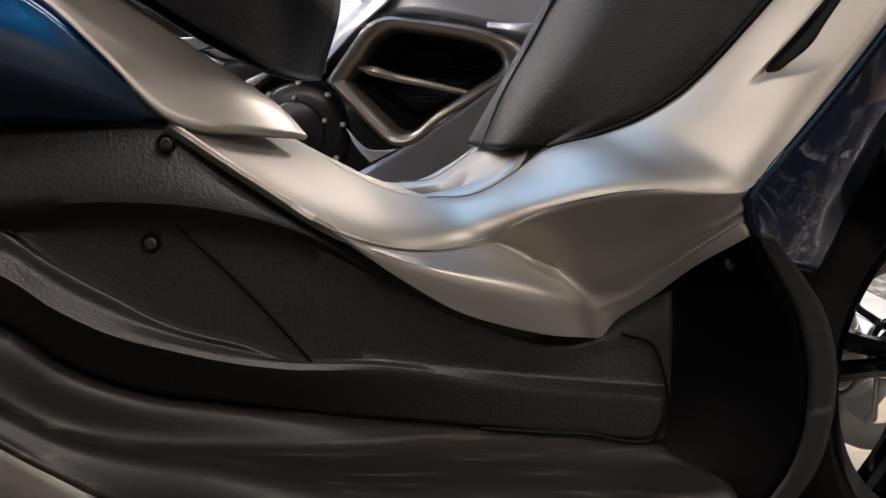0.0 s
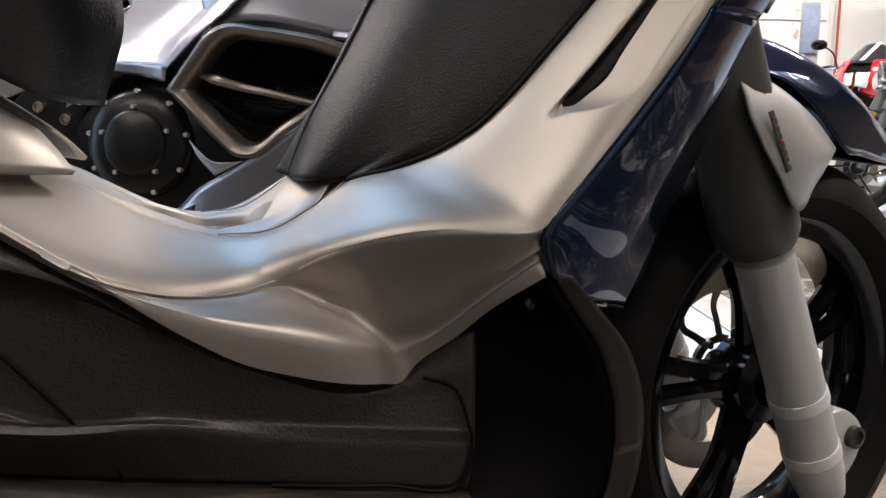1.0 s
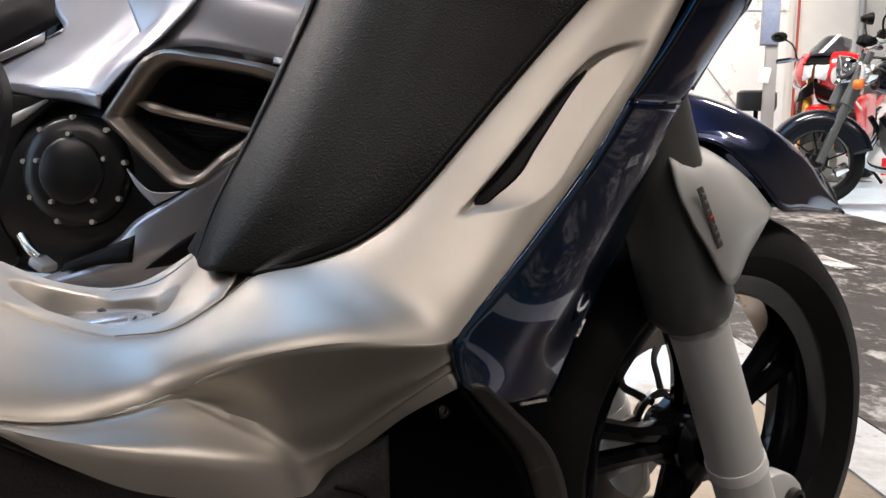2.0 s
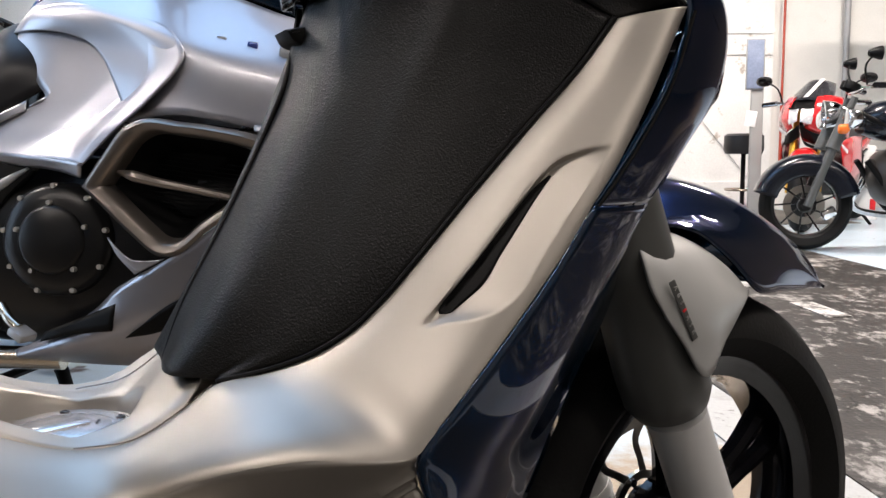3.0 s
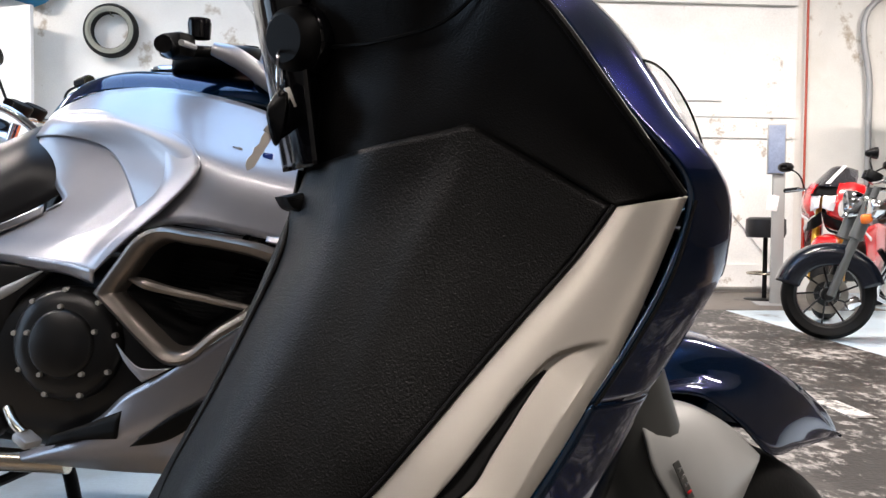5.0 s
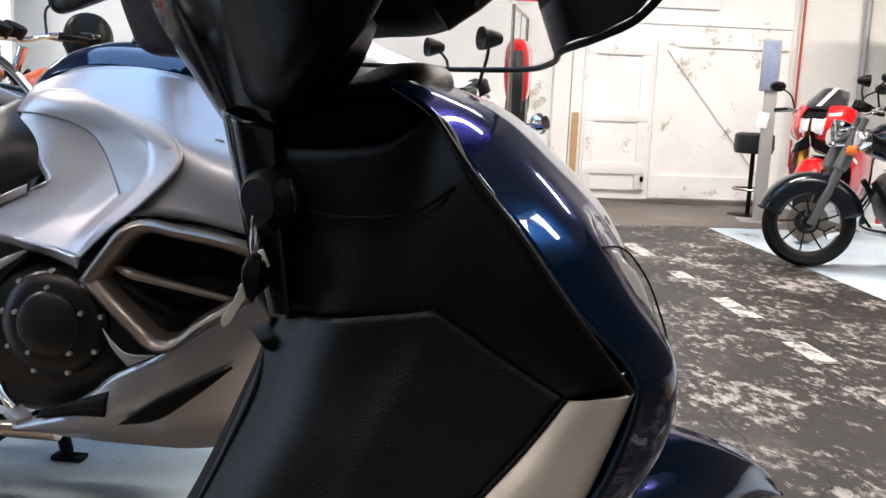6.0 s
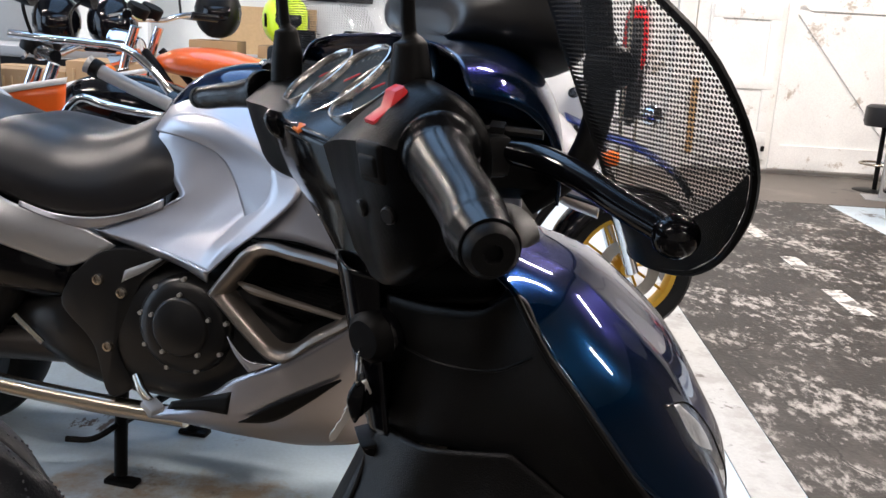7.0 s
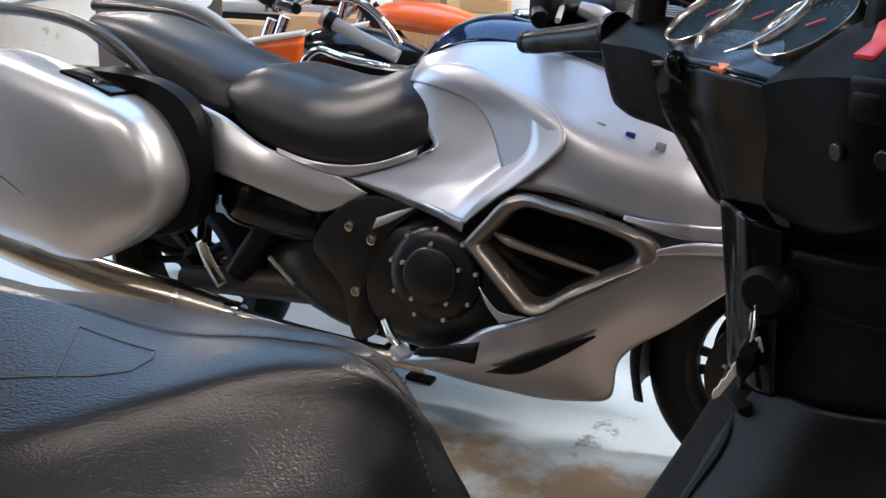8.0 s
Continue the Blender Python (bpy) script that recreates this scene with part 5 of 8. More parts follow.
        belly = [(0.285, v * 0.146, 0.555), (0.322, v * 0.149, 0.538), (0.362, v * 0.143, 0.523), (0.415, v * 0.120, 0.520), (0.470, v * 0.092, 0.5215)]
        hem = [(0.300, v * 0.149, 0.530), (0.318, v * 0.150, 0.508), (0.345, v * 0.149, 0.476), (0.412, v * 0.118, 0.495), (0.466, v * 0.093, 0.517)]
        sidep = part("mudguard_side", moved(sheet([top, fold, belly, hem], 40, 6), STEER), FORK_GREY, s, "grey mudguard side plate", 0.003)
        badge = part("badge", moved(plate([(-0.030, -0.0034), (0.030, -0.0034), (0.031, 0.0034), (-0.029, 0.0034)], 0.0015, pose(0.3145, v * 0.1510, 0.5365, 90, 0, 0 if v < 0 else 180) @ pose(0, 0, 0, 0, 0, -60 if v < 0 else 60), 0.0006), STEER), SHROUD, sidep, "narrow grey badge with pale letters")
        for k in range(7):
            m = STEER @ pose(0.3145, v * 0.1520, 0.5365, 90, 0, 0 if v < 0 else 180) @ pose(0, 0, 0, 0, 0, -60 if v < 0 else 60) @ pose((k - 3) * 0.0076, 0, 0.0012)
            if k == 3:
                part("red_mark", box(0.0018, 0.0042, 0.0016, m, 0.0004), RED, badge)
            else:
                letter(badge, "ABS ASR"[k], m)
    handlebar(s)
    windscreen(s)


BAR = Matrix.Translation((0.0235, 0, 0)) @ pose(0, 0, 0, 0, 0, 11)


def facing(at, n):
    """A frame at a point with its z axis along n and its y axis upward."""
    z = Vector(n).normalized()
    x = Vector((0, 0, 1)).cross(z).normalized()
    y = z.cross(x)
    return Matrix.Translation(at) @ Matrix((x, y, z)).transposed().to_4x4()


def handlebar(s):
    """Covers, dash and controls; local axes turned with the bar: a forward, b to the left."""
    prof = [(-0.045, 1.075), (-0.031, 1.03), (-0.014, 0.985), (0.010, 0.940), (0.05, 0.940), (0.085, 0.970), (0.108, 1.02), (0.116, 1.06), (0.102, 1.105), (0.05, 1.130), (-0.012, 1.102)]
    ring = resample(prof + [prof[0]], 37)[:-1]
    loops = []
    for b, zlo, zhi, back, front in resample([(-0.246, 1.045, 1.085, -0.010, 0.020), (-0.242, 1.025, 1.103, -0.026, 0.028), (-0.228, 1.005, 1.120, -0.042, 0.032), (-0.195, 0.985, 1.128, -0.052, 0.036), (-0.140, 0.968, 1.126, -0.050, 0.060), (-0.06, 0.957, 1.108, -0.040, 0.110),
                                       (0.0, 0.957, 1.100, -0.034, 0.110), (0.06, 0.985, 1.106, -0.038, 0.100), (0.140, 1.000, 1.108, -0.036, 0.060), (0.195, 1.004, 1.106, -0.040, 0.040), (0.228, 1.012, 1.102, -0.036, 0.034), (0.242, 1.025, 1.098, -0.024, 0.028), (0.246, 1.045, 1.085, -0.008, 0.020)], 60):
        loops.append([(back + (p[0] + 0.045) / 0.161 * (front - back), b, zlo + (p[1] - 0.940) / 0.190 * (zhi - zlo)) for p in ring])
    cover = grid_mesh(bmesh.new(), loops, True, True)
    bmesh.ops.recalc_face_normals(cover, faces=cover.faces)
    part("handlebar_cover", moved(cover, BAR), GRAIN_FINE, s, "fine-grained black handlebar cover")
    half = [[(0.022, -0.214, 1.121), (0.050, -0.212, 1.117), (0.078, -0.206, 1.106), (0.100, -0.200, 1.088), (0.112, -0.195, 1.066), (0.116, -0.190, 1.035)],
            [(0.024, -0.196, 1.138), (0.054, -0.190, 1.138), (0.084, -0.184, 1.130), (0.108, -0.178, 1.112), (0.123, -0.174, 1.090), (0.132, -0.170, 1.050)],
            [(0.030, -0.150, 1.150), (0.058, -0.150, 1.152), (0.086, -0.148, 1.148), (0.114, -0.146, 1.134), (0.132, -0.144, 1.115), (0.148, -0.142, 1.070)],
            [(0.040, -0.08, 1.155), (0.080, -0.08, 1.157), (0.118, -0.08, 1.150), (0.148, -0.08, 1.132), (0.166, -0.08, 1.108), (0.182, -0.08, 1.055)], [(0.045, 0.0, 1.158), (0.088, 0.0, 1.160), (0.126, 0.0, 1.153), (0.156, 0.0, 1.132), (0.174, 0.0, 1.108), (0.190, 0.0, 1.050)]]
    part("handlebar_hood", moved(sheet(half + [[(x, -y, z) for x, y, z in r] for r in half[3::-1]], 40, 6), BAR), BLUE, s, "glossy midnight blue handlebar hood", 0.003)
    half = [[(-0.034, -0.098, 1.070), (-0.012, -0.106, 1.088), (0.022, -0.108, 1.108), (0.045, -0.106, 1.126)], [(-0.048, -0.055, 1.076), (-0.016, -0.06, 1.094), (0.026, -0.06, 1.120), (0.062, -0.06, 1.150)], [(-0.052, 0.0, 1.078), (-0.018, 0.0, 1.095), (0.026, 0.0, 1.122), (0.066, 0.0, 1.155)]]
    part("dashboard", moved(sheet(half + [[(x, -y, z) for x, y, z in r] for r in half[1::-1]], 30, 6), BAR), DASH_BLUE, s, "gloss blue-black instrument panel", 0.004)
    half = [[(-0.036, -0.104, 1.070), (-0.026, -0.098, 1.035), (0.002, -0.082, 0.985), (0.022, -0.066, 0.948)], [(-0.046, -0.055, 1.074), (-0.032, -0.050, 1.036), (-0.004, -0.042, 0.985), (0.016, -0.036, 0.946)], [(-0.050, 0.0, 1.076), (-0.035, 0.0, 1.037), (-0.007, 0.0, 0.985), (0.013, 0.0, 0.945)]]
    part("column_front", moved(sheet(half + [[(x, -y, z) for x, y, z in r] for r in half[1::-1]], 24, 6), BAR), PIANO, s, "gloss black column front", 0.004)
    for b, r, up in ((0.012, 0.053, 0.0), (-0.062, 0.042, -0.001), (0.086, 0.042, -0.001)):
        m = BAR @ tilted((0.010 + up, b, 1.108 + up), (-0.62, 0, 0.78))
        g = part("gauge", lathe([(r * 0.895, 0.003), (r * 0.91, 0.007), (r * 0.935, 0.0095), (r * 0.965, 0.0105), (r * 0.99, 0.010), (r * 1.01, 0.006), (r * 1.03, -0.004), (r * 1.05, -0.012), (r * 0.90, -0.012)], m, 48, True), BEZEL, s, "chrome-ringed round gauge")
        part("gauge_face", lathe([(0.0, 0.0045), (r * 0.915, 0.0045), (r * 0.915, -0.009)], m, 40), DIAL, g, "dark gauge dial")
        part("gauge_glass", lathe([(0.0, 0.0095), (r * 0.91, 0.0085)], m, 40), CLEAR_FILM, g)
        part("needle", box(r * 0.36, 0.0018, 0.001, m @ pose(r * 0.1, r * 0.12, 0.0065, 0, 0, 40)), RED, g)
        ticks = bmesh.new()
        for k in range(21):
            q = radians(-30 + k * 12)
            add(ticks, box(r * 0.08, 0.0008, 0.0006, m @ pose(r * 0.72 * math.cos(q), r * 0.72 * math.sin(q), 0.0048, 0, 0, math.degrees(q))))
        tagged(part("dial_marks", ticks, SHROUD, g), kind="stuff")
    for v in (-1, 1):
        if v < 0:
            part("kill_switch", moved(plate([(-0.018, -0.004), (-0.015, 0.005), (0.000, 0.0036), (0.010, 0.010), (0.018, 0.008), (0.019, -0.004)], 0.020, pose(-0.029, -0.178, 1.107, 0, -42, 0) @ Matrix(((1, 0, 0, 0), (0, 0, -1, 0), (0, 1, 0, 0), (0, 0, 0, 1))), 0.003), BAR), RED, s, "red kill switch")
            rk = part("rocker", moved(box(0.030, 0.030, 0.008, facing((-0.0452, -0.206, 1.074), (-0.952, -0.233, -0.21)), 0.004, 3), BAR), DARK, s, "black rocker switch")
            part("rocker_pad", moved(box(0.022, 0.017, 0.008, facing((-0.0466, -0.206, 1.072), (-0.952, -0.233, -0.21)), 0.0035, 3), BAR), DARK, rk)
            for at, n in (((-0.0410, -0.180, 1.037), (-0.961, -0.017, -0.26)), ((-0.0347, -0.216, 1.039), (-0.91, -0.33, -0.27))):
                part("start_button", moved(lathe([(0.0, 0.004), (0.0055, 0.004), (0.0066, 0.003), (0.007, -0.006)], facing(at, n), 18), BAR), CASTING, s, "small round button")
        z0 = 1.083
        grip = part("grip", moved(tube([(-0.012, v * 0.236, z0 + 0.003), (-0.013, v * 0.244, z0 + 0.002), (-0.016, v * 0.252, z0), (-0.030, v * 0.305, z0 - 0.008), (-0.047, v * 0.368, z0 - 0.017), (-0.049, v * 0.373, z0 - 0.018), (-0.051, v * 0.381, z0 - 0.019), (-0.056, v * 0.402, z0 - 0.021)],
                               [k * (1.0 if v < 0 else 0.82) for k in (0.027, 0.0290, 0.0225, 0.0190, 0.0182, 0.0178, 0.0180, 0.0160)], 60, 24), BAR), GRIP, s, "smooth black rubber grip")
        part("bar_end", moved(lathe([(0.0, 0.004), (0.004, 0.004), (0.005, 0.008), (0.011, 0.008), (0.0140, 0.004), (0.0145, -0.006)], tilted((-0.056, v * 0.402, z0 - 0.021), (-0.25, v, -0.1)), 24), BAR), DARK, grip)
        lever = [(0.040, v * 0.215, 1.084), (0.060, v * 0.238, 1.082), (0.068, v * 0.285, 1.076), (0.074, v * 0.335, 1.064), (0.079, v * 0.372, 1.056)]
        lv = part("brake_lever", moved(tube(lever, [0.008, 0.010, 0.0095, 0.009, 0.0085], 30, 12), BAR), GLOSS, s, "gloss black brake lever")
        ball = body([(-0.014, 0, 0, 0.002, 0.002, 2), (-0.011, 0, 0, 0.009, 0.009, 2), (0.0, 0, 0, 0.0135, 0.0135, 2), (0.011, 0, 0, 0.009, 0.009, 2), (0.014, 0, 0, 0.002, 0.002, 2)], 14, 16)
        part("lever_ball", moved(ball, BAR @ Matrix.Translation((0.080, v * 0.374, 1.0555))), GLOSS, lv)
        part("lever_clamp", moved(add(tube([(0.020, v * 0.200, 1.098), (0.050, v * 0.220, 1.097), (0.070, v * 0.235, 1.096)], 0.0035, 12, 8), tube([(0.040, v * 0.213, 1.0975), (0.048, v * 0.219, 1.097)], 0.0065, 6, 6), box(0.040, 0.03, 0.03, pose(0.030, v * 0.215, 1.080), 0.005)), BAR), CASTING, lv, "dark steel lever clamp")
        ms = 0.157 if v < 0 else 0.192
        boot = part("mirror_stalk", moved(tube([(0.000, v * ms, 1.100), (0.000, v * ms, 1.118), (0.000, v * ms, 1.130), (-0.001, v * ms, 1.152), (-0.001, v * ms, 1.154), (-0.002, v * ms, 1.158), (-0.006, v * (ms + 0.001), 1.190), (-0.012, v * (ms + 0.003), 1.225), (0.004, v * (ms + 0.025), 1.30), (0.034, v * (ms + 0.065), 1.35)], [0.0170, 0.0168, 0.0163, 0.0125, 0.0115, 0.0056, 0.0054, 0.0054, 0.0054, 0.0054], 140, 16), BAR), DARK, s, "black mirror stalk with rubber boot")
        part("mirror_head", moved(body([(0.0, v * (ms + 0.105), 1.375, 0.02, 0.01, 2.5), (0.008, v * (ms + 0.105), 1.375, 0.068, 0.042, 2.6), (0.025, v * (ms + 0.105), 1.375, 0.064, 0.040, 2.5), (0.048, v * (ms + 0.105), 1.375, 0.02, 0.012, 2.2)], 16, 24), BAR), DARK, boot, "black mirror housing")
    part("telltale", moved(box(0.010, 0.019, 0.008, pose(-0.047, -0.034, 1.075, 0, -35, 0), 0.002), BAR), AMBER, s, "amber telltale on the dash edge")
    part("dash_knob", moved(tube([(-0.053, 0.030, 1.084), (-0.054, 0.030, 1.078), (-0.050, 0.030, 1.068), (-0.040, 0.030, 1.058)], [0.006, 0.010, 0.009, 0.004], 16, 12), BAR), GLOSS, s, "gloss black knob")
    part("hood_underside", moved(body([(0.035, 0, 1.065, 0.10, 0.025, 2.8), (0.06, 0, 1.060, 0.165, 0.032, 3), (0.10, 0, 1.058, 0.170, 0.034, 3), (0.14, 0, 1.055, 0.140, 0.032, 2.8), (0.175, 0, 1.05, 0.09, 0.025, 2.6)], 20, 24), BAR), DARK, s, "black underside of the handlebar hood")
    part("neck", body([(0.050, 0, 0.945, 0.02, 0.012, 2.6), (0.075, 0, 0.945, 0.045, 0.03, 2.8), (0.12, 0, 0.950, 0.085, 0.032, 2.8), (0.17, 0, 0.968, 0.09, 0.032, 2.6), (0.2, 0, 0.98, 0.06, 0.02, 2.4)], 20, 24), DARK, s, "black neck under the handlebar")


def body_v(sections, n=40, ring=24):
    """Like body, but along v: sections (v, u, z, half length in u, half height, squareness)."""
    bm = body(sections, n, ring)
    bmesh.ops.transform(bm, matrix=Matrix(((0, 1, 0, 0), (1, 0, 0, 0), (0, 0, 1, 0), (0, 0, 0, 1))), verts=bm.verts)
    bmesh.ops.reverse_faces(bm, faces=bm.faces)
    return bm


BAND_B, BAND_Z = (0.0, 0.15, 0.19, 0.25, 0.32, 0.36, 0.39, 0.415, 0.435), (1.10, 1.06, 1.040, 1.037, 1.050, 1.062, 1.076, 1.092, 1.106)


def windscreen(s):
    """Curved screen with a printed border that breaks up into dots."""
    widths = [(1.000, 0.06), (1.003, 0.16), (1.008, 0.25), (1.013, 0.30), (1.022, 0.34), (1.040, 0.375), (1.061, 0.401), (1.084, 0.422), (1.104, 0.432), (1.138, 0.430), (1.161, 0.418), (1.185, 0.389), (1.23, 0.335), (1.30, 0.24), (1.35, 0.12)]
    wz, ww = [q[0] for q in widths], [q[1] for q in widths]

    def point(b, z):
        return (0.132 - 0.10 * b * b - 0.50 * (z - 1.03) + 0.12 * max(0.0, 1 - (b / 0.28) ** 2) ** 1.5, b, z)
    scr = part("windscreen", moved(sheet([[point(w * k, z) for k in np.linspace(-1, 1, 17)] for z, w in widths], 40, 3), BAR), SMOKE_LIGHT, s, "clear windscreen with dotted dark border", 0.003)
    scr.visible_shadow = False
    rim = [point(w, z) for z, w in widths] + [point(-w, z) for z, w in widths[::-1]]
    part("screen_edge", moved(tube(rim, 0.0026, 200, 6, True), BAR), DARK, scr, "dark cut edge")

    def band_top(b):
        return float(np.interp(abs(b), BAND_B, BAND_Z))
    rows = []
    for b in np.linspace(0.195, 0.428, 30):
        lo = float(np.interp(abs(b), ww[:9], wz[:9]))
        rows.append([(q[0] - 0.0026, q[1], q[2]) for q in (point(b, z) for z in np.linspace(lo + 0.001, max(lo + 0.002, band_top(b)), 5))])
    for v in (-1, 1):
        part("printed_border", moved(grid_mesh(bmesh.new(), [[(x, v * y, z) for x, y, z in r] for r in rows]), BAR), DARK, scr, "opaque black printed border")
    dots = bmesh.new()
    step, wide = 0.0028, 0.0032
    for j in range(88):
        z = 1.018 + j * step
        for i in range(-137, 138):
            b = (i + 0.5 * (j % 2)) * wide
            if abs(b) < 0.20 or abs(b) > np.interp(z, wz, ww) + 0.0025 or z < band_top(b) - 0.002:
                continue
            r = 0.00150 - 0.0036 * max(0.0, z - 1.10)
            if r < 0.0004:
                continue
            x, y, _ = point(b, z)
            c = Vector((x - 0.0026, b, z))
            t, w = Vector((-0.2 * b, 1, 0)).normalized(), Vector((-0.50, 0, 1)).normalized()
            dots.faces.new([dots.verts.new(c + r * (1.05 * math.cos(q * 1.0472) * t + math.sin(q * 1.0472) * w)) for q in range(6)])
    tagged(part("printed_dots", moved(dots, BAR), DARK, scr, "rows of small printed black dots"), kind="stuff")
    for v in (-1, 1):
        st = part("screen_bracket", moved(tube([(0.110, v * 0.150, 1.03), (0.142, v * 0.168, 1.06), (0.158, v * 0.172, 1.11), (0.152, v * 0.170, 1.17), (0.120, v * 0.165, 1.28)], 0.012, 30, 10), BAR), DARK, s, "black screen bracket")
        part("bracket_knob", moved(lathe([(0.0, 0.016), (0.013, 0.016), (0.017, 0.010), (0.017, -0.012), (0.010, -0.016)], tilted((0.158, v * 0.180, 1.142), (0.2, v, 0)), 20), BAR), DARK, st)
    part("screen_base", moved(body([(0.075, 0, 1.165, 0.05, 0.010, 2.4), (0.10, 0, 1.18, 0.12, 0.035, 2.6), (0.14, 0, 1.18, 0.14, 0.05, 2.6), (0.17, 0, 1.16, 0.08, 0.03, 2.4)], 20, 24), BAR), MOUNT, s, "dark grey moulded screen mount")


def rear_wheel(s):
    hub = Matrix.Translation((-0.98, 0, 0.262))
    rw = part("rear_wheel", lathe([(0.0, -0.04), (0.010, -0.04), (0.010, 0.04), (0.0, 0.04)], hub @ pose(0, 0, 0, 90, 0, 0), 16), DARK_ALLOY, s, "rear wheel with gloss black cast rim")
    alloy_wheel(rw, hub, 0.262, 0.13, 0.18, 5, GLOSS, False)
    part("tail_body", body([(-1.16, 0, 0.80, 0.03, 0.03, 2.4), (-1.08, 0, 0.76, 0.12, 0.09, 2.6), (-0.85, 0, 0.70, 0.17, 0.11, 2.8), (-0.6, 0, 0.65, 0.17, 0.09, 2.8), (-0.4, 0, 0.60, 0.13, 0.06, 2.8)], 24, 20), DARK, s, "black tail under the seat")
    part("rear_stand", add(tube([(-0.62, -0.13, 0.26), (-0.68, -0.16, 0.13), (-0.70, -0.17, 0.012)], 0.012, 12, 8), tube([(-0.62, 0.13, 0.26), (-0.68, 0.16, 0.13), (-0.70, 0.17, 0.012)], 0.012, 12, 8), tube([(-0.65, -0.15, 0.19), (-0.65, 0.15, 0.19)], 0.01, 8, 8)), DARK, s, "black centre stand")


def key_bunch():
    """Keys hanging from the ignition lock."""
    k = thing("key_ring", pose(0.092, 0.85, 0, 0, 0, 12), "car-style keys with black fob on a steel split ring", "keys")
    part("split_ring", tube([(0.040 + 0.004 * math.cos(a), -0.046 + 0.013 * math.cos(a), 0.859 + 0.018 * math.sin(a)) for a in np.linspace(0, 2 * math.pi, 12, endpoint=False)], 0.0013, 40, 6, True), CHROME, k)
    side = Matrix(((1, 0, 0, 0), (0, 0, -1, 0), (0, 1, 0, 0), (0, 0, 0, 1)))
    lie = pose(0.026, -0.042, 0.803, 0, 32, 0) @ side
    blade = [(-0.0035, 0.014), (0.0035, 0.014), (0.0038, -0.016), (0.001, -0.021), (-0.0025, -0.018), (-0.0038, -0.013), (-0.0026, -0.008), (-0.0040, -0.003), (-0.0024, 0.002), (-0.0038, 0.007)]
    part("key", add(plate(blade, 0.002, lie), plate([(-0.0055, 0.012), (0.0055, 0.012), (0.0050, 0.022), (-0.0050, 0.022)], 0.0026, lie, 0.0006)), KEY_STEEL, k, "steel key blade")
    part("fob", moved(body([(-0.0150, 0, -0.001, 0.002, 0.005, 2), (-0.012, 0, -0.001, 0.005, 0.0125, 2), (0.0, 0, 0, 0.006, 0.0150, 2.1), (0.010, 0, 0.001, 0.005, 0.0105, 2), (0.0165, 0, 0.002, 0.002, 0.005, 2)], 24, 28), Matrix.Translation((0.045, -0.045, 0.829)) @ pose(0, 0, 0, 0, 8, 10)), GRIP, k, "black plastic key fob")
    part("tag", box(0.005, 0.003, 0.016, pose(0.047, -0.051, 0.841, 0, -22, 10), 0.001), KEY_STEEL, k)


CLEAR_FILM = clear("gauge_film", (0.05, 0.06, 0.07), 0.03, 0.02)
SMOKE_LIGHT = clear("clear_acrylic", (0.20, 0.21, 0.22), 0.02, 0.10)
scooter()
key_bunch()

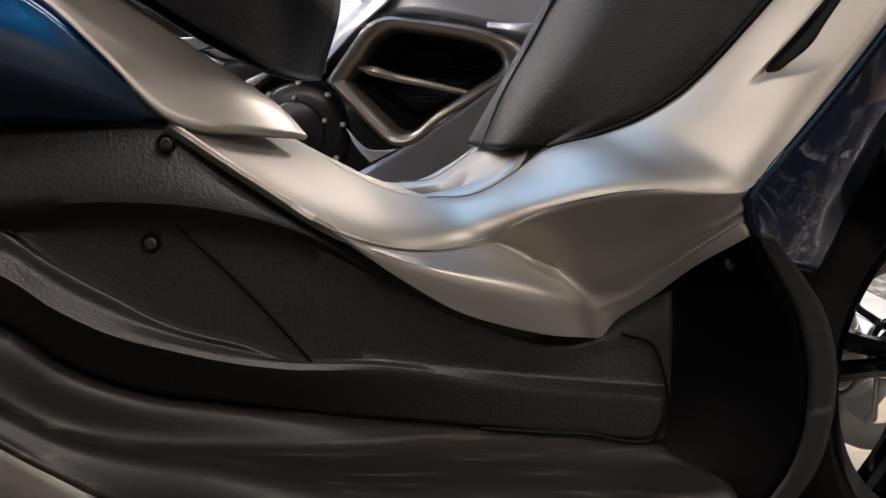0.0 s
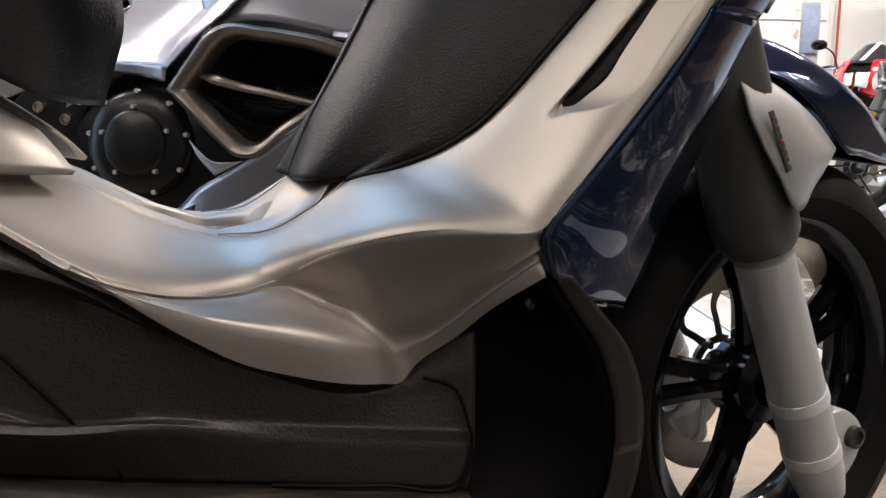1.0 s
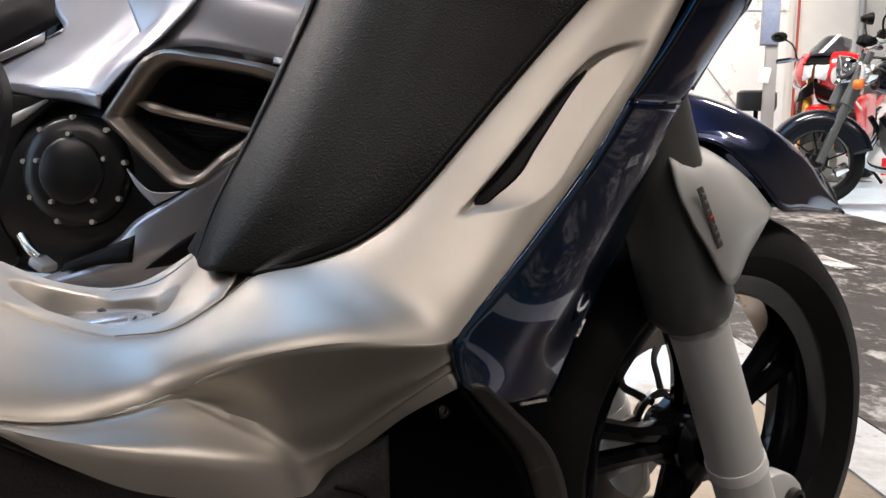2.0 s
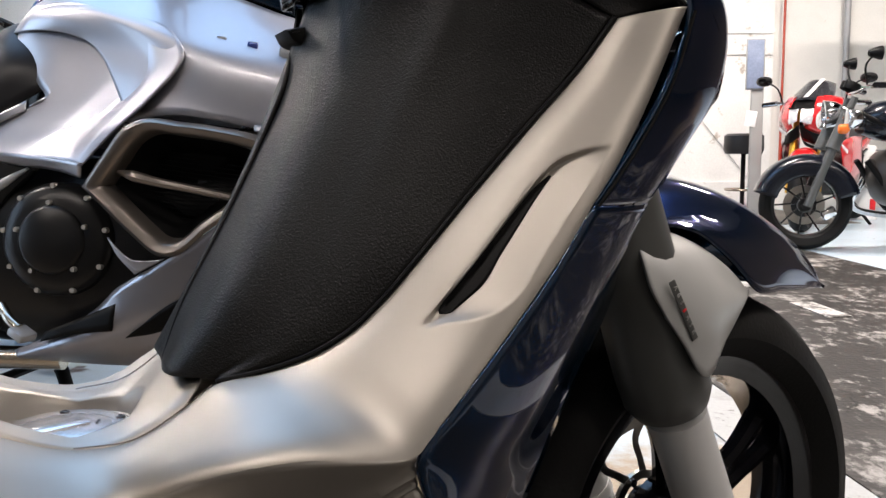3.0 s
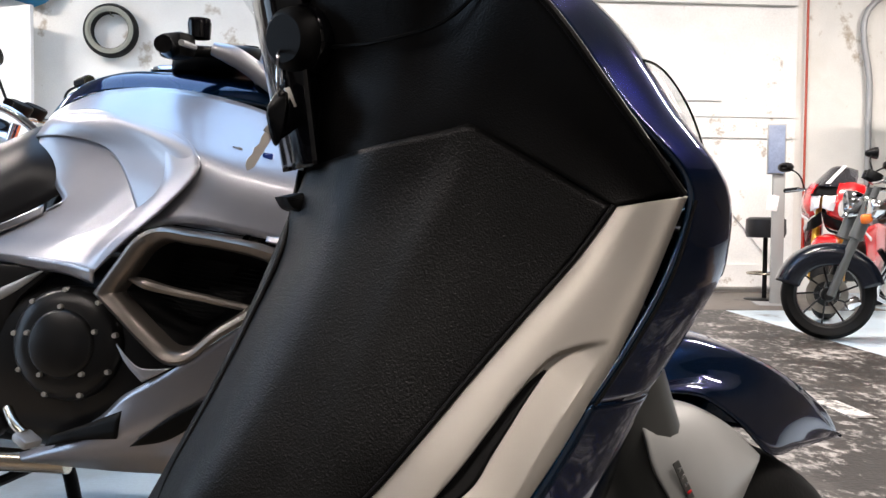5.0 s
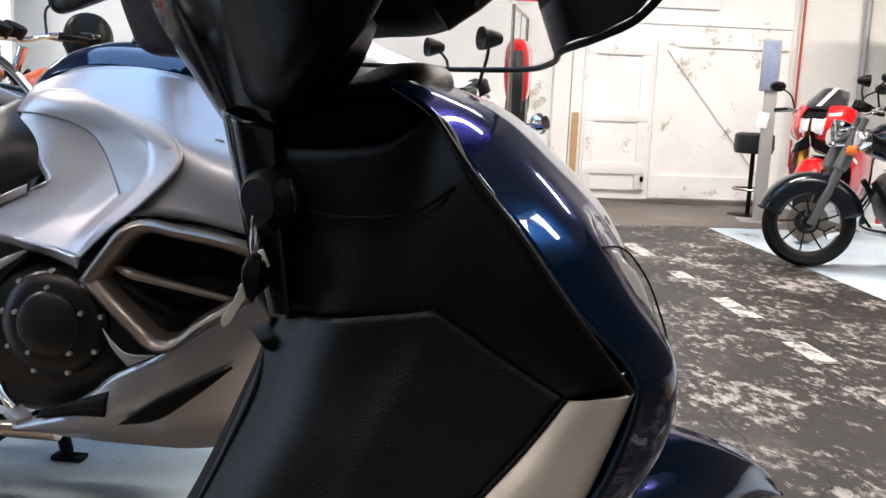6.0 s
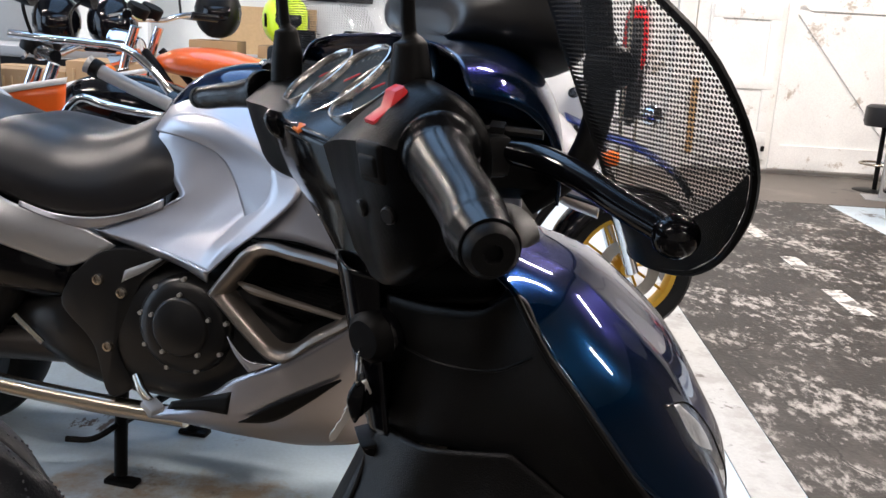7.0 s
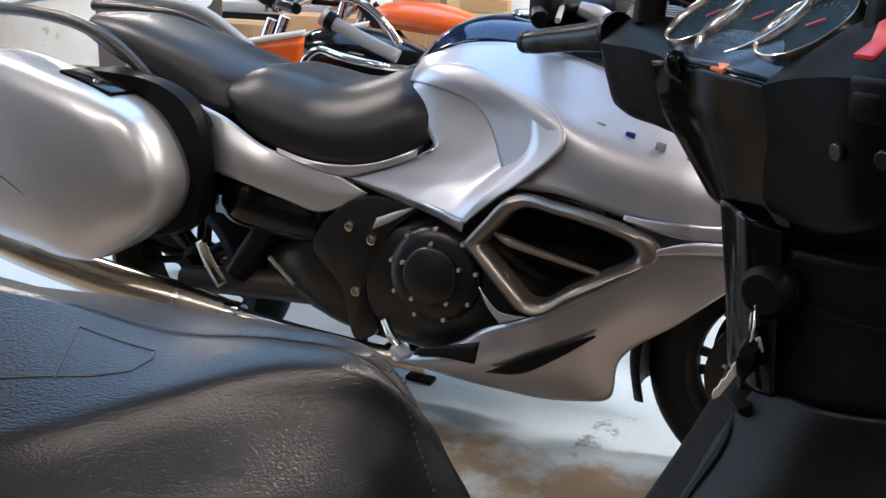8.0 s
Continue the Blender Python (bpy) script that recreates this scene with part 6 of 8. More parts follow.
# ---- the silver touring motorcycle ----
def tourer():
    """Local axes: u forward, v to its left, z up, under the engine."""
    s = thing("touring_motorcycle", pose(-0.25, 2.22, 0, 0, 0, -15), "silver touring motorcycle with panniers on its centre stand", "motorcycle")

    def both(ob):
        mirrored(ob)
        return ob

    # upper fairing and dark blue tank spine
    top = [(-0.150, -0.110, 0.905), (-0.100, -0.125, 0.960), (-0.009, -0.150, 0.992), (0.103, -0.165, 1.005), (0.205, -0.175, 0.999), (0.343, -0.190, 0.968), (0.473, -0.205, 0.920), (0.62, -0.20, 0.88)]
    high = [(-0.130, -0.150, 0.905), (-0.070, -0.180, 0.945), (0.020, -0.200, 0.965), (0.120, -0.225, 0.955), (0.230, -0.255, 0.930), (0.370, -0.270, 0.895), (0.500, -0.280, 0.860), (0.65, -0.26, 0.83)]
    wide = [(0.10, -0.255, 0.86), (0.16, -0.275, 0.85), (0.215, -0.295, 0.845), (0.27, -0.320, 0.835), (0.330, -0.338, 0.820), (0.430, -0.345, 0.795), (0.54, -0.338, 0.775), (0.66, -0.300, 0.765)]
    low = [(0.18, -0.300, 0.715), (0.215, -0.320, 0.722), (0.25, -0.335, 0.727), (0.304, -0.345, 0.728), (0.380, -0.350, 0.715), (0.454, -0.350, 0.700), (0.56, -0.340, 0.692), (0.67, -0.300, 0.690)]
    both(part("upper_fairing", sheet([top, high, wide, low], 60, 8), SILVER, s, "silver upper fairing", 0.004))
    # strip laid over the fold, its shade put into the colour
    both(part("fairing_shade_band", sheet([[(0.44, -0.352, 0.708), (0.49, -0.354, 0.706), (0.56, -0.348, 0.706), (0.66, -0.31, 0.705)], [(0.44, -0.356, 0.698), (0.49, -0.360, 0.688), (0.55, -0.352, 0.676), (0.66, -0.312, 0.668)]], 30, 4), SILVER_SHADED, s, "darker band holding the shade of the fairing fold", 0.003))
    spine = [[(-0.165, y * 0.6, 0.895 + 0.006), (-0.120, y * 0.85, 0.965 + h * 0.6), (-0.055, y, 1.022 + h), (0.02, y, 1.046 + h), (0.13, y, 1.047 + h), (0.26, y, 1.034 + h), (0.36, y * 0.9, 1.018 + h), (0.46, y * 0.8, 0.985 + h)] for y, h in ((-0.150, -0.048), (-0.115, -0.012), (-0.06, 0.006), (0, 0.012), (0.06, 0.006), (0.115, -0.012), (0.150, -0.048))]
    part("tank_cover", sheet(spine, 40, 5), BLUE, s, "dark blue tank cover", 0.004)
    part("filler_cap", lathe([(0.0, 0.012), (0.045, 0.012), (0.055, 0.006), (0.058, 0.0)], pose(0.12, 0, 1.058, 0, 3, 0), 32), CHROME, s, "chrome filler cap")
    # knee cut-out: outer band, inner recess, seat-side edge
    band_o = [(-0.112, -0.165, 0.905), (-0.060, -0.190, 0.945), (0.020, -0.212, 0.958), (0.151, -0.255, 0.928), (0.274, -0.305, 0.884), (0.306, -0.335, 0.840), (0.243, -0.345, 0.760), (0.173, -0.345, 0.703), (0.101, -0.342, 0.636)]
    band_i = [(-0.105, -0.170, 0.900), (-0.058, -0.196, 0.932), (0.020, -0.222, 0.940), (0.140, -0.262, 0.908), (0.228, -0.302, 0.860), (0.238, -0.318, 0.815), (0.180, -0.328, 0.740), (0.130, -0.336, 0.690), (0.092, -0.338, 0.640)]
    rec = [(-0.108, -0.172, 0.895), (-0.060, -0.190, 0.916), (0.010, -0.206, 0.912), (0.110, -0.228, 0.872), (0.170, -0.250, 0.830), (0.175, -0.268, 0.795), (0.120, -0.285, 0.725), (0.080, -0.305, 0.680), (0.062, -0.322, 0.646)]
    face = [(-0.110, -0.176, 0.890), (-0.075, -0.190, 0.890), (-0.020, -0.208, 0.872), (0.040, -0.225, 0.835), (0.075, -0.240, 0.800), (0.070, -0.250, 0.765), (0.010, -0.262, 0.705), (-0.040, -0.265, 0.672), (-0.060, -0.270, 0.654)]
    seat_side = [(-0.114, -0.176, 0.886), (-0.095, -0.185, 0.860), (-0.062, -0.205, 0.825), (-0.040, -0.222, 0.795), (-0.020, -0.235, 0.770), (-0.070, -0.236, 0.742), (-0.150, -0.230, 0.710), (-0.210, -0.224, 0.690), (-0.258, -0.220, 0.672)]
    both(part("knee_cutout", sheet([band_o, band_i, rec, face, seat_side], 70, 5, True), SILVER, s, "silver tank side with a swept knee recess", 0.004, 60))
    # same silver as the tank side, toned down for shade
    both(part("knee_lower_edge", sheet([[(-0.258, -0.221, 0.676), (-0.15, -0.245, 0.664), (-0.060, -0.272, 0.655), (0.03, -0.312, 0.648), (0.102, -0.344, 0.640)], [(-0.230, -0.215, 0.655), (-0.14, -0.235, 0.642), (-0.050, -0.262, 0.632), (0.03, -0.296, 0.624), (0.092, -0.330, 0.612)]], 30, 4), SILVER_SHADED, s, "lower edge of the tank side in shaded silver", 0.004))

    # intake frame: rounded surround, dark duct, crossbar and mesh
    out = [(0.103, -0.345, 0.597), (0.150, -0.352, 0.655), (0.199, -0.357, 0.708), (0.225, -0.359, 0.720), (0.309, -0.366, 0.715), (0.385, -0.368, 0.704), (0.447, -0.366, 0.690), (0.512, -0.352, 0.655), (0.517, -0.350, 0.645), (0.434, -0.356, 0.571), (0.350, -0.358, 0.516), (0.275, -0.356, 0.466), (0.255, -0.355, 0.466), (0.200, -0.352, 0.505), (0.152, -0.350, 0.551)]
    cx, cz = 0.30, 0.600
    def inset(k, dv, m=0.0):
        return [(cx + (u - cx) * k + m, v + dv, cz + (z - cz) * k) for u, v, z in out]
    loops = [resample(q + [q[0]], 91)[:-1] for q in (inset(1.0, 0.012), inset(0.99, -0.006), inset(0.93, -0.014), inset(0.84, -0.010), inset(0.78, 0.004), inset(0.755, 0.05), inset(0.74, 0.10))]
    both(part("intake_frame", grid_mesh(bmesh.new(), loops, True), BRONZE, s, "titanium-grey side intake surround", 0.0, 60))
    both(part("intake_duct", grid_mesh(bmesh.new(), [resample(q + [q[0]], 61)[:-1] for q in (inset(0.80, 0.03), inset(0.5, 0.09), inset(0.05, 0.10))], True), DARK, s, "dark intake mouth"))
    both(part("intake_bar", tube([(0.170, -0.335, 0.624), (0.205, -0.345, 0.616), (0.250, -0.340, 0.604), (0.30, -0.338, 0.594), (0.40, -0.33, 0.572)], [0.004, 0.011, 0.009, 0.008, 0.007], 30, 8), BRONZE, s, "bronze bar across the intake"))
    mesh = bmesh.new()
    for k in range(26):
        z = 0.49 + k * 0.009
        add(mesh, box(0.30, 0.002, 0.0022, pose(0.30, -0.272, z, 0, 8, 0)))
    tagged(part("intake_mesh", mesh, DARK, s, "fine dark mesh"), kind="stuff")

    # lower fairing with its slit and blade
    t2 = [(-0.100, -0.262, 0.262), (0.02, -0.285, 0.312), (0.105, -0.310, 0.362), (0.150, -0.328, 0.400), (0.205, -0.345, 0.430), (0.268, -0.360, 0.462), (0.350, -0.362, 0.514), (0.434, -0.360, 0.570), (0.520, -0.354, 0.645), (0.660, -0.312, 0.668)]
    m2 = [(-0.090, -0.275, 0.252), (0.02, -0.300, 0.282), (0.105, -0.322, 0.310), (0.165, -0.335, 0.335), (0.225, -0.345, 0.356), (0.285, -0.348, 0.382), (0.360, -0.345, 0.430), (0.450, -0.335, 0.490), (0.545, -0.326, 0.560), (0.668, -0.300, 0.630)]
    b2 = [(-0.080, -0.240, 0.236), (0.02, -0.245, 0.232), (0.105, -0.250, 0.230), (0.190, -0.252, 0.230), (0.280, -0.252, 0.231), (0.360, -0.252, 0.244), (0.425, -0.250, 0.262), (0.448, -0.275, 0.370), (0.562, -0.298, 0.485), (0.672, -0.288, 0.590)]
    # belly in the shaded copy of the fairing's silver
    both(part("lower_fairing", sheet([t2, m2, b2], 70, 9), SILVER_SHADED, s, "silver belly fairing with shade in its colour", 0.004))
    both(part("fairing_crease", sheet([[(0.515, -0.358, 0.652), (0.56, -0.352, 0.668), (0.66, -0.316, 0.672)], [(0.500, -0.360, 0.636), (0.56, -0.350, 0.645), (0.66, -0.316, 0.648)]], 20, 3), SILVER, s, "bright edge of the fairing", 0.003))
    both(part("fairing_slit", sheet([[(0.190, -0.3480, 0.318), (0.250, -0.3550, 0.365), (0.330, -0.3560, 0.408), (0.405, -0.3480, 0.446)], [(0.170, -0.3390, 0.306), (0.250, -0.3480, 0.324), (0.330, -0.3520, 0.378), (0.408, -0.3480, 0.442)]], 30, 4), DARK, s, "dark slit in the belly fairing", 0.003))
    both(part("fairing_blade", sheet([[(0.142, -0.336, 0.500), (0.165, -0.345, 0.466), (0.200, -0.352, 0.432)], [(0.160, -0.345, 0.480), (0.200, -0.354, 0.456), (0.262, -0.360, 0.462)]], 16, 4), SILVER, s, "bright silver blade below the intake", 0.003))
    both(part("belly_step", sheet([[(-0.02, -0.288, 0.306), (0.06, -0.306, 0.336), (0.150, -0.330, 0.372)], [(-0.03, -0.290, 0.286), (0.06, -0.314, 0.308), (0.140, -0.334, 0.318)]], 16, 3), DARK, s, "dark step in the belly fairing", 0.003))

    # engine, clutch cover with bolts, frame plate
    part("engine_block", body([(-0.45, 0, 0.42, 0.10, 0.10, 3), (-0.36, 0, 0.43, 0.20, 0.17, 3.4), (-0.10, 0, 0.44, 0.255, 0.20, 3.4), (0.20, 0, 0.45, 0.25, 0.19, 3.2), (0.30, 0, 0.47, 0.15, 0.14, 3)], 24, 24), CASTING, s, "black engine block")
    ax = tilted((0.010, -0.262, 0.488), (0, -1, 0.08))
    cc = part("clutch_cover", lathe([(0.0, 0.046), (0.060, 0.044), (0.066, 0.040), (0.068, 0.034), (0.078, 0.032), (0.100, 0.028), (0.110, 0.018), (0.114, 0.0), (0.114, -0.05)], ax, 48), CASTING, s, "round black clutch cover")
    for k in range(5):
        q = radians(20 + 72 * k)
        part("bolt", lathe([(0.0, 0.009), (0.0046, 0.009), (0.0058, 0.0)], ax @ pose(0.073 * math.cos(q), 0.073 * math.sin(q), 0.033), 10), KEY_STEEL, cc)
    for k in range(9):
        q = radians(10 + 40 * k)
        part("bolt", lathe([(0.0, 0.011), (0.0050, 0.011), (0.0062, 0.0)], ax @ pose(0.106 * math.cos(q), 0.106 * math.sin(q), 0.018), 10), KEY_STEEL, cc)
    fp = part("frame_plate", plate([(-0.30, 0.56), (-0.22, 0.625), (-0.10, 0.640), (-0.05, 0.632), (-0.115, 0.565), (-0.150, 0.49), (-0.185, 0.40), (-0.15, 0.30), (-0.20, 0.27), (-0.25, 0.40), (-0.33, 0.50)], 0.03, Matrix(((1, 0, 0, 0), (0, 0, -1, -0.215), (0, 1, 0, 0), (0, 0, 0, 1))), 0.006, 50), CASTING, s, "dark cast frame plate")
    for u, z in ((-0.225, 0.560), (-0.165, 0.535), (-0.205, 0.40)):
        part("bolt", lathe([(0.0, 0.006), (0.006, 0.006), (0.0075, 0.010), (0.012, 0.009), (0.014, 0.0)], tilted((u, -0.245, z), (0, -1, 0)), 18), STEEL, fp)
    part("frame_flash", sheet([[(-0.165, -0.2475, 0.560), (-0.11, -0.2475, 0.590), (-0.055, -0.2475, 0.628)], [(-0.155, -0.2475, 0.590), (-0.11, -0.2475, 0.610), (-0.060, -0.2475, 0.631)]], 12, 2), ALLOY, s, "bare alloy edge", 0.002)
    part("chain_case", body([(-0.52, -0.13, 0.40, 0.03, 0.05, 2.6), (-0.40, -0.15, 0.41, 0.06, 0.09, 2.8), (-0.28, -0.16, 0.40, 0.07, 0.12, 3), (-0.15, -0.16, 0.36, 0.06, 0.10, 2.8)], 16, 18), CASTING, s, "black swing arm pivot cover")
    part("side_cover", body([(-0.66, -0.16, 0.55, 0.03, 0.05, 2.6), (-0.55, -0.17, 0.56, 0.06, 0.075, 2.8), (-0.38, -0.17, 0.55, 0.06, 0.07, 2.8), (-0.30, -0.16, 0.54, 0.03, 0.04, 2.6)], 20, 18), GLOSS, s, "black side cover")
    part("swing_arm", tube([(-0.20, -0.14, 0.36), (-0.45, -0.15, 0.34), (-0.80, -0.15, 0.30)], [0.05, 0.045, 0.035], 20, 12), DARK_ALLOY, s, "dark swing arm")
    part("hugger", sheet([[(-0.86 + r * math.cos(radians(a)), y, 0.305 + r * math.sin(radians(a))) for a in np.linspace(120, 5, 10)] for y, r in ((-0.13, 0.20), (-0.125, 0.31), (0, 0.335), (0.125, 0.31), (0.13, 0.20))], 30, 4), DARK, s, "black rear wheel hugger", 0.004)
    part("shock", tube([(-0.42, -0.17, 0.62), (-0.50, -0.18, 0.50), (-0.60, -0.18, 0.36)], 0.035, 20, 14), DARK, s, "black shock absorber")
    part("heel_guard", sheet([[(-0.735, -0.185, 0.420), (-0.70, -0.19, 0.36), (-0.66, -0.19, 0.305)], [(-0.700, -0.190, 0.440), (-0.665, -0.195, 0.385), (-0.630, -0.19, 0.33)]], 10, 3), STEEL, s, "bare steel heel guard", 0.004)
    part("link_rod", tube([(-0.452, -0.25, 0.445), (-0.38, -0.25, 0.385)], 0.007, 8, 8), STEEL, s, "bright linkage rod")
    for v in (-1, 1):
        pg = part("foot_peg", tube([(-0.100, v * 0.30, 0.360), (-0.070, v * 0.325, 0.338), (-0.045, v * 0.335, 0.322)], 0.010, 10, 10), STEEL, s, "steel foot peg")
        part("peg_rubber", box(0.040, 0.040, 0.018, pose(-0.036, v * 0.340, 0.312, 0, 25, 20 * v), 0.005), ALLOY, pg)

    # exhaust and centre stand
    part("header_pipe", tube([(-0.02, -0.22, 0.235), (-0.20, -0.225, 0.238), (-0.45, -0.245, 0.258), (-0.55, -0.25, 0.268)], 0.024, 24, 14), STEEL, s, "bright steel exhaust pipe")
    part("collar", tube([(-0.545, -0.25, 0.267), (-0.56, -0.25, 0.269), (-0.59, -0.252, 0.270)], [0.034, 0.036, 0.036], 8, 20), CHROME, s, "exhaust clamp")
    part("silencer", tube([(-0.585, -0.252, 0.270), (-0.65, -0.256, 0.275), (-0.70, -0.26, 0.280), (-0.95, -0.27, 0.298), (-1.20, -0.28, 0.335), (-1.42, -0.28, 0.37)], [0.036, 0.044, 0.050, 0.052, 0.053, 0.05], 40, 24), STEEL, s, "brushed steel silencer")
    part("weld_band", tube([(-0.715, -0.261, 0.281), (-0.725, -0.2615, 0.282)], 0.052, 4, 24), CHROME, s, "silencer band")
    stand = part("centre_stand", add(tube([(-0.26, -0.11, 0.26), (-0.245, -0.15, 0.10), (-0.235, -0.17, 0.022)], 0.017, 14, 10), tube([(-0.26, 0.11, 0.26), (-0.215, 0.13, 0.10), (-0.205, 0.14, 0.022)], 0.017, 14, 10), tube([(-0.250, -0.14, 0.15), (-0.23, 0.125, 0.15)], 0.012, 8, 8)), DARK, s, "black tubular centre stand")
    for v in (-0.172, 0.142):
        part("stand_foot", box(0.085, 0.04, 0.014, pose(-0.230 if v < 0 else -0.2, v, 0.008), 0.004), DARK, stand)
    part("stand_tang", tube([(-0.25, -0.15, 0.15), (-0.30, -0.19, 0.12), (-0.36, -0.21, 0.12)], 0.008, 12, 8), DARK, stand)

    # seats, tail and rails
    half = [[(-0.612, -0.178, 0.800), (-0.560, -0.198, 0.755), (-0.470, -0.208, 0.718), (-0.360, -0.222, 0.698), (-0.266, -0.232, 0.698), (-0.150, -0.240, 0.722), (-0.060, -0.228, 0.768), (-0.022, -0.216, 0.792)],
            [(-0.622, -0.180, 0.835), (-0.570, -0.205, 0.805), (-0.470, -0.220, 0.775), (-0.360, -0.230, 0.758), (-0.266, -0.238, 0.760), (-0.160, -0.240, 0.785), (-0.085, -0.220, 0.835), (-0.045, -0.200, 0.845)],
            [(-0.612, -0.130, 0.868), (-0.560, -0.145, 0.880), (-0.460, -0.145, 0.876), (-0.360, -0.145, 0.862), (-0.266, -0.145, 0.872), (-0.190, -0.145, 0.898), (-0.140, -0.135, 0.922), (-0.110, -0.128, 0.930)],
            [(-0.600, 0.0, 0.882), (-0.550, 0.0, 0.898), (-0.460, 0.0, 0.890), (-0.360, 0.0, 0.876), (-0.266, 0.0, 0.884), (-0.190, 0.0, 0.910), (-0.140, 0.0, 0.935), (-0.110, 0.0, 0.945)]]
    part("rider_seat", sheet(half + [[(x, -y, z) for x, y, z in r] for r in half[2::-1]], 44, 6), VINYL_PLAIN, s, "black vinyl rider's seat", 0.004)
    both(part("seat_trim", sheet([[(-0.45, -0.214, 0.718), (-0.36, -0.226, 0.702), (-0.266, -0.237, 0.700), (-0.15, -0.244, 0.723), (-0.06, -0.235, 0.763)],
                                  [(-0.45, -0.220, 0.706), (-0.36, -0.234, 0.688), (-0.262, -0.230, 0.672), (-0.15, -0.240, 0.706), (-0.06, -0.241, 0.742)]], 30, 4), SILVER, s, "silver trim under the seat", 0.003))
    part("seat_front", sheet([[(-0.022, -0.216, 0.792), (-0.045, -0.200, 0.845), (-0.110, -0.128, 0.930), (-0.110, 0.0, 0.945)], [(-0.10, -0.18, 0.70), (-0.10, -0.17, 0.75), (-0.13, -0.1, 0.85), (-0.13, 0.0, 0.9)]], 16, 4), VINYL_PLAIN, s, "", 0.003)
    half = [[(-1.12, -0.130, 0.940), (-1.00, -0.160, 0.895), (-0.86, -0.175, 0.850), (-0.74, -0.185, 0.812), (-0.640, -0.195, 0.785), (-0.606, -0.185, 0.782)], [(-1.12, -0.120, 0.975), (-1.00, -0.150, 0.955), (-0.86, -0.160, 0.918), (-0.74, -0.165, 0.885), (-0.640, -0.165, 0.860), (-0.590, -0.150, 0.850)],
            [(-1.12, 0.0, 1.000), (-1.00, 0.0, 1.000), (-0.86, 0.0, 0.972), (-0.74, 0.0, 0.945), (-0.640, 0.0, 0.915), (-0.565, 0.0, 0.895)]]
    part("pillion_seat", sheet(half + [[(x, -y, z) for x, y, z in r] for r in half[1::-1]], 36, 6), VINYL_PLAIN, s, "black and grey vinyl pillion seat", 0.004)
    both(part("tail_panel", sheet([[(-0.90, -0.165, 0.850), (-0.757, -0.190, 0.822), (-0.690, -0.200, 0.800), (-0.618, -0.200, 0.777), (-0.486, -0.212, 0.716), (-0.360, -0.228, 0.694), (-0.272, -0.228, 0.674), (-0.190, -0.228, 0.640)],
                                   [(-0.90, -0.195, 0.780), (-0.760, -0.212, 0.760), (-0.680, -0.218, 0.735), (-0.600, -0.224, 0.710), (-0.486, -0.232, 0.670), (-0.380, -0.238, 0.645), (-0.300, -0.238, 0.630), (-0.200, -0.230, 0.632)],
                                   [(-0.90, -0.20, 0.72), (-0.760, -0.215, 0.690), (-0.690, -0.222, 0.660), (-0.630, -0.228, 0.640), (-0.520, -0.232, 0.617), (-0.420, -0.234, 0.596), (-0.312, -0.234, 0.578), (-0.215, -0.228, 0.622)]], 40, 6), SILVER_WHITE, s, "pale silver tail panel", 0.004))
    both(part("under_tail", body([(-1.25, -0.18, 0.70, 0.03, 0.08, 3), (-1.1, -0.18, 0.70, 0.07, 0.15, 3), (-0.85, -0.19, 0.70, 0.07, 0.16, 3), (-0.70, -0.19, 0.68, 0.05, 0.12, 3), (-0.64, -0.19, 0.66, 0.02, 0.06, 2.6)], 20, 18), DARK, s, "black pannier mount"))
    both(part("grab_rail", tube([(-0.800, -0.205, 0.815), (-0.850, -0.212, 0.865), (-0.940, -0.215, 0.930), (-1.060, -0.212, 0.975), (-1.20, -0.205, 0.995), (-1.40, -0.19, 1.0)], [0.009, 0.015, 0.018, 0.018, 0.017, 0.016], 40, 12), DARK_ALLOY, s, "dark grey grab rail"))
    part("rear_rack", tube([(-0.80, 0.205, 0.90), (-1.0, 0.2, 1.01), (-1.2, 0.16, 1.03), (-1.4, 0.0, 1.03), (-1.4, -0.19, 1.0)], 0.014, 40, 10), ALLOY, s, "grey rear rack")
    for v in (-1, 1):
        profile = [(-1.36, 0.84), (-1.27, 0.905), (-1.15, 0.905), (-0.99, 0.872), (-0.84, 0.832), (-0.745, 0.790), (-0.682, 0.716), (-0.655, 0.625), (-0.684, 0.545), (-0.785, 0.458), (-0.905, 0.396), (-0.97, 0.388), (-1.10, 0.404), (-1.26, 0.430), (-1.36, 0.50), (-1.39, 0.68)]
        ring = resample(profile + [profile[0]], 97)[:-1]
        mid_u, mid_z = -1.0, 0.63
        hull = grid_mesh(bmesh.new(), [[(mid_u + (u - mid_u) * k, v * w, mid_z + (z - mid_z) * k) for u, z in ring] for w, k in ((0.245, 0.93), (0.285, 0.985), (0.35, 1.0), (0.385, 0.985), (0.405, 0.95), (0.418, 0.88), (0.432, 0.78), (0.438, 0.70), (0.446, 0.4), (0.449, 0.05))], True, True)
        bmesh.ops.recalc_face_normals(hull, faces=hull.faces)
        pn = part("pannier", hull, SILVER_WHITE, s, "pale silver hard pannier with chamfered edges", 0.0, 55)
        part("pannier_back", body_v([(v * 0.20, -0.98, 0.66, 0.30, 0.19, 3.4), (v * 0.245, -0.96, 0.66, 0.345, 0.215, 3.2), (v * 0.285, -0.955, 0.66, 0.335, 0.210, 3.0)], 12, 36), DARK, pn, "black inner half of the pannier")
        part("latch", box(0.17, 0.10, 0.016, pose(-0.90, v * 0.320, 0.848, 0, 15, 0), 0.006), GLOSS, pn, "black lock plate")
        part("lock_button", lathe([(0.0, 0.006), (0.010, 0.006), (0.012, 0.0)], pose(-0.88, v * 0.345, 0.852, 0, 15, 0), 16), CHROME, pn)
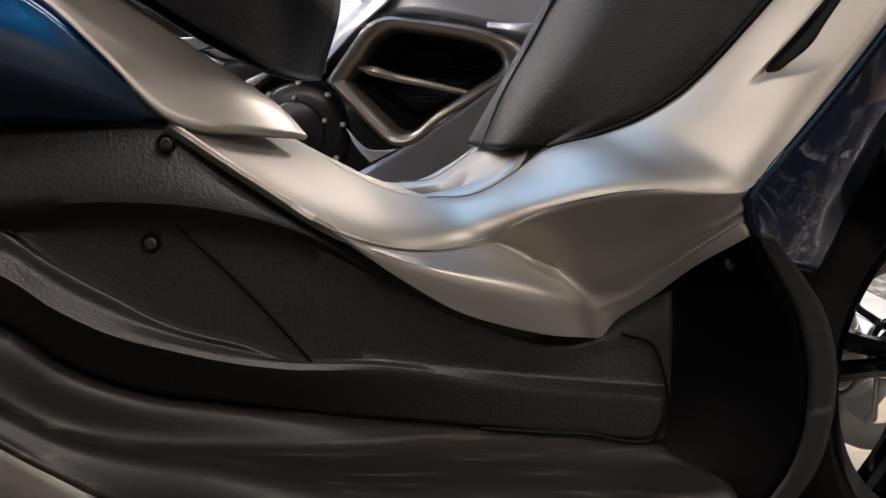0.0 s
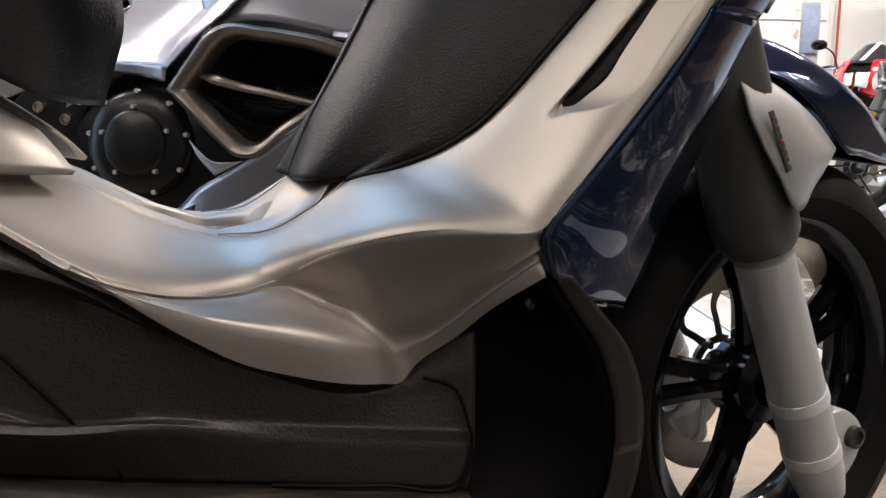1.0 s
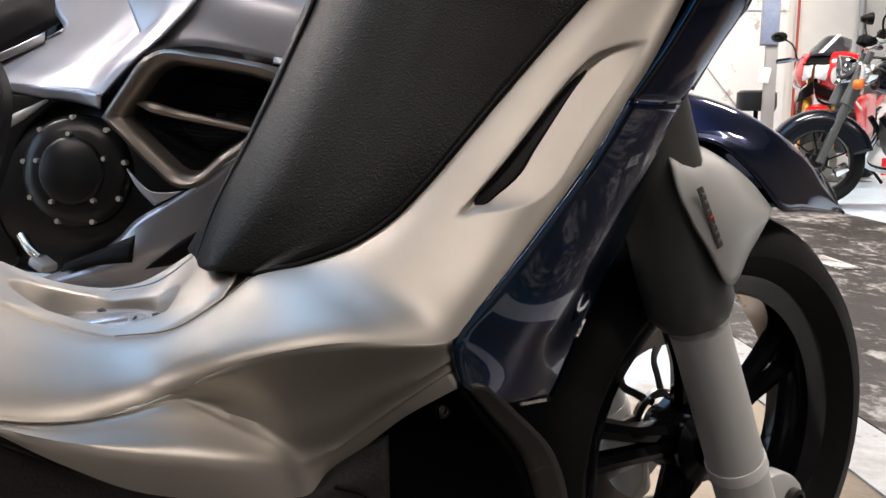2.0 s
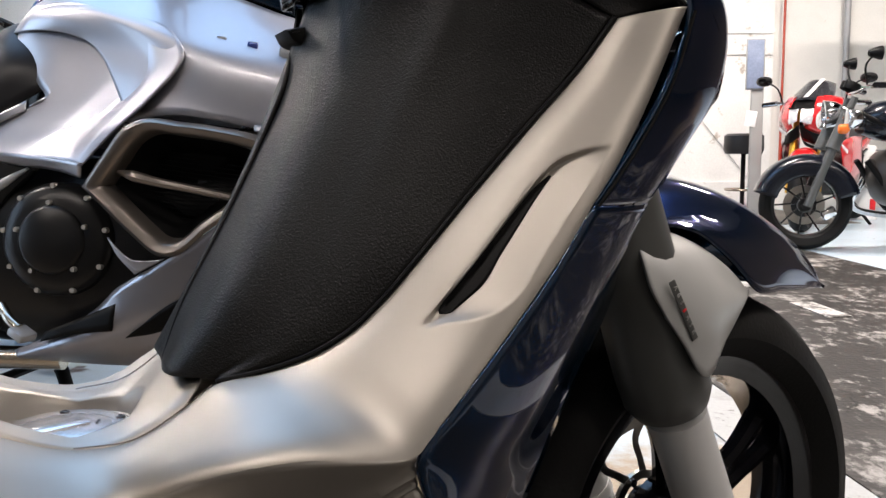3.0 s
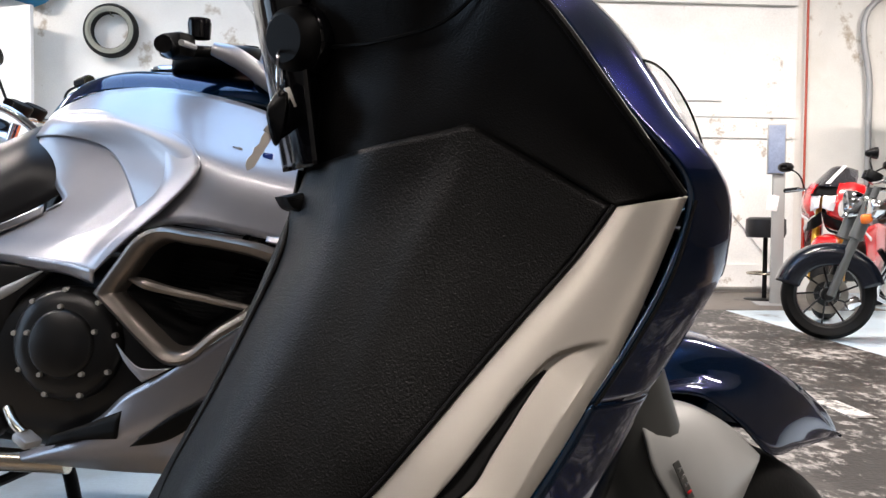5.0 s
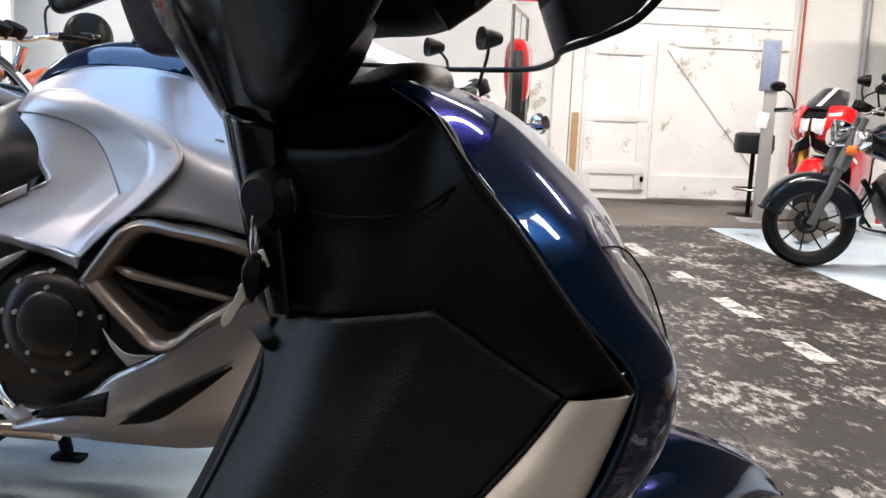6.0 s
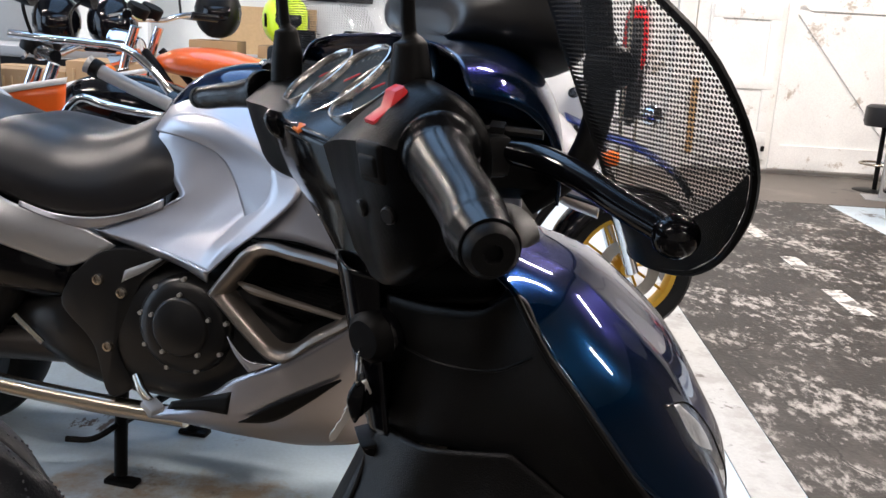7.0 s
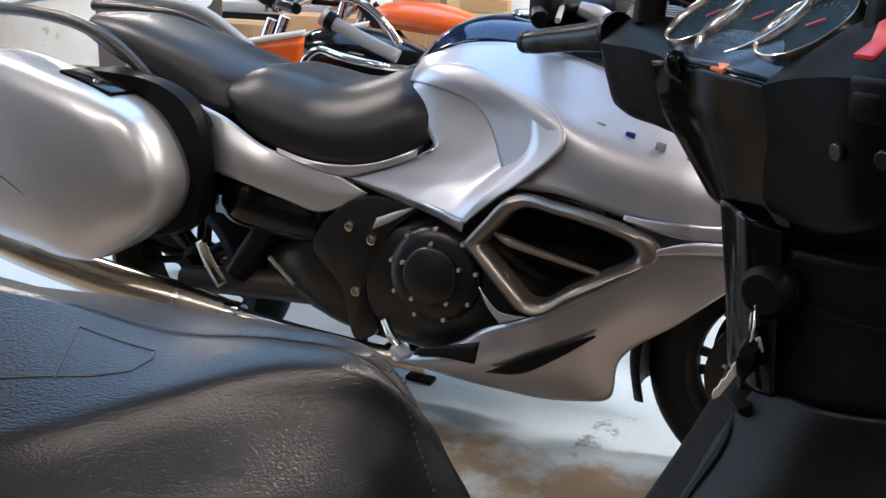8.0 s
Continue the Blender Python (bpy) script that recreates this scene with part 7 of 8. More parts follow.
        part("pannier_joint", tube([(-1.30, v * 0.4425, 0.66), (-1.12, v * 0.4475, 0.60), (-0.95, v * 0.440, 0.50)], 0.0016, 20, 6), DARK_ALLOY, pn)

    # wheels, forks, mudguard, bars
    for hub, name in ((0.770, "front_wheel"), (-0.86, "rear_wheel")):
        m = Matrix.Translation((hub, 0, 0.305))
        w = part(name, lathe([(0.0, -0.05), (0.012, -0.05), (0.012, 0.05), (0.0, 0.05)], m @ pose(0, 0, 0, 90, 0, 0), 16), DARK_ALLOY, s, "black cast wheel")
        alloy_wheel(w, m, 0.305, 0.13 if hub > 0 else 0.17, 0.208, 7, CASTING if hub > 0 else DARK, False)
        if hub > 0:
            brake_disc(w, m, 0.165, 0.075, CASTING, 0.42)
            brake_disc(w, m, 0.165, -0.075, CASTING, 0.42)
    for v in (-0.11, 0.11):
        part("fork_leg", tube([(0.775, v, 0.30), (0.70, v, 0.50), (0.56, v, 0.88)], 0.026, 20, 14), DARK_ALLOY, s, "dark fork leg")
    guard = [[(0.770 + r * math.cos(radians(a)), y, 0.305 + r * math.sin(radians(a))) for a in np.linspace(200, 40, 10)] for y, r in ((-0.095, 0.31), (-0.08, 0.33), (0, 0.34), (0.08, 0.33), (0.095, 0.31))]
    part("front_mudguard", sheet(guard, 30, 4), DARK, s, "black front mudguard", 0.003)
    part("handlebar", tube([(0.215, -0.28, 1.068), (0.20, -0.20, 1.075), (0.26, -0.10, 1.085), (0.28, 0.0, 1.085), (0.26, 0.10, 1.085), (0.18, 0.22, 1.075), (0.13, 0.37, 1.060)], 0.012, 40, 12), DARK, s, "black handlebar")
    for v in (-1, 1):
        part("grip", tube([(0.190, -0.20, 1.075), (0.210, -0.26, 1.070), (0.232, -0.325, 1.063)] if v < 0 else [(0.150, 0.22, 1.075), (0.115, 0.29, 1.068), (0.075, 0.36, 1.060)], 0.017, 12, 12), GRIP, s, "black grip")
        part("switch_block", box(0.06, 0.05, 0.05, pose(0.20, v * 0.185, 1.085, 0, 0, 20 * v), 0.01), DARK, s)
        part("reservoir", lathe([(0.0, 0.03), (0.022, 0.03), (0.024, 0.02), (0.022, -0.01)], pose(0.235, v * 0.155, 1.115), 18), GLOSS, s)
        part("lever", tube([(0.23, v * 0.17, 1.085), (0.25, v * 0.25, 1.075), (0.27 if v < 0 else 0.16, v * 0.33, 1.064)], 0.006, 12, 8), ALLOY, s)
    part("mirror_arm", tube([(0.262, -0.15, 1.085), (0.30, -0.145, 1.072), (0.385, -0.126, 1.012)], [0.014, 0.021, 0.020], 16, 12), SILVER, s, "silver mirror arm")
    part("yoke_cover", body([(0.13, 0, 1.05, 0.05, 0.01, 2.6), (0.18, 0, 1.075, 0.10, 0.03, 2.8), (0.28, 0, 1.08, 0.11, 0.03, 2.8), (0.36, 0, 1.06, 0.10, 0.03, 2.6)], 16, 20), DARK, s, "black yoke cover")
    part("instrument_cowl", body([(0.33, 0, 1.03, 0.10, 0.02, 2.6), (0.40, 0, 1.07, 0.15, 0.05, 2.8), (0.50, 0, 1.06, 0.16, 0.06, 2.8), (0.60, 0, 1.01, 0.14, 0.07, 2.6), (0.78, 0, 0.90, 0.12, 0.09, 2.4), (0.88, 0, 0.82, 0.05, 0.05, 2.2)], 30, 24), SILVER, s, "silver nose fairing")
    screen = [[(0.50 - 0.20 * h - 0.10 * (y / 0.2) ** 2, y * (1 - 0.25 * h), 1.09 + 0.28 * h) for h in np.linspace(0, 1, 6)] for y in np.linspace(-0.2, 0.2, 9)]
    part("screen", sheet(screen, 16, 2), SMOKE_LIGHT, s, "clear touring screen", 0.003)
    # raised lettering on the fairing, as plain bars
    for k in range(4):
        part("badge_bar", box(0.020, 0.003, 0.018, pose(0.365 + k * 0.062, -0.298 - 0.007 * k, 0.865 - k * 0.012, 0, 8, -6), 0.003), BRIGHT_BLUE if k == 1 else ALLOY, s)
    return s


tourer()

# ---- other machines in the showroom ----
def simple_wheel(parent, name, u, r, w, rim_mat, spokes=10, steer=None):
    m = (steer or Matrix()) @ Matrix.Translation((u, 0, r))
    turn = m @ pose(0, 0, 0, 90, 0, 0)
    h = w / 2
    wheel = part(name, lathe([(0.0, -h * 0.8), (0.03, -h * 0.8), (0.045, -h * 0.4), (0.045, h * 0.4), (0.03, h * 0.8), (0.0, h * 0.8)], turn, 20), rim_mat, parent, "wheel with spokes")
    rim = r * 0.74
    part("tyre", lathe([(rim, -h * 0.6), (rim + 0.02, -h * 0.9), (r - 0.03, -h), (r - 0.008, -h * 0.6), (r, 0), (r - 0.008, h * 0.6), (r - 0.03, h), (rim + 0.02, h * 0.9), (rim, h * 0.6)], turn, 48), RUBBER, wheel)
    part("rim", lathe([(rim + 0.004, -h * 0.62), (rim - 0.018, -h * 0.5), (rim - 0.024, 0), (rim - 0.018, h * 0.5), (rim + 0.004, h * 0.62), (rim - 0.006, 0)], turn, 48, True), rim_mat, wheel)
    for k in range(spokes):
        a = k * 2 * math.pi / spokes
        part("spoke", moved(tube([(0.04 * math.cos(a + 0.3), 0.04 * math.sin(a + 0.3), h * 0.3 * (-1) ** k), ((rim - 0.012) * math.cos(a), (rim - 0.012) * math.sin(a), 0)], 0.006 if spokes > 8 else 0.014, 6, 6), turn), rim_mat, wheel)
    part("brake_disc", lathe([(r * 0.28, -0.002), (r * 0.45, -0.002), (r * 0.45, 0.002), (r * 0.28, 0.002)], turn @ pose(0, 0, h * 0.9), 36, True), BRAKE, wheel)
    return wheel


def street_bike(name, label, m, tank, r=0.30, rim=CHROME, spokes=14, steer=0.0, bars=1.05, lamp=True, guard=None, fairing=None, crash_bar=False, seat_mat=VINYL_PLAIN, fork=CHROME, plate_col=None, slim=1.0, deep=0.0):
    """A motorcycle built round a wheelbase of 1.4 m: u forward, v left."""
    s = thing(name, m, label, "motorcycle", "machines along the aisle")
    head = Matrix.Translation((0.50, 0, 0)) @ pose(0, 0, 0, 0, 0, steer) @ Matrix.Translation((-0.50, 0, 0))
    simple_wheel(s, "front_wheel", 0.70, r, 0.12, rim, spokes, head)
    simple_wheel(s, "rear_wheel", -0.70, r, 0.15, rim, spokes)
    for v in (-0.10, 0.10):
        leg = part("fork_leg", moved(tube([(0.70, v, r), (0.62, v, r + 0.22), (0.56, v, r + 0.38)], [0.026, 0.028, 0.027], 16, 14), head), fork, s, "bright fork leg")
        part("fork_tube", moved(tube([(0.57, v, r + 0.36), (0.50, v, bars - 0.16), (0.46, v, bars - 0.05)], 0.021, 12, 12), head), fork, leg)
        if fairing:
            continue
        part("turn_signal", moved(body([(0.50, v * 2.0, bars - 0.24, 0.012, 0.012, 2), (0.52, v * 2.0, bars - 0.24, 0.028, 0.028, 2), (0.56, v * 2.0, bars - 0.24, 0.024, 0.024, 2), (0.565, v * 2.0, bars - 0.24, 0.006, 0.006, 2)], 10, 12), head), AMBER, s, "amber turn signal")
        part("signal_stalk", moved(tube([(0.50, v, bars - 0.23), (0.51, v * 1.9, bars - 0.24)], 0.007, 6, 6), head), CHROME, s)
    g = guard or tank
    arcs = [[(0.70 + q * math.cos(radians(a)), y, r + q * math.sin(radians(a))) for a in np.linspace(165, 38 - 300 * deep, 10)] for y, q in ((-0.085 - deep * 0.3, r - 0.015 - deep), (-0.080 - deep * 0.4, r + 0.010), (-0.055 - deep * 0.3, r + 0.033), (0, r + 0.044), (0.055 + deep * 0.3, r + 0.033), (0.080 + deep * 0.4, r + 0.010), (0.085 + deep * 0.3, r - 0.015 - deep))]
    part("front_mudguard", moved(sheet(arcs, 30, 4), head), g, s, "painted front mudguard", 0.003)
    part("rear_mudguard", sheet([[(-0.70 + q * math.cos(radians(a)), y, r + q * math.sin(radians(a))) for a in np.linspace(170, 50, 10)] for y, q in ((-0.10, r + 0.02), (0, r + 0.07), (0.10, r + 0.02))], 24, 4), DARK, s, "black rear mudguard", 0.003)
    part("engine", body([(-0.30, 0, 0.36, 0.08, 0.08, 3), (-0.22, 0, 0.40, 0.17, 0.15, 3.2), (0.02, 0, 0.42, 0.20, 0.18, 3.2), (0.25, 0, 0.45, 0.15, 0.16, 3), (0.32, 0, 0.48, 0.08, 0.08, 2.8)], 18, 20), DARK_ALLOY, s, "dark alloy engine")
    for k in range(6):
        part("fin", box(0.26, 0.30, 0.008, pose(0.10, 0, 0.48 + k * 0.022, 0, -10, 0), 0.003), ALLOY, s)
    part("tank", body([(-0.16, 0, bars - 0.25, 0.06, 0.05 * slim, 2.4), (-0.08, 0, bars - 0.23, 0.12, 0.10 * slim, 2.6), (0.10, 0, bars - 0.20, 0.16, 0.13 * slim, 2.6), (0.28, 0, bars - 0.19, 0.15, 0.12 * slim, 2.5), (0.40, 0, bars - 0.20, 0.08, 0.07 * slim, 2.3)], 24, 24), tank, s, "painted fuel tank")
    part("seat", body([(-0.78, 0, bars - 0.18, 0.06, 0.04, 2.6), (-0.66, 0, bars - 0.19, 0.12, 0.06, 2.8), (-0.44, 0, bars - 0.24, 0.13, 0.06, 2.8), (-0.24, 0, bars - 0.30, 0.12, 0.05, 2.8), (-0.10, 0, bars - 0.27, 0.06, 0.05, 2.6)], 24, 20), seat_mat, s, "black vinyl seat")
    part("tail", body([(-0.92, 0, bars - 0.20, 0.04, 0.03, 2.4), (-0.78, 0, bars - 0.25, 0.10, 0.05, 2.6), (-0.50, 0, bars - 0.33, 0.12, 0.06, 2.6), (-0.25, 0, bars - 0.38, 0.10, 0.06, 2.6)], 18, 18), tank, s, "painted tail panel")
    part("frame_tube", tube([(0.44, 0.09, bars - 0.15), (0.10, 0.16, 0.66), (-0.30, 0.15, 0.55), (-0.34, 0.13, 0.30), (0.10, 0.13, 0.22), (0.38, 0.07, 0.55)], 0.018, 40, 10), DARK, s, "black frame tube")
    part("frame_tube", tube([(0.44, -0.09, bars - 0.15), (0.10, -0.16, 0.66), (-0.30, -0.15, 0.55), (-0.34, -0.13, 0.30), (0.10, -0.13, 0.22), (0.38, -0.07, 0.55)], 0.018, 40, 10), DARK, s, "black frame tube")
    part("swing_arm", tube([(-0.28, -0.12, 0.36), (-0.70, -0.11, r)], 0.024, 10, 10), DARK_ALLOY, s)
    part("swing_arm", tube([(-0.28, 0.12, 0.36), (-0.70, 0.11, r)], 0.024, 10, 10), DARK_ALLOY, s)
    part("exhaust", tube([(0.30, -0.12, 0.44), (0.36, -0.15, 0.28), (0.10, -0.18, 0.20), (-0.35, -0.18, 0.26), (-0.40, -0.18, 0.27), (-0.90, -0.19, 0.36)], [0.02, 0.02, 0.022, 0.024, 0.045, 0.048], 50, 14), CHROME, s, "chrome exhaust")
    part("side_stand", tube([(-0.05, 0.14, 0.25), (-0.08, 0.22, 0.12), (-0.10, 0.30, 0.012)], 0.012, 10, 8), DARK, s, "side stand")
    part("handlebar", moved(tube([(0.32, -0.38, bars), (0.40, -0.26, bars + 0.01), (0.45, -0.10, bars - 0.02), (0.46, 0, bars - 0.02), (0.45, 0.10, bars - 0.02), (0.40, 0.26, bars + 0.01), (0.32, 0.38, bars)], 0.012, 36, 10), head), CHROME, s, "chrome handlebar")
    for v in (-1, 1):
        part("grip", moved(tube([(0.39, v * 0.27, bars + 0.008), (0.32, v * 0.385, bars)], 0.018, 8, 10), head), GRIP, s, "black grip")
        part("lever", moved(tube([(0.45, v * 0.22, bars), (0.42, v * 0.36, bars - 0.01)], 0.006, 8, 6), head), CHROME, s)
        stem = part("mirror_stem", moved(tube([(0.42, v * 0.22, bars + 0.01), (0.44, v * 0.26, bars + 0.12), (0.42, v * 0.34, bars + 0.17)], 0.006, 14, 6), head), DARK, s, "mirror stem")
        part("mirror_head", moved(body([(0.40, v * 0.37, bars + 0.18, 0.02, 0.01, 2), (0.405, v * 0.37, bars + 0.18, 0.055, 0.035, 2.2), (0.425, v * 0.37, bars + 0.18, 0.045, 0.028, 2.2), (0.44, v * 0.37, bars + 0.18, 0.01, 0.008, 2)], 10, 16), head), DARK, stem)
    for v in (-0.055, 0.055):
        part("instrument", moved(lathe([(0.0, 0.02), (0.045, 0.02), (0.05, 0.012), (0.045, -0.03)], tilted((0.47, v, bars + 0.02), (-0.5, 0, 1)), 20), head), DARK, s, "round instrument")
    if lamp:
        lm = head @ tilted((0.60, 0, bars - 0.15), (1, 0, -0.08))
        hl = part("headlamp", lathe([(0.0, -0.12), (0.04, -0.11), (0.075, -0.05), (0.085, 0.0), (0.088, 0.012), (0.080, 0.018)], lm, 30), CHROME, s, "round chrome headlamp")
        part("lens", lathe([(0.0, 0.030), (0.05, 0.026), (0.080, 0.014)], lm, 30), GLASS, hl)
    if fairing:
        for sgn in (1, -1):
            side = lambda q: [(x, y * sgn, z) for x, y, z in q]
            part("fairing_cheek", sheet([side([(0.60, 0.075, 0.995), (0.69, 0.085, 0.930), (0.735, 0.085, 0.845), (0.735, 0.050, 0.765)]), side([(0.53, 0.150, 1.000), (0.60, 0.165, 0.930), (0.66, 0.160, 0.830), (0.69, 0.095, 0.745)]),
                                         side([(0.43, 0.205, 0.985), (0.47, 0.230, 0.915), (0.53, 0.225, 0.815), (0.62, 0.135, 0.725)])], 20, 6), fairing, s, "red fairing cheek", 0.004)
            lampet = part("headlamp", sheet([side([(0.742, 0.012, 0.905), (0.730, 0.050, 0.900), (0.700, 0.090, 0.905)]), side([(0.762, 0.012, 0.865), (0.752, 0.055, 0.855), (0.722, 0.092, 0.860)]), side([(0.768, 0.012, 0.815), (0.760, 0.045, 0.800), (0.738, 0.080, 0.790)])], 14, 5), LAMP_SILVER, s, "clear twin headlamp", 0.006)
            part("lamp_brow", tube(side([(0.748, 0.008, 0.912), (0.734, 0.050, 0.908), (0.702, 0.094, 0.912)]), 0.006, 14, 8), DARK, lampet)
            part("white_blade", sheet([side([(0.66, 0.125, 0.735), (0.52, 0.225, 0.775), (0.34, 0.250, 0.790)]), side([(0.66, 0.118, 0.712), (0.52, 0.222, 0.748), (0.34, 0.250, 0.762)])], 16, 3), WHITE_PLASTIC, s, "white fairing blade", 0.004)
            part("white_blade", sheet([side([(0.62, 0.145, 0.700), (0.50, 0.215, 0.660), (0.38, 0.240, 0.600)]), side([(0.60, 0.145, 0.680), (0.49, 0.212, 0.636), (0.38, 0.238, 0.572)])], 16, 3), WHITE_PLASTIC, s, "white fairing blade", 0.004)
            part("fairing_side", sheet([side([(0.50, 0.215, 0.66), (0.30, 0.240, 0.70), (0.02, 0.235, 0.70)]), side([(0.44, 0.225, 0.46), (0.26, 0.240, 0.44), (0.0, 0.230, 0.46)]), side([(0.34, 0.14, 0.24), (0.18, 0.16, 0.20), (-0.1, 0.15, 0.24)])], 16, 6), fairing, s, "red lower fairing", 0.004)
            part("air_duct", sheet([side([(0.742, 0.004, 0.790), (0.725, 0.060, 0.750), (0.64, 0.130, 0.715)]), side([(0.70, 0.004, 0.700), (0.66, 0.080, 0.660), (0.56, 0.170, 0.640)])], 12, 4), DARK, s, "black air duct", 0.004)
        part("nose_panel", sheet([[(0.700, y, 0.900 + 0.001 * k) if k == 0 else (0.60, y, 0.995) for k in range(2)] for y in (-0.09, 0.0, 0.09)], 10, 3), DARK, s, "black nose panel under the screen", 0.004)
        part("screen", sheet([[(0.66 - 0.26 * h - 0.10 * (y / 0.16) ** 2, y * (1 - 0.30 * h * h), 0.975 + 0.155 * h - 0.03 * (y / 0.16) ** 2) for h in np.linspace(0, 1, 5)] for y in np.linspace(-0.16, 0.16, 9)], 12, 2), SMOKE, s, "smoked screen", 0.003)
        part("screen_flash", sheet([[(0.664 - 0.26 * h, y + 0.05 * h, 0.985 + 0.155 * h) for h in (0.05, 0.5, 0.95)] for y in (-0.012, 0.022)], 10, 2), WHITE_PLASTIC, s, "white strip on the screen", 0.002)
    if crash_bar:
        for v in (-1, 1):
            part("crash_bar", tube([(-0.10, v * 0.20, 0.84), (0.02, v * 0.32, 0.865), (0.12, v * 0.34, 0.885), (0.19, v * 0.34, 0.90), (0.235, v * 0.34, 0.86), (0.25, v * 0.32, 0.78), (0.22, v * 0.26, 0.60), (0.20, v * 0.14, 0.40)], 0.013, 50, 10), CHROME, s, "chrome crash bar")
    if plate_col:
        for v in (-1, 1):
            part("tank_shroud", sheet([[(0.66, v * 0.30, 0.82), (0.46, v * 0.33, 0.89), (0.235, v * 0.33, 0.94)], [(0.58, v * 0.30, 0.78), (0.42, v * 0.33, 0.80), (0.25, v * 0.33, 0.78)]], 14, 5), plate_col, s, "orange radiator shroud", 0.004)
            part("shroud_edge", sheet([[(0.68, v * 0.302, 0.84), (0.46, v * 0.332, 0.912), (0.23, v * 0.332, 0.960)], [(0.66, v * 0.302, 0.82), (0.46, v * 0.332, 0.89), (0.235, v * 0.332, 0.94)]], 14, 2), WHITE_PLASTIC, s, "white shroud edge", 0.005)
        part("rack_bar", tube([(0.46, 0.22, 1.075), (0.32, 0.22, 1.065), (0.20, 0.22, 1.058), (0.09, 0.22, 1.045), (0.02, 0.22, 0.995), (-0.04, 0.21, 0.92)], 0.013, 40, 10), CHROME, s, "chrome rack bar")
        part("damper", tube([(0.22, 0.21, 0.995), (0.20, 0.21, 0.985), (0.12, 0.20, 0.945), (-0.03, 0.19, 0.88)], [0.030, 0.022, 0.022, 0.022], 30, 14), ALLOY, s, "grey damper body")
        part("damper_collar", tube([(0.205, 0.21, 0.987), (0.18, 0.21, 0.975)], 0.030, 6, 16), DARK, s)
    return s


# right of the aisle: the dark cruiser and the red sports machine
street_bike("cruiser", "dark blue cruiser with chrome forks and spoked wheels", pose(3.97, 4.98, 0, 0, 0, 170), BLUE_BLACK, 0.275, CASTING, 9, -14, 0.98, guard=BLUE_BLACK, fork=SHROUD, deep=0.075)
cruiser = bpy.data.objects["cruiser"]
for v in (-1, 1):
    fl = part("passing_lamp", body([(0.46, v * 0.19, 0.80, 0.012, 0.012, 2), (0.50, v * 0.19, 0.80, 0.050, 0.050, 2), (0.55, v * 0.19, 0.80, 0.062, 0.062, 2), (0.565, v * 0.19, 0.80, 0.056, 0.056, 2), (0.575, v * 0.19, 0.80, 0.02, 0.02, 2)], 16, 20), CHROME, cruiser, "round chrome passing lamp")
    part("lamp_bracket", tube([(0.50, v * 0.02, 0.77), (0.51, v * 0.10, 0.765), (0.52, v * 0.18, 0.775)], 0.010, 10, 8), CHROME, fl)
    part("fork_cover", tube([(0.60, v * 0.085, 0.62), (0.55, v * 0.085, 0.74), (0.51, v * 0.085, 0.84)], 0.040, 12, 16), SHROUD, cruiser, "grey fork cover")
part("caliper", box(0.09, 0.04, 0.06, pose(0.60, 0.075, 0.235, 0, 30, 0), 0.012), CHROME, cruiser, "chrome brake caliper")
street_bike("sports_motorcycle", "red and white faired sports motorcycle", pose(4.387, 6.579, 0, 0, 0, -140), RED_PAINT, 0.29, DARK_ALLOY, 5, 8, 0.95, False, RED_PAINT, RED_PAINT, fork=GOLD)
# beyond the tourer: three machines, two facing away and one nose to the aisle
street_bike("trail_motorcycle", "orange and white trail motorcycle with chrome bars", pose(-0.62, 3.12, 0, 0, 0, 176), GLOSS, 0.30, CHROME, 14, 10, 1.02, False, WHITE_PLASTIC, crash_bar=True, plate_col=ORANGE)
street_bike("roadster", "orange roadster with black seat", pose(-0.55, 4.05, 0, 0, 0, 174), ORANGE, 0.30, DARK_ALLOY, 5, -8, 1.15, slim=0.52)
street_bike("naked_motorcycle", "blue and white trail motorcycle with gold spoked rims", pose(0.34, 3.42, 0, 0, 0, 2), BRIGHT_BLUE, 0.285, GOLD, 12, 4, 0.98, False, GLOSS, fork=CHROME)
enduro = bpy.data.objects["naked_motorcycle"]
fender = [[(0.40, y, 0.86), (0.56, y * 1.1, 0.80), (0.72, y, 0.74), (0.84, y * 0.8, 0.67)] for y in (-0.08, 0.0, 0.08)]
fender[1] = [(u, y, z + 0.03) for u, y, z in fender[1]]
part("high_fender", sheet(fender, 24, 5), BRIGHT_BLUE, enduro, "cobalt blue high front fender", 0.004)
tip = [[(0.84, y * 0.8, 0.67), (0.90, y * 0.7, 0.62), (0.94, y * 0.5, 0.56)] for y in (-0.08, 0.0, 0.08)]
tip[1] = [(u, y, z + 0.03) for u, y, z in tip[1]]
part("fender_tip", sheet(tip, 12, 5), DARK, enduro, "black fender tip", 0.004)
ball = part("indicator", lathe([(0.0, -0.04), (0.025, -0.035), (0.042, -0.01), (0.044, 0.01), (0.03, 0.035), (0.0, 0.042)], tilted((0.80, 0.20, 0.87), (0.5, -0.6, 0.1)), 24), CHROME, enduro, "round chrome indicator")
part("indicator_stalk", tube([(0.55, 0.05, 0.84), (0.70, 0.14, 0.86), (0.79, 0.195, 0.87)], 0.007, 12, 8), CHROME, enduro)
part("number_board", plate([(0.30, 0.70), (0.52, 0.66), (0.58, 0.78), (0.56, 0.98), (0.34, 1.02)], 0.01, Matrix(((1, 0, 0, 0), (0, 0.2, 1, -0.20), (0, 1, 0, 0), (0, 0, 0, 1))), 0.003, 24), WHITE_PLASTIC, enduro, "plain white side board")


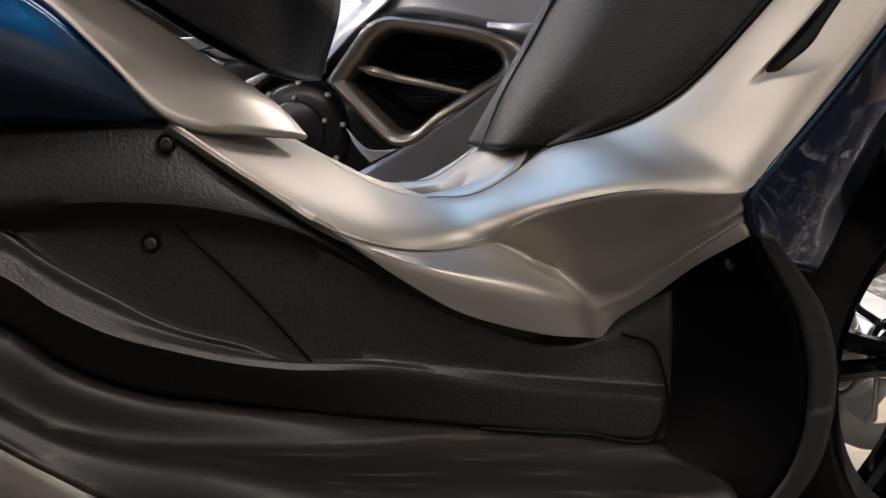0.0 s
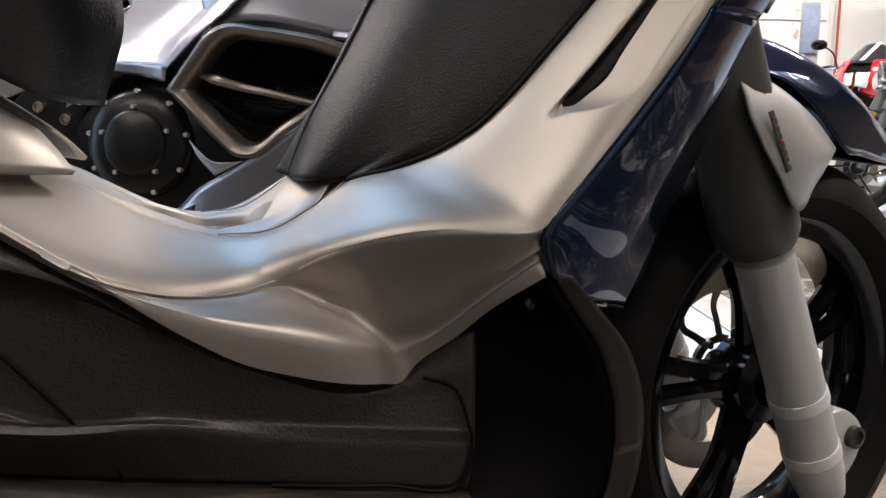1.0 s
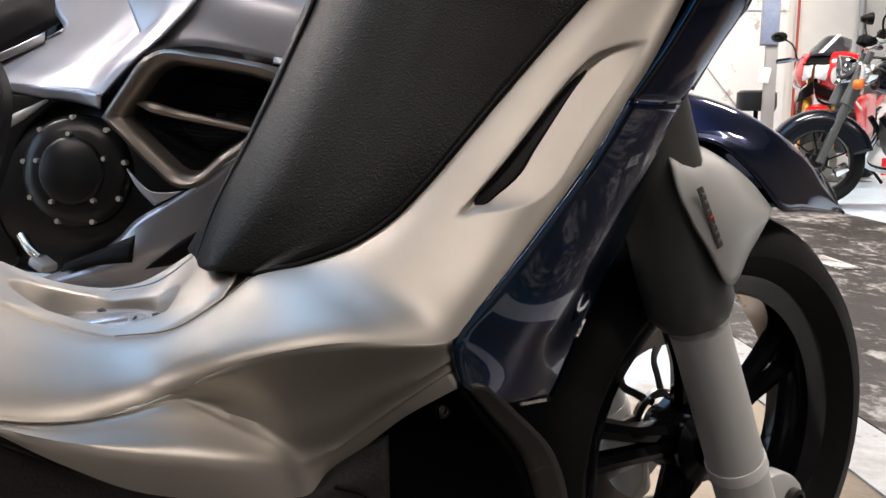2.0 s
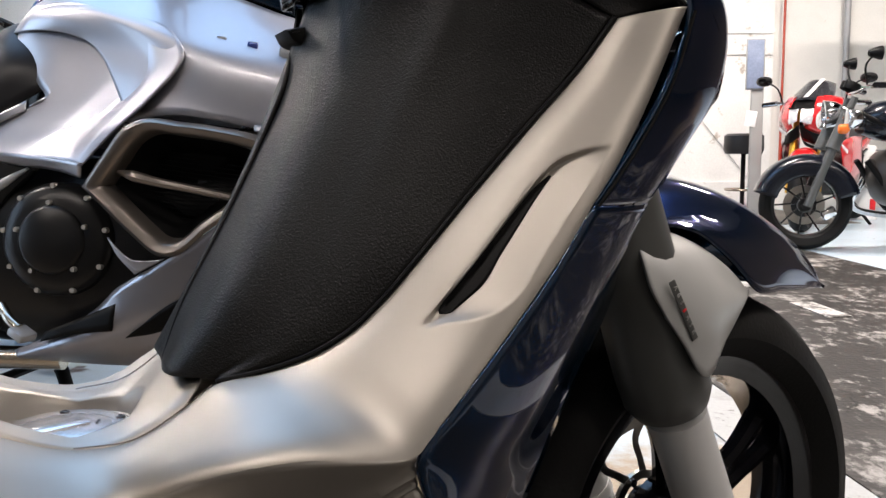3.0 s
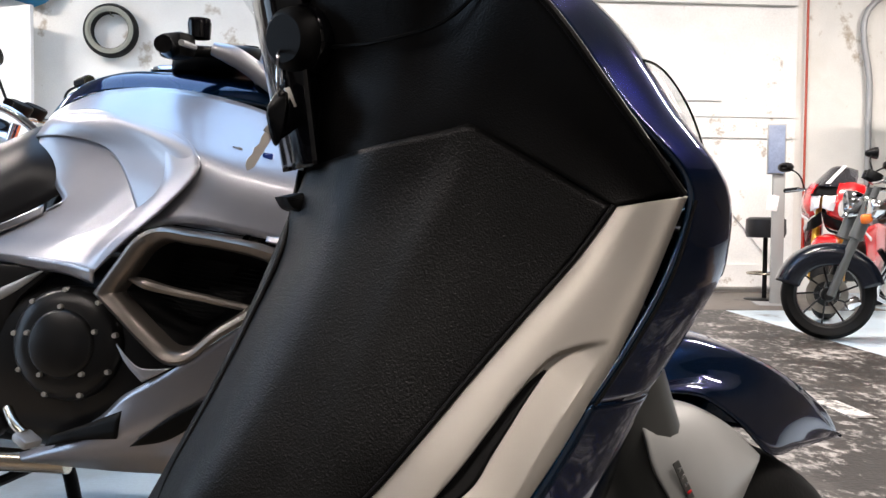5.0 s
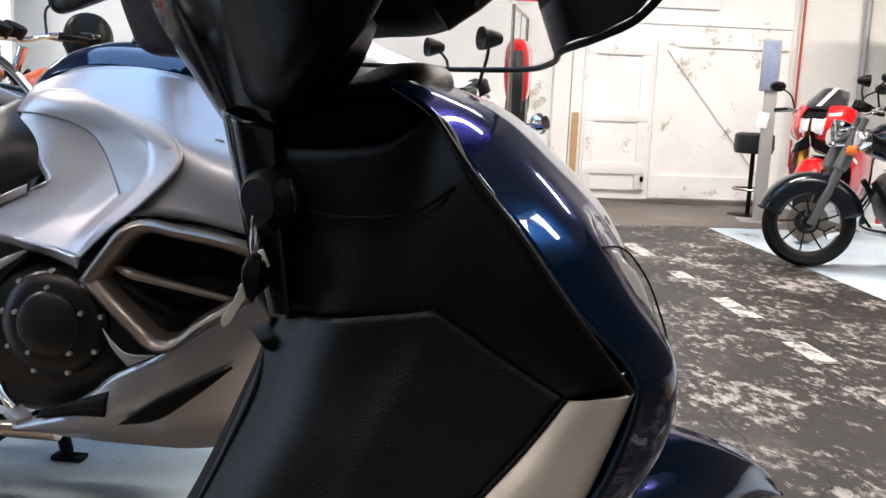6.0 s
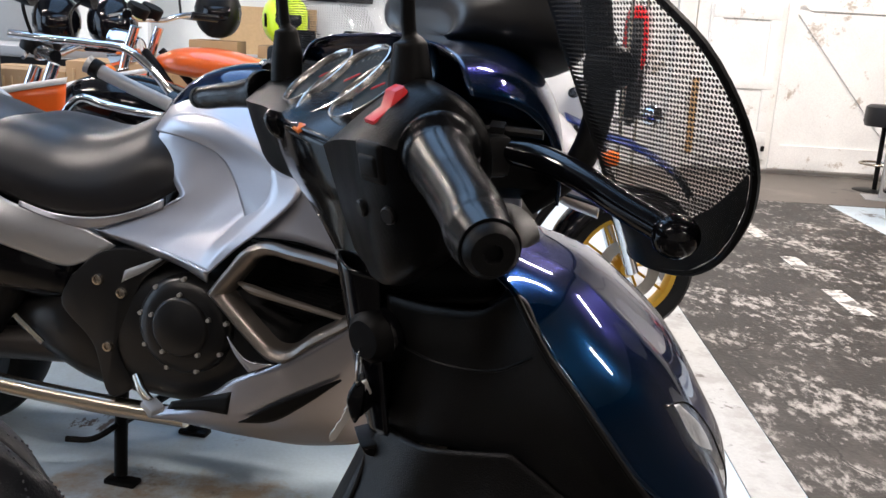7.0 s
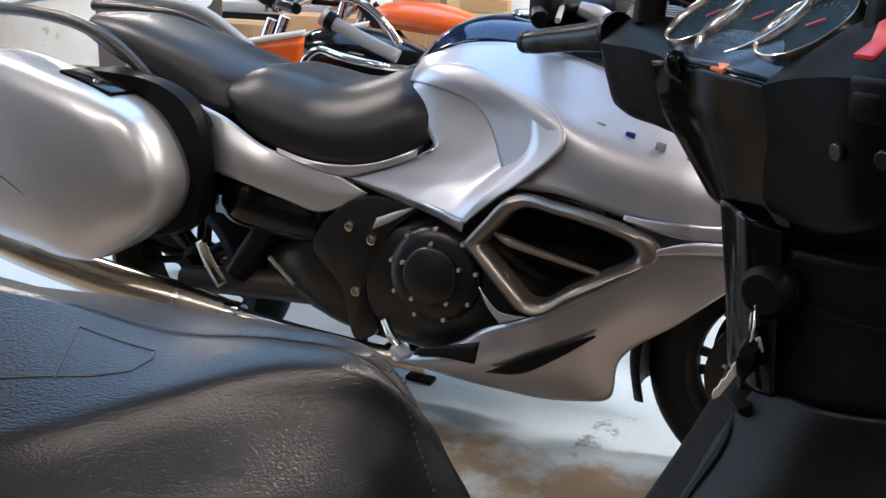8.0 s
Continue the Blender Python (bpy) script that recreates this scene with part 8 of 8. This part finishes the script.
# ---- things against the end wall ----
def wall_tyre():
    t = thing("spare_tyre", ROOM @ pose(-2.33, BACK - 0.075, 2.38, 90, 0, 0), "worn motorcycle tyre hung on the wall", "tyre")
    part("carcass", lathe([(0.165, -0.05), (0.19, -0.065), (0.225, -0.06), (0.245, -0.02), (0.247, 0.02), (0.225, 0.06), (0.19, 0.065), (0.165, 0.05), (0.175, 0.0)], None, 48, True), RUBBER, t)
    part("bead", lathe([(0.168, 0.052), (0.185, 0.062), (0.215, 0.064), (0.190, 0.068)], None, 48, True), paint("dusty_rubber", (0.24, 0.24, 0.20), 0.8), t, "dusty pale sidewall")
    part("hook", tube([(0, 0.15, -0.07), (0, 0.15, 0.02), (0, 0.18, 0.04)], 0.008, 10, 8), STEEL, t)


def tarpaulin():
    rows = []
    for k in range(24):
        x = -5.2 + k * 0.145
        drop = float(np.interp(x, (-5.2, -4.0, -3.28, -2.96, -2.66, -2.4, -2.1, -1.8), (2.5, 2.6, 2.66, 2.55, 2.76, 2.92, 3.1, 3.3)))
        rows.append([(x + 0.05 * math.sin(j * 1.3 + k), BACK - 0.10 - 0.06 * j - 0.03 * math.sin(k * 1.7 + j), drop + j * (4.1 - drop) / 6) for j in range(7)])
    t = part("tarpaulin", grid_mesh(bmesh.new(), rows), TARP, None, "", 0.004)
    t.matrix_world = ROOM
    tagged(t, "blue tarpaulin slung under the roof along the wall", "tarpaulin")


def side_door():
    d = thing("door_3", ROOM, "plain white door standing ajar by the wall", "door")
    tagged(d, kind="structure")
    part("door_leaf", box(0.46, 0.04, 2.54, pose(-3.14, BACK - 0.22, 1.275, 0, 0, -28), 0.004), TIMBER_WHITE, d)
    part("door_frame", slab(-3.48, -3.38, BACK - 0.14, BACK - 0.003, 0, 2.65), DARK_WALL, d)
    part("handle", tube([(-3.02, BACK - 0.30, 1.02), (-3.03, BACK - 0.34, 1.02), (-3.10, BACK - 0.33, 1.02)], 0.009, 10, 8), STEEL, d)


def display_post():
    p = thing("display_stand", pose(4.06, 7.15, 0, 0, 0, -18), "grey metal poster stand with a blue-grey leaflet board", "display stand")
    part("base", box(0.34, 0.30, 0.012, pose(0, 0, 0.006), 0.004), ALLOY, p)
    part("post", box(0.10, 0.05, 1.44, pose(0, 0, 0.73), 0.008), FORK_GREY, p)
    part("poster", box(0.13, 0.02, 0.40, pose(-0.03, -0.045, 1.31, 0, 0, 0), 0.004), POSTER, p, "grey-blue poster")
    part("poster_frame", box(0.15, 0.014, 0.42, pose(-0.03, -0.036, 1.31), 0.004), FORK_GREY, p)
    part("clip", box(0.09, 0.006, 0.13, pose(-0.05, -0.03, 0.86, 0, 8, 0), 0.001), SIGN_WHITE, p, "white price card")


def bar_stool():
    st = thing("bar_stool", pose(4.17, 7.55, 0), "black bar stool with chrome foot ring", "stool")
    part("foot", lathe([(0.0, 0.02), (0.17, 0.012), (0.18, 0.004), (0.18, 0.0)], None, 32), DARK, st)
    part("column", tube([(0, 0, 0.01), (0, 0, 0.3), (0, 0, 0.58)], 0.02, 8, 14), DARK, st)
    part("foot_ring", tube([(0.15 * math.cos(a), 0.15 * math.sin(a), 0.24) for a in np.linspace(0, 2 * math.pi, 12, endpoint=False)], 0.010, 40, 8, True), STEEL, st)
    part("seat", lathe([(0.0, 0.74), (0.14, 0.74), (0.17, 0.72), (0.175, 0.60), (0.16, 0.56), (0.0, 0.56)], None, 32), VINYL_PLAIN, st)


def helmet(x, y, z, mt, turn, label):
    h = thing("helmet", pose(x, y, z, 0, 0, turn), label, "helmet", "helmets on the shelf")
    part("shell", body([(-0.15, 0, 0.13, 0.02, 0.02, 2), (-0.13, 0, 0.13, 0.085, 0.09, 2.1), (-0.05, 0, 0.14, 0.125, 0.135, 2.2), (0.05, 0, 0.14, 0.12, 0.135, 2.2), (0.12, 0, 0.11, 0.09, 0.105, 2.3), (0.15, 0, 0.08, 0.05, 0.06, 2.2)], 24, 24), mt, h)
    part("visor", sheet([[(0.155 - 0.10 * (y2 / 0.12) ** 2, y2, 0.17), (0.165 - 0.10 * (y2 / 0.12) ** 2, y2, 0.13), (0.160 - 0.10 * (y2 / 0.12) ** 2, y2, 0.10)] for y2 in np.linspace(-0.12, 0.12, 9)], 6, 2), GLOSS, h, "dark visor", 0.003)


def riding_suit():
    """A leather suit on a hanger, built as one plain hanging form."""
    leather_black = leather("black_leather", (0.012, 0.012, 0.013), 0.32, 0.0004, 160)
    g = thing("leather_suit", pose(1.86, 7.05, 0, 0, 0, -20), "black and red leather riding suit on a rail", "clothing")
    part("jacket", body_v([(-0.26, 0, 1.32, 0.05, 0.05, 2.4), (-0.18, 0, 1.26, 0.09, 0.15, 2.6), (-0.06, 0, 1.16, 0.10, 0.26, 2.8), (0.06, 0, 1.16, 0.10, 0.26, 2.8), (0.18, 0, 1.26, 0.09, 0.15, 2.6), (0.26, 0, 1.32, 0.05, 0.05, 2.4)], 30, 20), RED_PAINT, g, "red leather upper")
    part("trousers", body([(-0.08, 0.0, 0.78, 0.10, 0.20, 2.6), (0.0, 0, 0.78, 0.16, 0.28, 2.8), (0.08, 0, 0.78, 0.10, 0.20, 2.6)], 14, 20), leather_black, g, "black leather lower")
    part("sleeve", tube([(0, -0.24, 1.30), (0.02, -0.29, 1.10), (0.03, -0.27, 0.86)], [0.06, 0.055, 0.04], 20, 14), leather_black, g)
    part("sleeve", tube([(0, 0.24, 1.30), (0.02, 0.29, 1.10), (0.03, 0.27, 0.86)], [0.06, 0.055, 0.04], 20, 14), leather_black, g)
    part("hanger_rail", add(tube([(0, 0, 1.42), (0, 0, 1.62)], 0.006, 4, 8), tube([(0, -0.5, 1.62), (0, 0.5, 1.62)], 0.014, 6, 10), tube([(0, -0.5, 0.01), (0, -0.5, 1.62)], 0.014, 6, 10), tube([(0, 0.5, 0.01), (0, 0.5, 1.62)], 0.014, 6, 10)), STEEL, g, "steel clothes rail")


def back_corner():
    """Boxes, shelf with helmets, boards and a cupboard beyond the parked machines."""
    def carton(x, y, sx, sy, sz, turn, z=0.0):
        c = thing("cardboard_box", pose(x, y, z, 0, 0, turn), "plain brown cardboard box with ribbed flaps", "box", "cardboard boxes")
        part("carton", box(sx, sy, sz, pose(0, 0, sz / 2), 0.006), CARD, c)
        part("tape", box(sx * 0.99, 0.05, 0.002, pose(0, 0, sz + 0.001)), WOOD, c)
        for k in range(12):
            part("rib", box(0.012, 0.006, sz * 0.92, pose(-sz * 0 - sx * 0.46 + k * sx * 0.0836, -sy / 2 - 0.002, sz / 2), 0.002), WOOD, c)
    carton(-1.05, 4.62, 0.9, 0.4, 0.92, 4)
    carton(-1.75, 4.70, 0.5, 0.4, 0.86, -6)
    carton(-0.35, 4.66, 0.5, 0.4, 0.70, 8)
    sh = thing("work_bench", pose(-1.35, 5.25, 0, 0, 0, -3), "long workbench with a pale top and dark front", "bench")
    part("top", box(2.9, 0.62, 0.05, pose(0, 0, 0.925), 0.006), ALLOY, sh)
    part("front", box(2.8, 0.05, 0.30, pose(0, -0.27, 0.74), 0.004), DARK, sh)
    for x in (-1.3, 0, 1.3):
        part("leg", box(0.07, 0.07, 0.90, pose(x, 0.2, 0.45), 0.006), DARK_ALLOY, sh)
        part("leg", box(0.07, 0.07, 0.90, pose(x, -0.2, 0.45), 0.006), DARK_ALLOY, sh)
    helmet(-1.80, 5.12, 0.952, GLOSS, -70, "gloss black full-face helmet on the bench")
    helmet(-1.50, 5.12, 0.952, GLOSS, -60, "gloss black helmet with a yellow flash")
    helmet(-0.93, 5.14, 1.04, DARK, -80, "matt black helmet on a box")
    helmet(-0.56, 5.14, 1.02, paint("fluorescent_yellow", (0.62, 0.85, 0.02), 0.4), -75, "fluorescent yellow helmet on the bench")
    for x in (-0.93, -0.56):
        b = part("parts_box", box(0.26, 0.26, 0.08 if x < -0.8 else 0.068, pose(x, 5.14, 0.9515 + (0.04 if x < -0.8 else 0.034)), 0.004), CARD)
        tagged(b, "low brown parts box on the bench", "box")
    pn = thing("exhibition_board", pose(-2.10, 4.35, 0, 0, 0, 8), "dark grey exhibition board with a white round sticker", "board")
    part("panel", box(0.62, 0.05, 1.30, pose(0, 0, 0.68), 0.01), DARK_WALL, pn)
    part("foot", box(0.66, 0.30, 0.03, pose(0, 0, 0.015), 0.006), DARK, pn)
    part("sticker", lathe([(0.0, 0.004), (0.07, 0.004), (0.07, 0.0)], tilted((0.21, -0.025, 1.0), (0, -1, 0)), 28), SIGN_WHITE, pn)
    cb = thing("cupboard", pose(-2.55, 6.0, 0, 0, 0, -4), "pale grey steel cupboard", "cupboard")
    part("carcass", box(0.9, 0.5, 1.5, pose(0, 0, 0.75), 0.008), FORK_GREY, cb)
    for x in (-0.225, 0.225):
        dd = part("door", box(0.43, 0.02, 1.42, pose(x, -0.262, 0.75), 0.004), FORK_GREY, cb)
        part("handle", box(0.015, 0.02, 0.12, pose(x * 0.2, -0.28, 0.8), 0.004), STEEL, dd)
    nb = thing("notice_board", ROOM @ pose(-1.25, BACK - 0.02, 1.72), "white wall chart in a dark frame", "board")
    part("frame", box(0.62, 0.03, 0.75, None, 0.004), DARK, nb)
    part("sheet", box(0.54, 0.01, 0.55, pose(0, -0.018, -0.06), 0.001), SIGN_WHITE, nb)
    part("picture", box(0.54, 0.01, 0.10, pose(0, -0.018, 0.29), 0.001), DARK_ALLOY, nb)
    for k in range(3):
        part("text_bar", box(0.36, 0.004, 0.012, pose(0, -0.024, 0.14 - k * 0.05)), RED if k == 0 else ALLOY, nb)
    ply = part("plywood_sheet", box(0.9, 0.02, 1.25, pose(-1.9, BACK - 0.14, 0.64, -6, 0, 0), 0.002), WOOD)
    ply.matrix_world = ROOM
    tagged(ply, "sheet of bare plywood leaning on the wall", "plywood")


def shelf_unit():
    u = thing("shelf_unit", ROOM @ pose(5.35, 7.2, 0, 0, 0, 0), "white display shelves with parts and packets", "shelves")
    for x in (-0.55, 0.55):
        part("upright", box(0.04, 0.4, 2.4, pose(x, 0, 1.2), 0.004), SIGN_WHITE, u)
    for z in (0.15, 0.65, 1.15, 1.65, 2.15):
        part("shelf", box(1.06, 0.4, 0.03, pose(0, 0, z), 0.004), SIGN_WHITE, u)
    part("back_board", box(1.06, 0.02, 2.4, pose(0, 0.2, 1.2)), SIGN_WHITE, u)
    rnd = random.Random(4)
    for z in (0.15, 0.65, 1.15, 1.65):
        for k in range(6):
            h = rnd.uniform(0.10, 0.26)
            pk = thing("packet", ROOM @ pose(5.35 - 0.42 + k * 0.17, 7.12, z + 0.016), "small boxed spare part on the shelf", "box", "packets on the shelves")
            part("carton", box(0.12, 0.14, h, pose(0, 0, h / 2), 0.004), rnd.choice((SIGN_WHITE, BRIGHT_BLUE, CARD, RED, ALLOY)), pk)


def warning_block():
    w = thing("warning_block", pose(4.97, 7.02, 0, 0, 0, -25), "white plastic barrier block with red ends", "barrier")
    part("block", box(0.22, 0.12, 0.62, pose(0, 0, 0.32), 0.02), WHITE_PLASTIC, w)
    for x in (-0.095, 0.095):
        part("red_band", box(0.05, 0.128, 0.16, pose(x, 0, 0.10), 0.01), RED, w)
    part("foot", box(0.26, 0.16, 0.03, pose(0, 0, 0.015), 0.008), WHITE_PLASTIC, w)


wall_tyre()
warning_block()
tarpaulin()
side_door()
display_post()
bar_stool()
riding_suit()
back_corner()
shelf_unit()
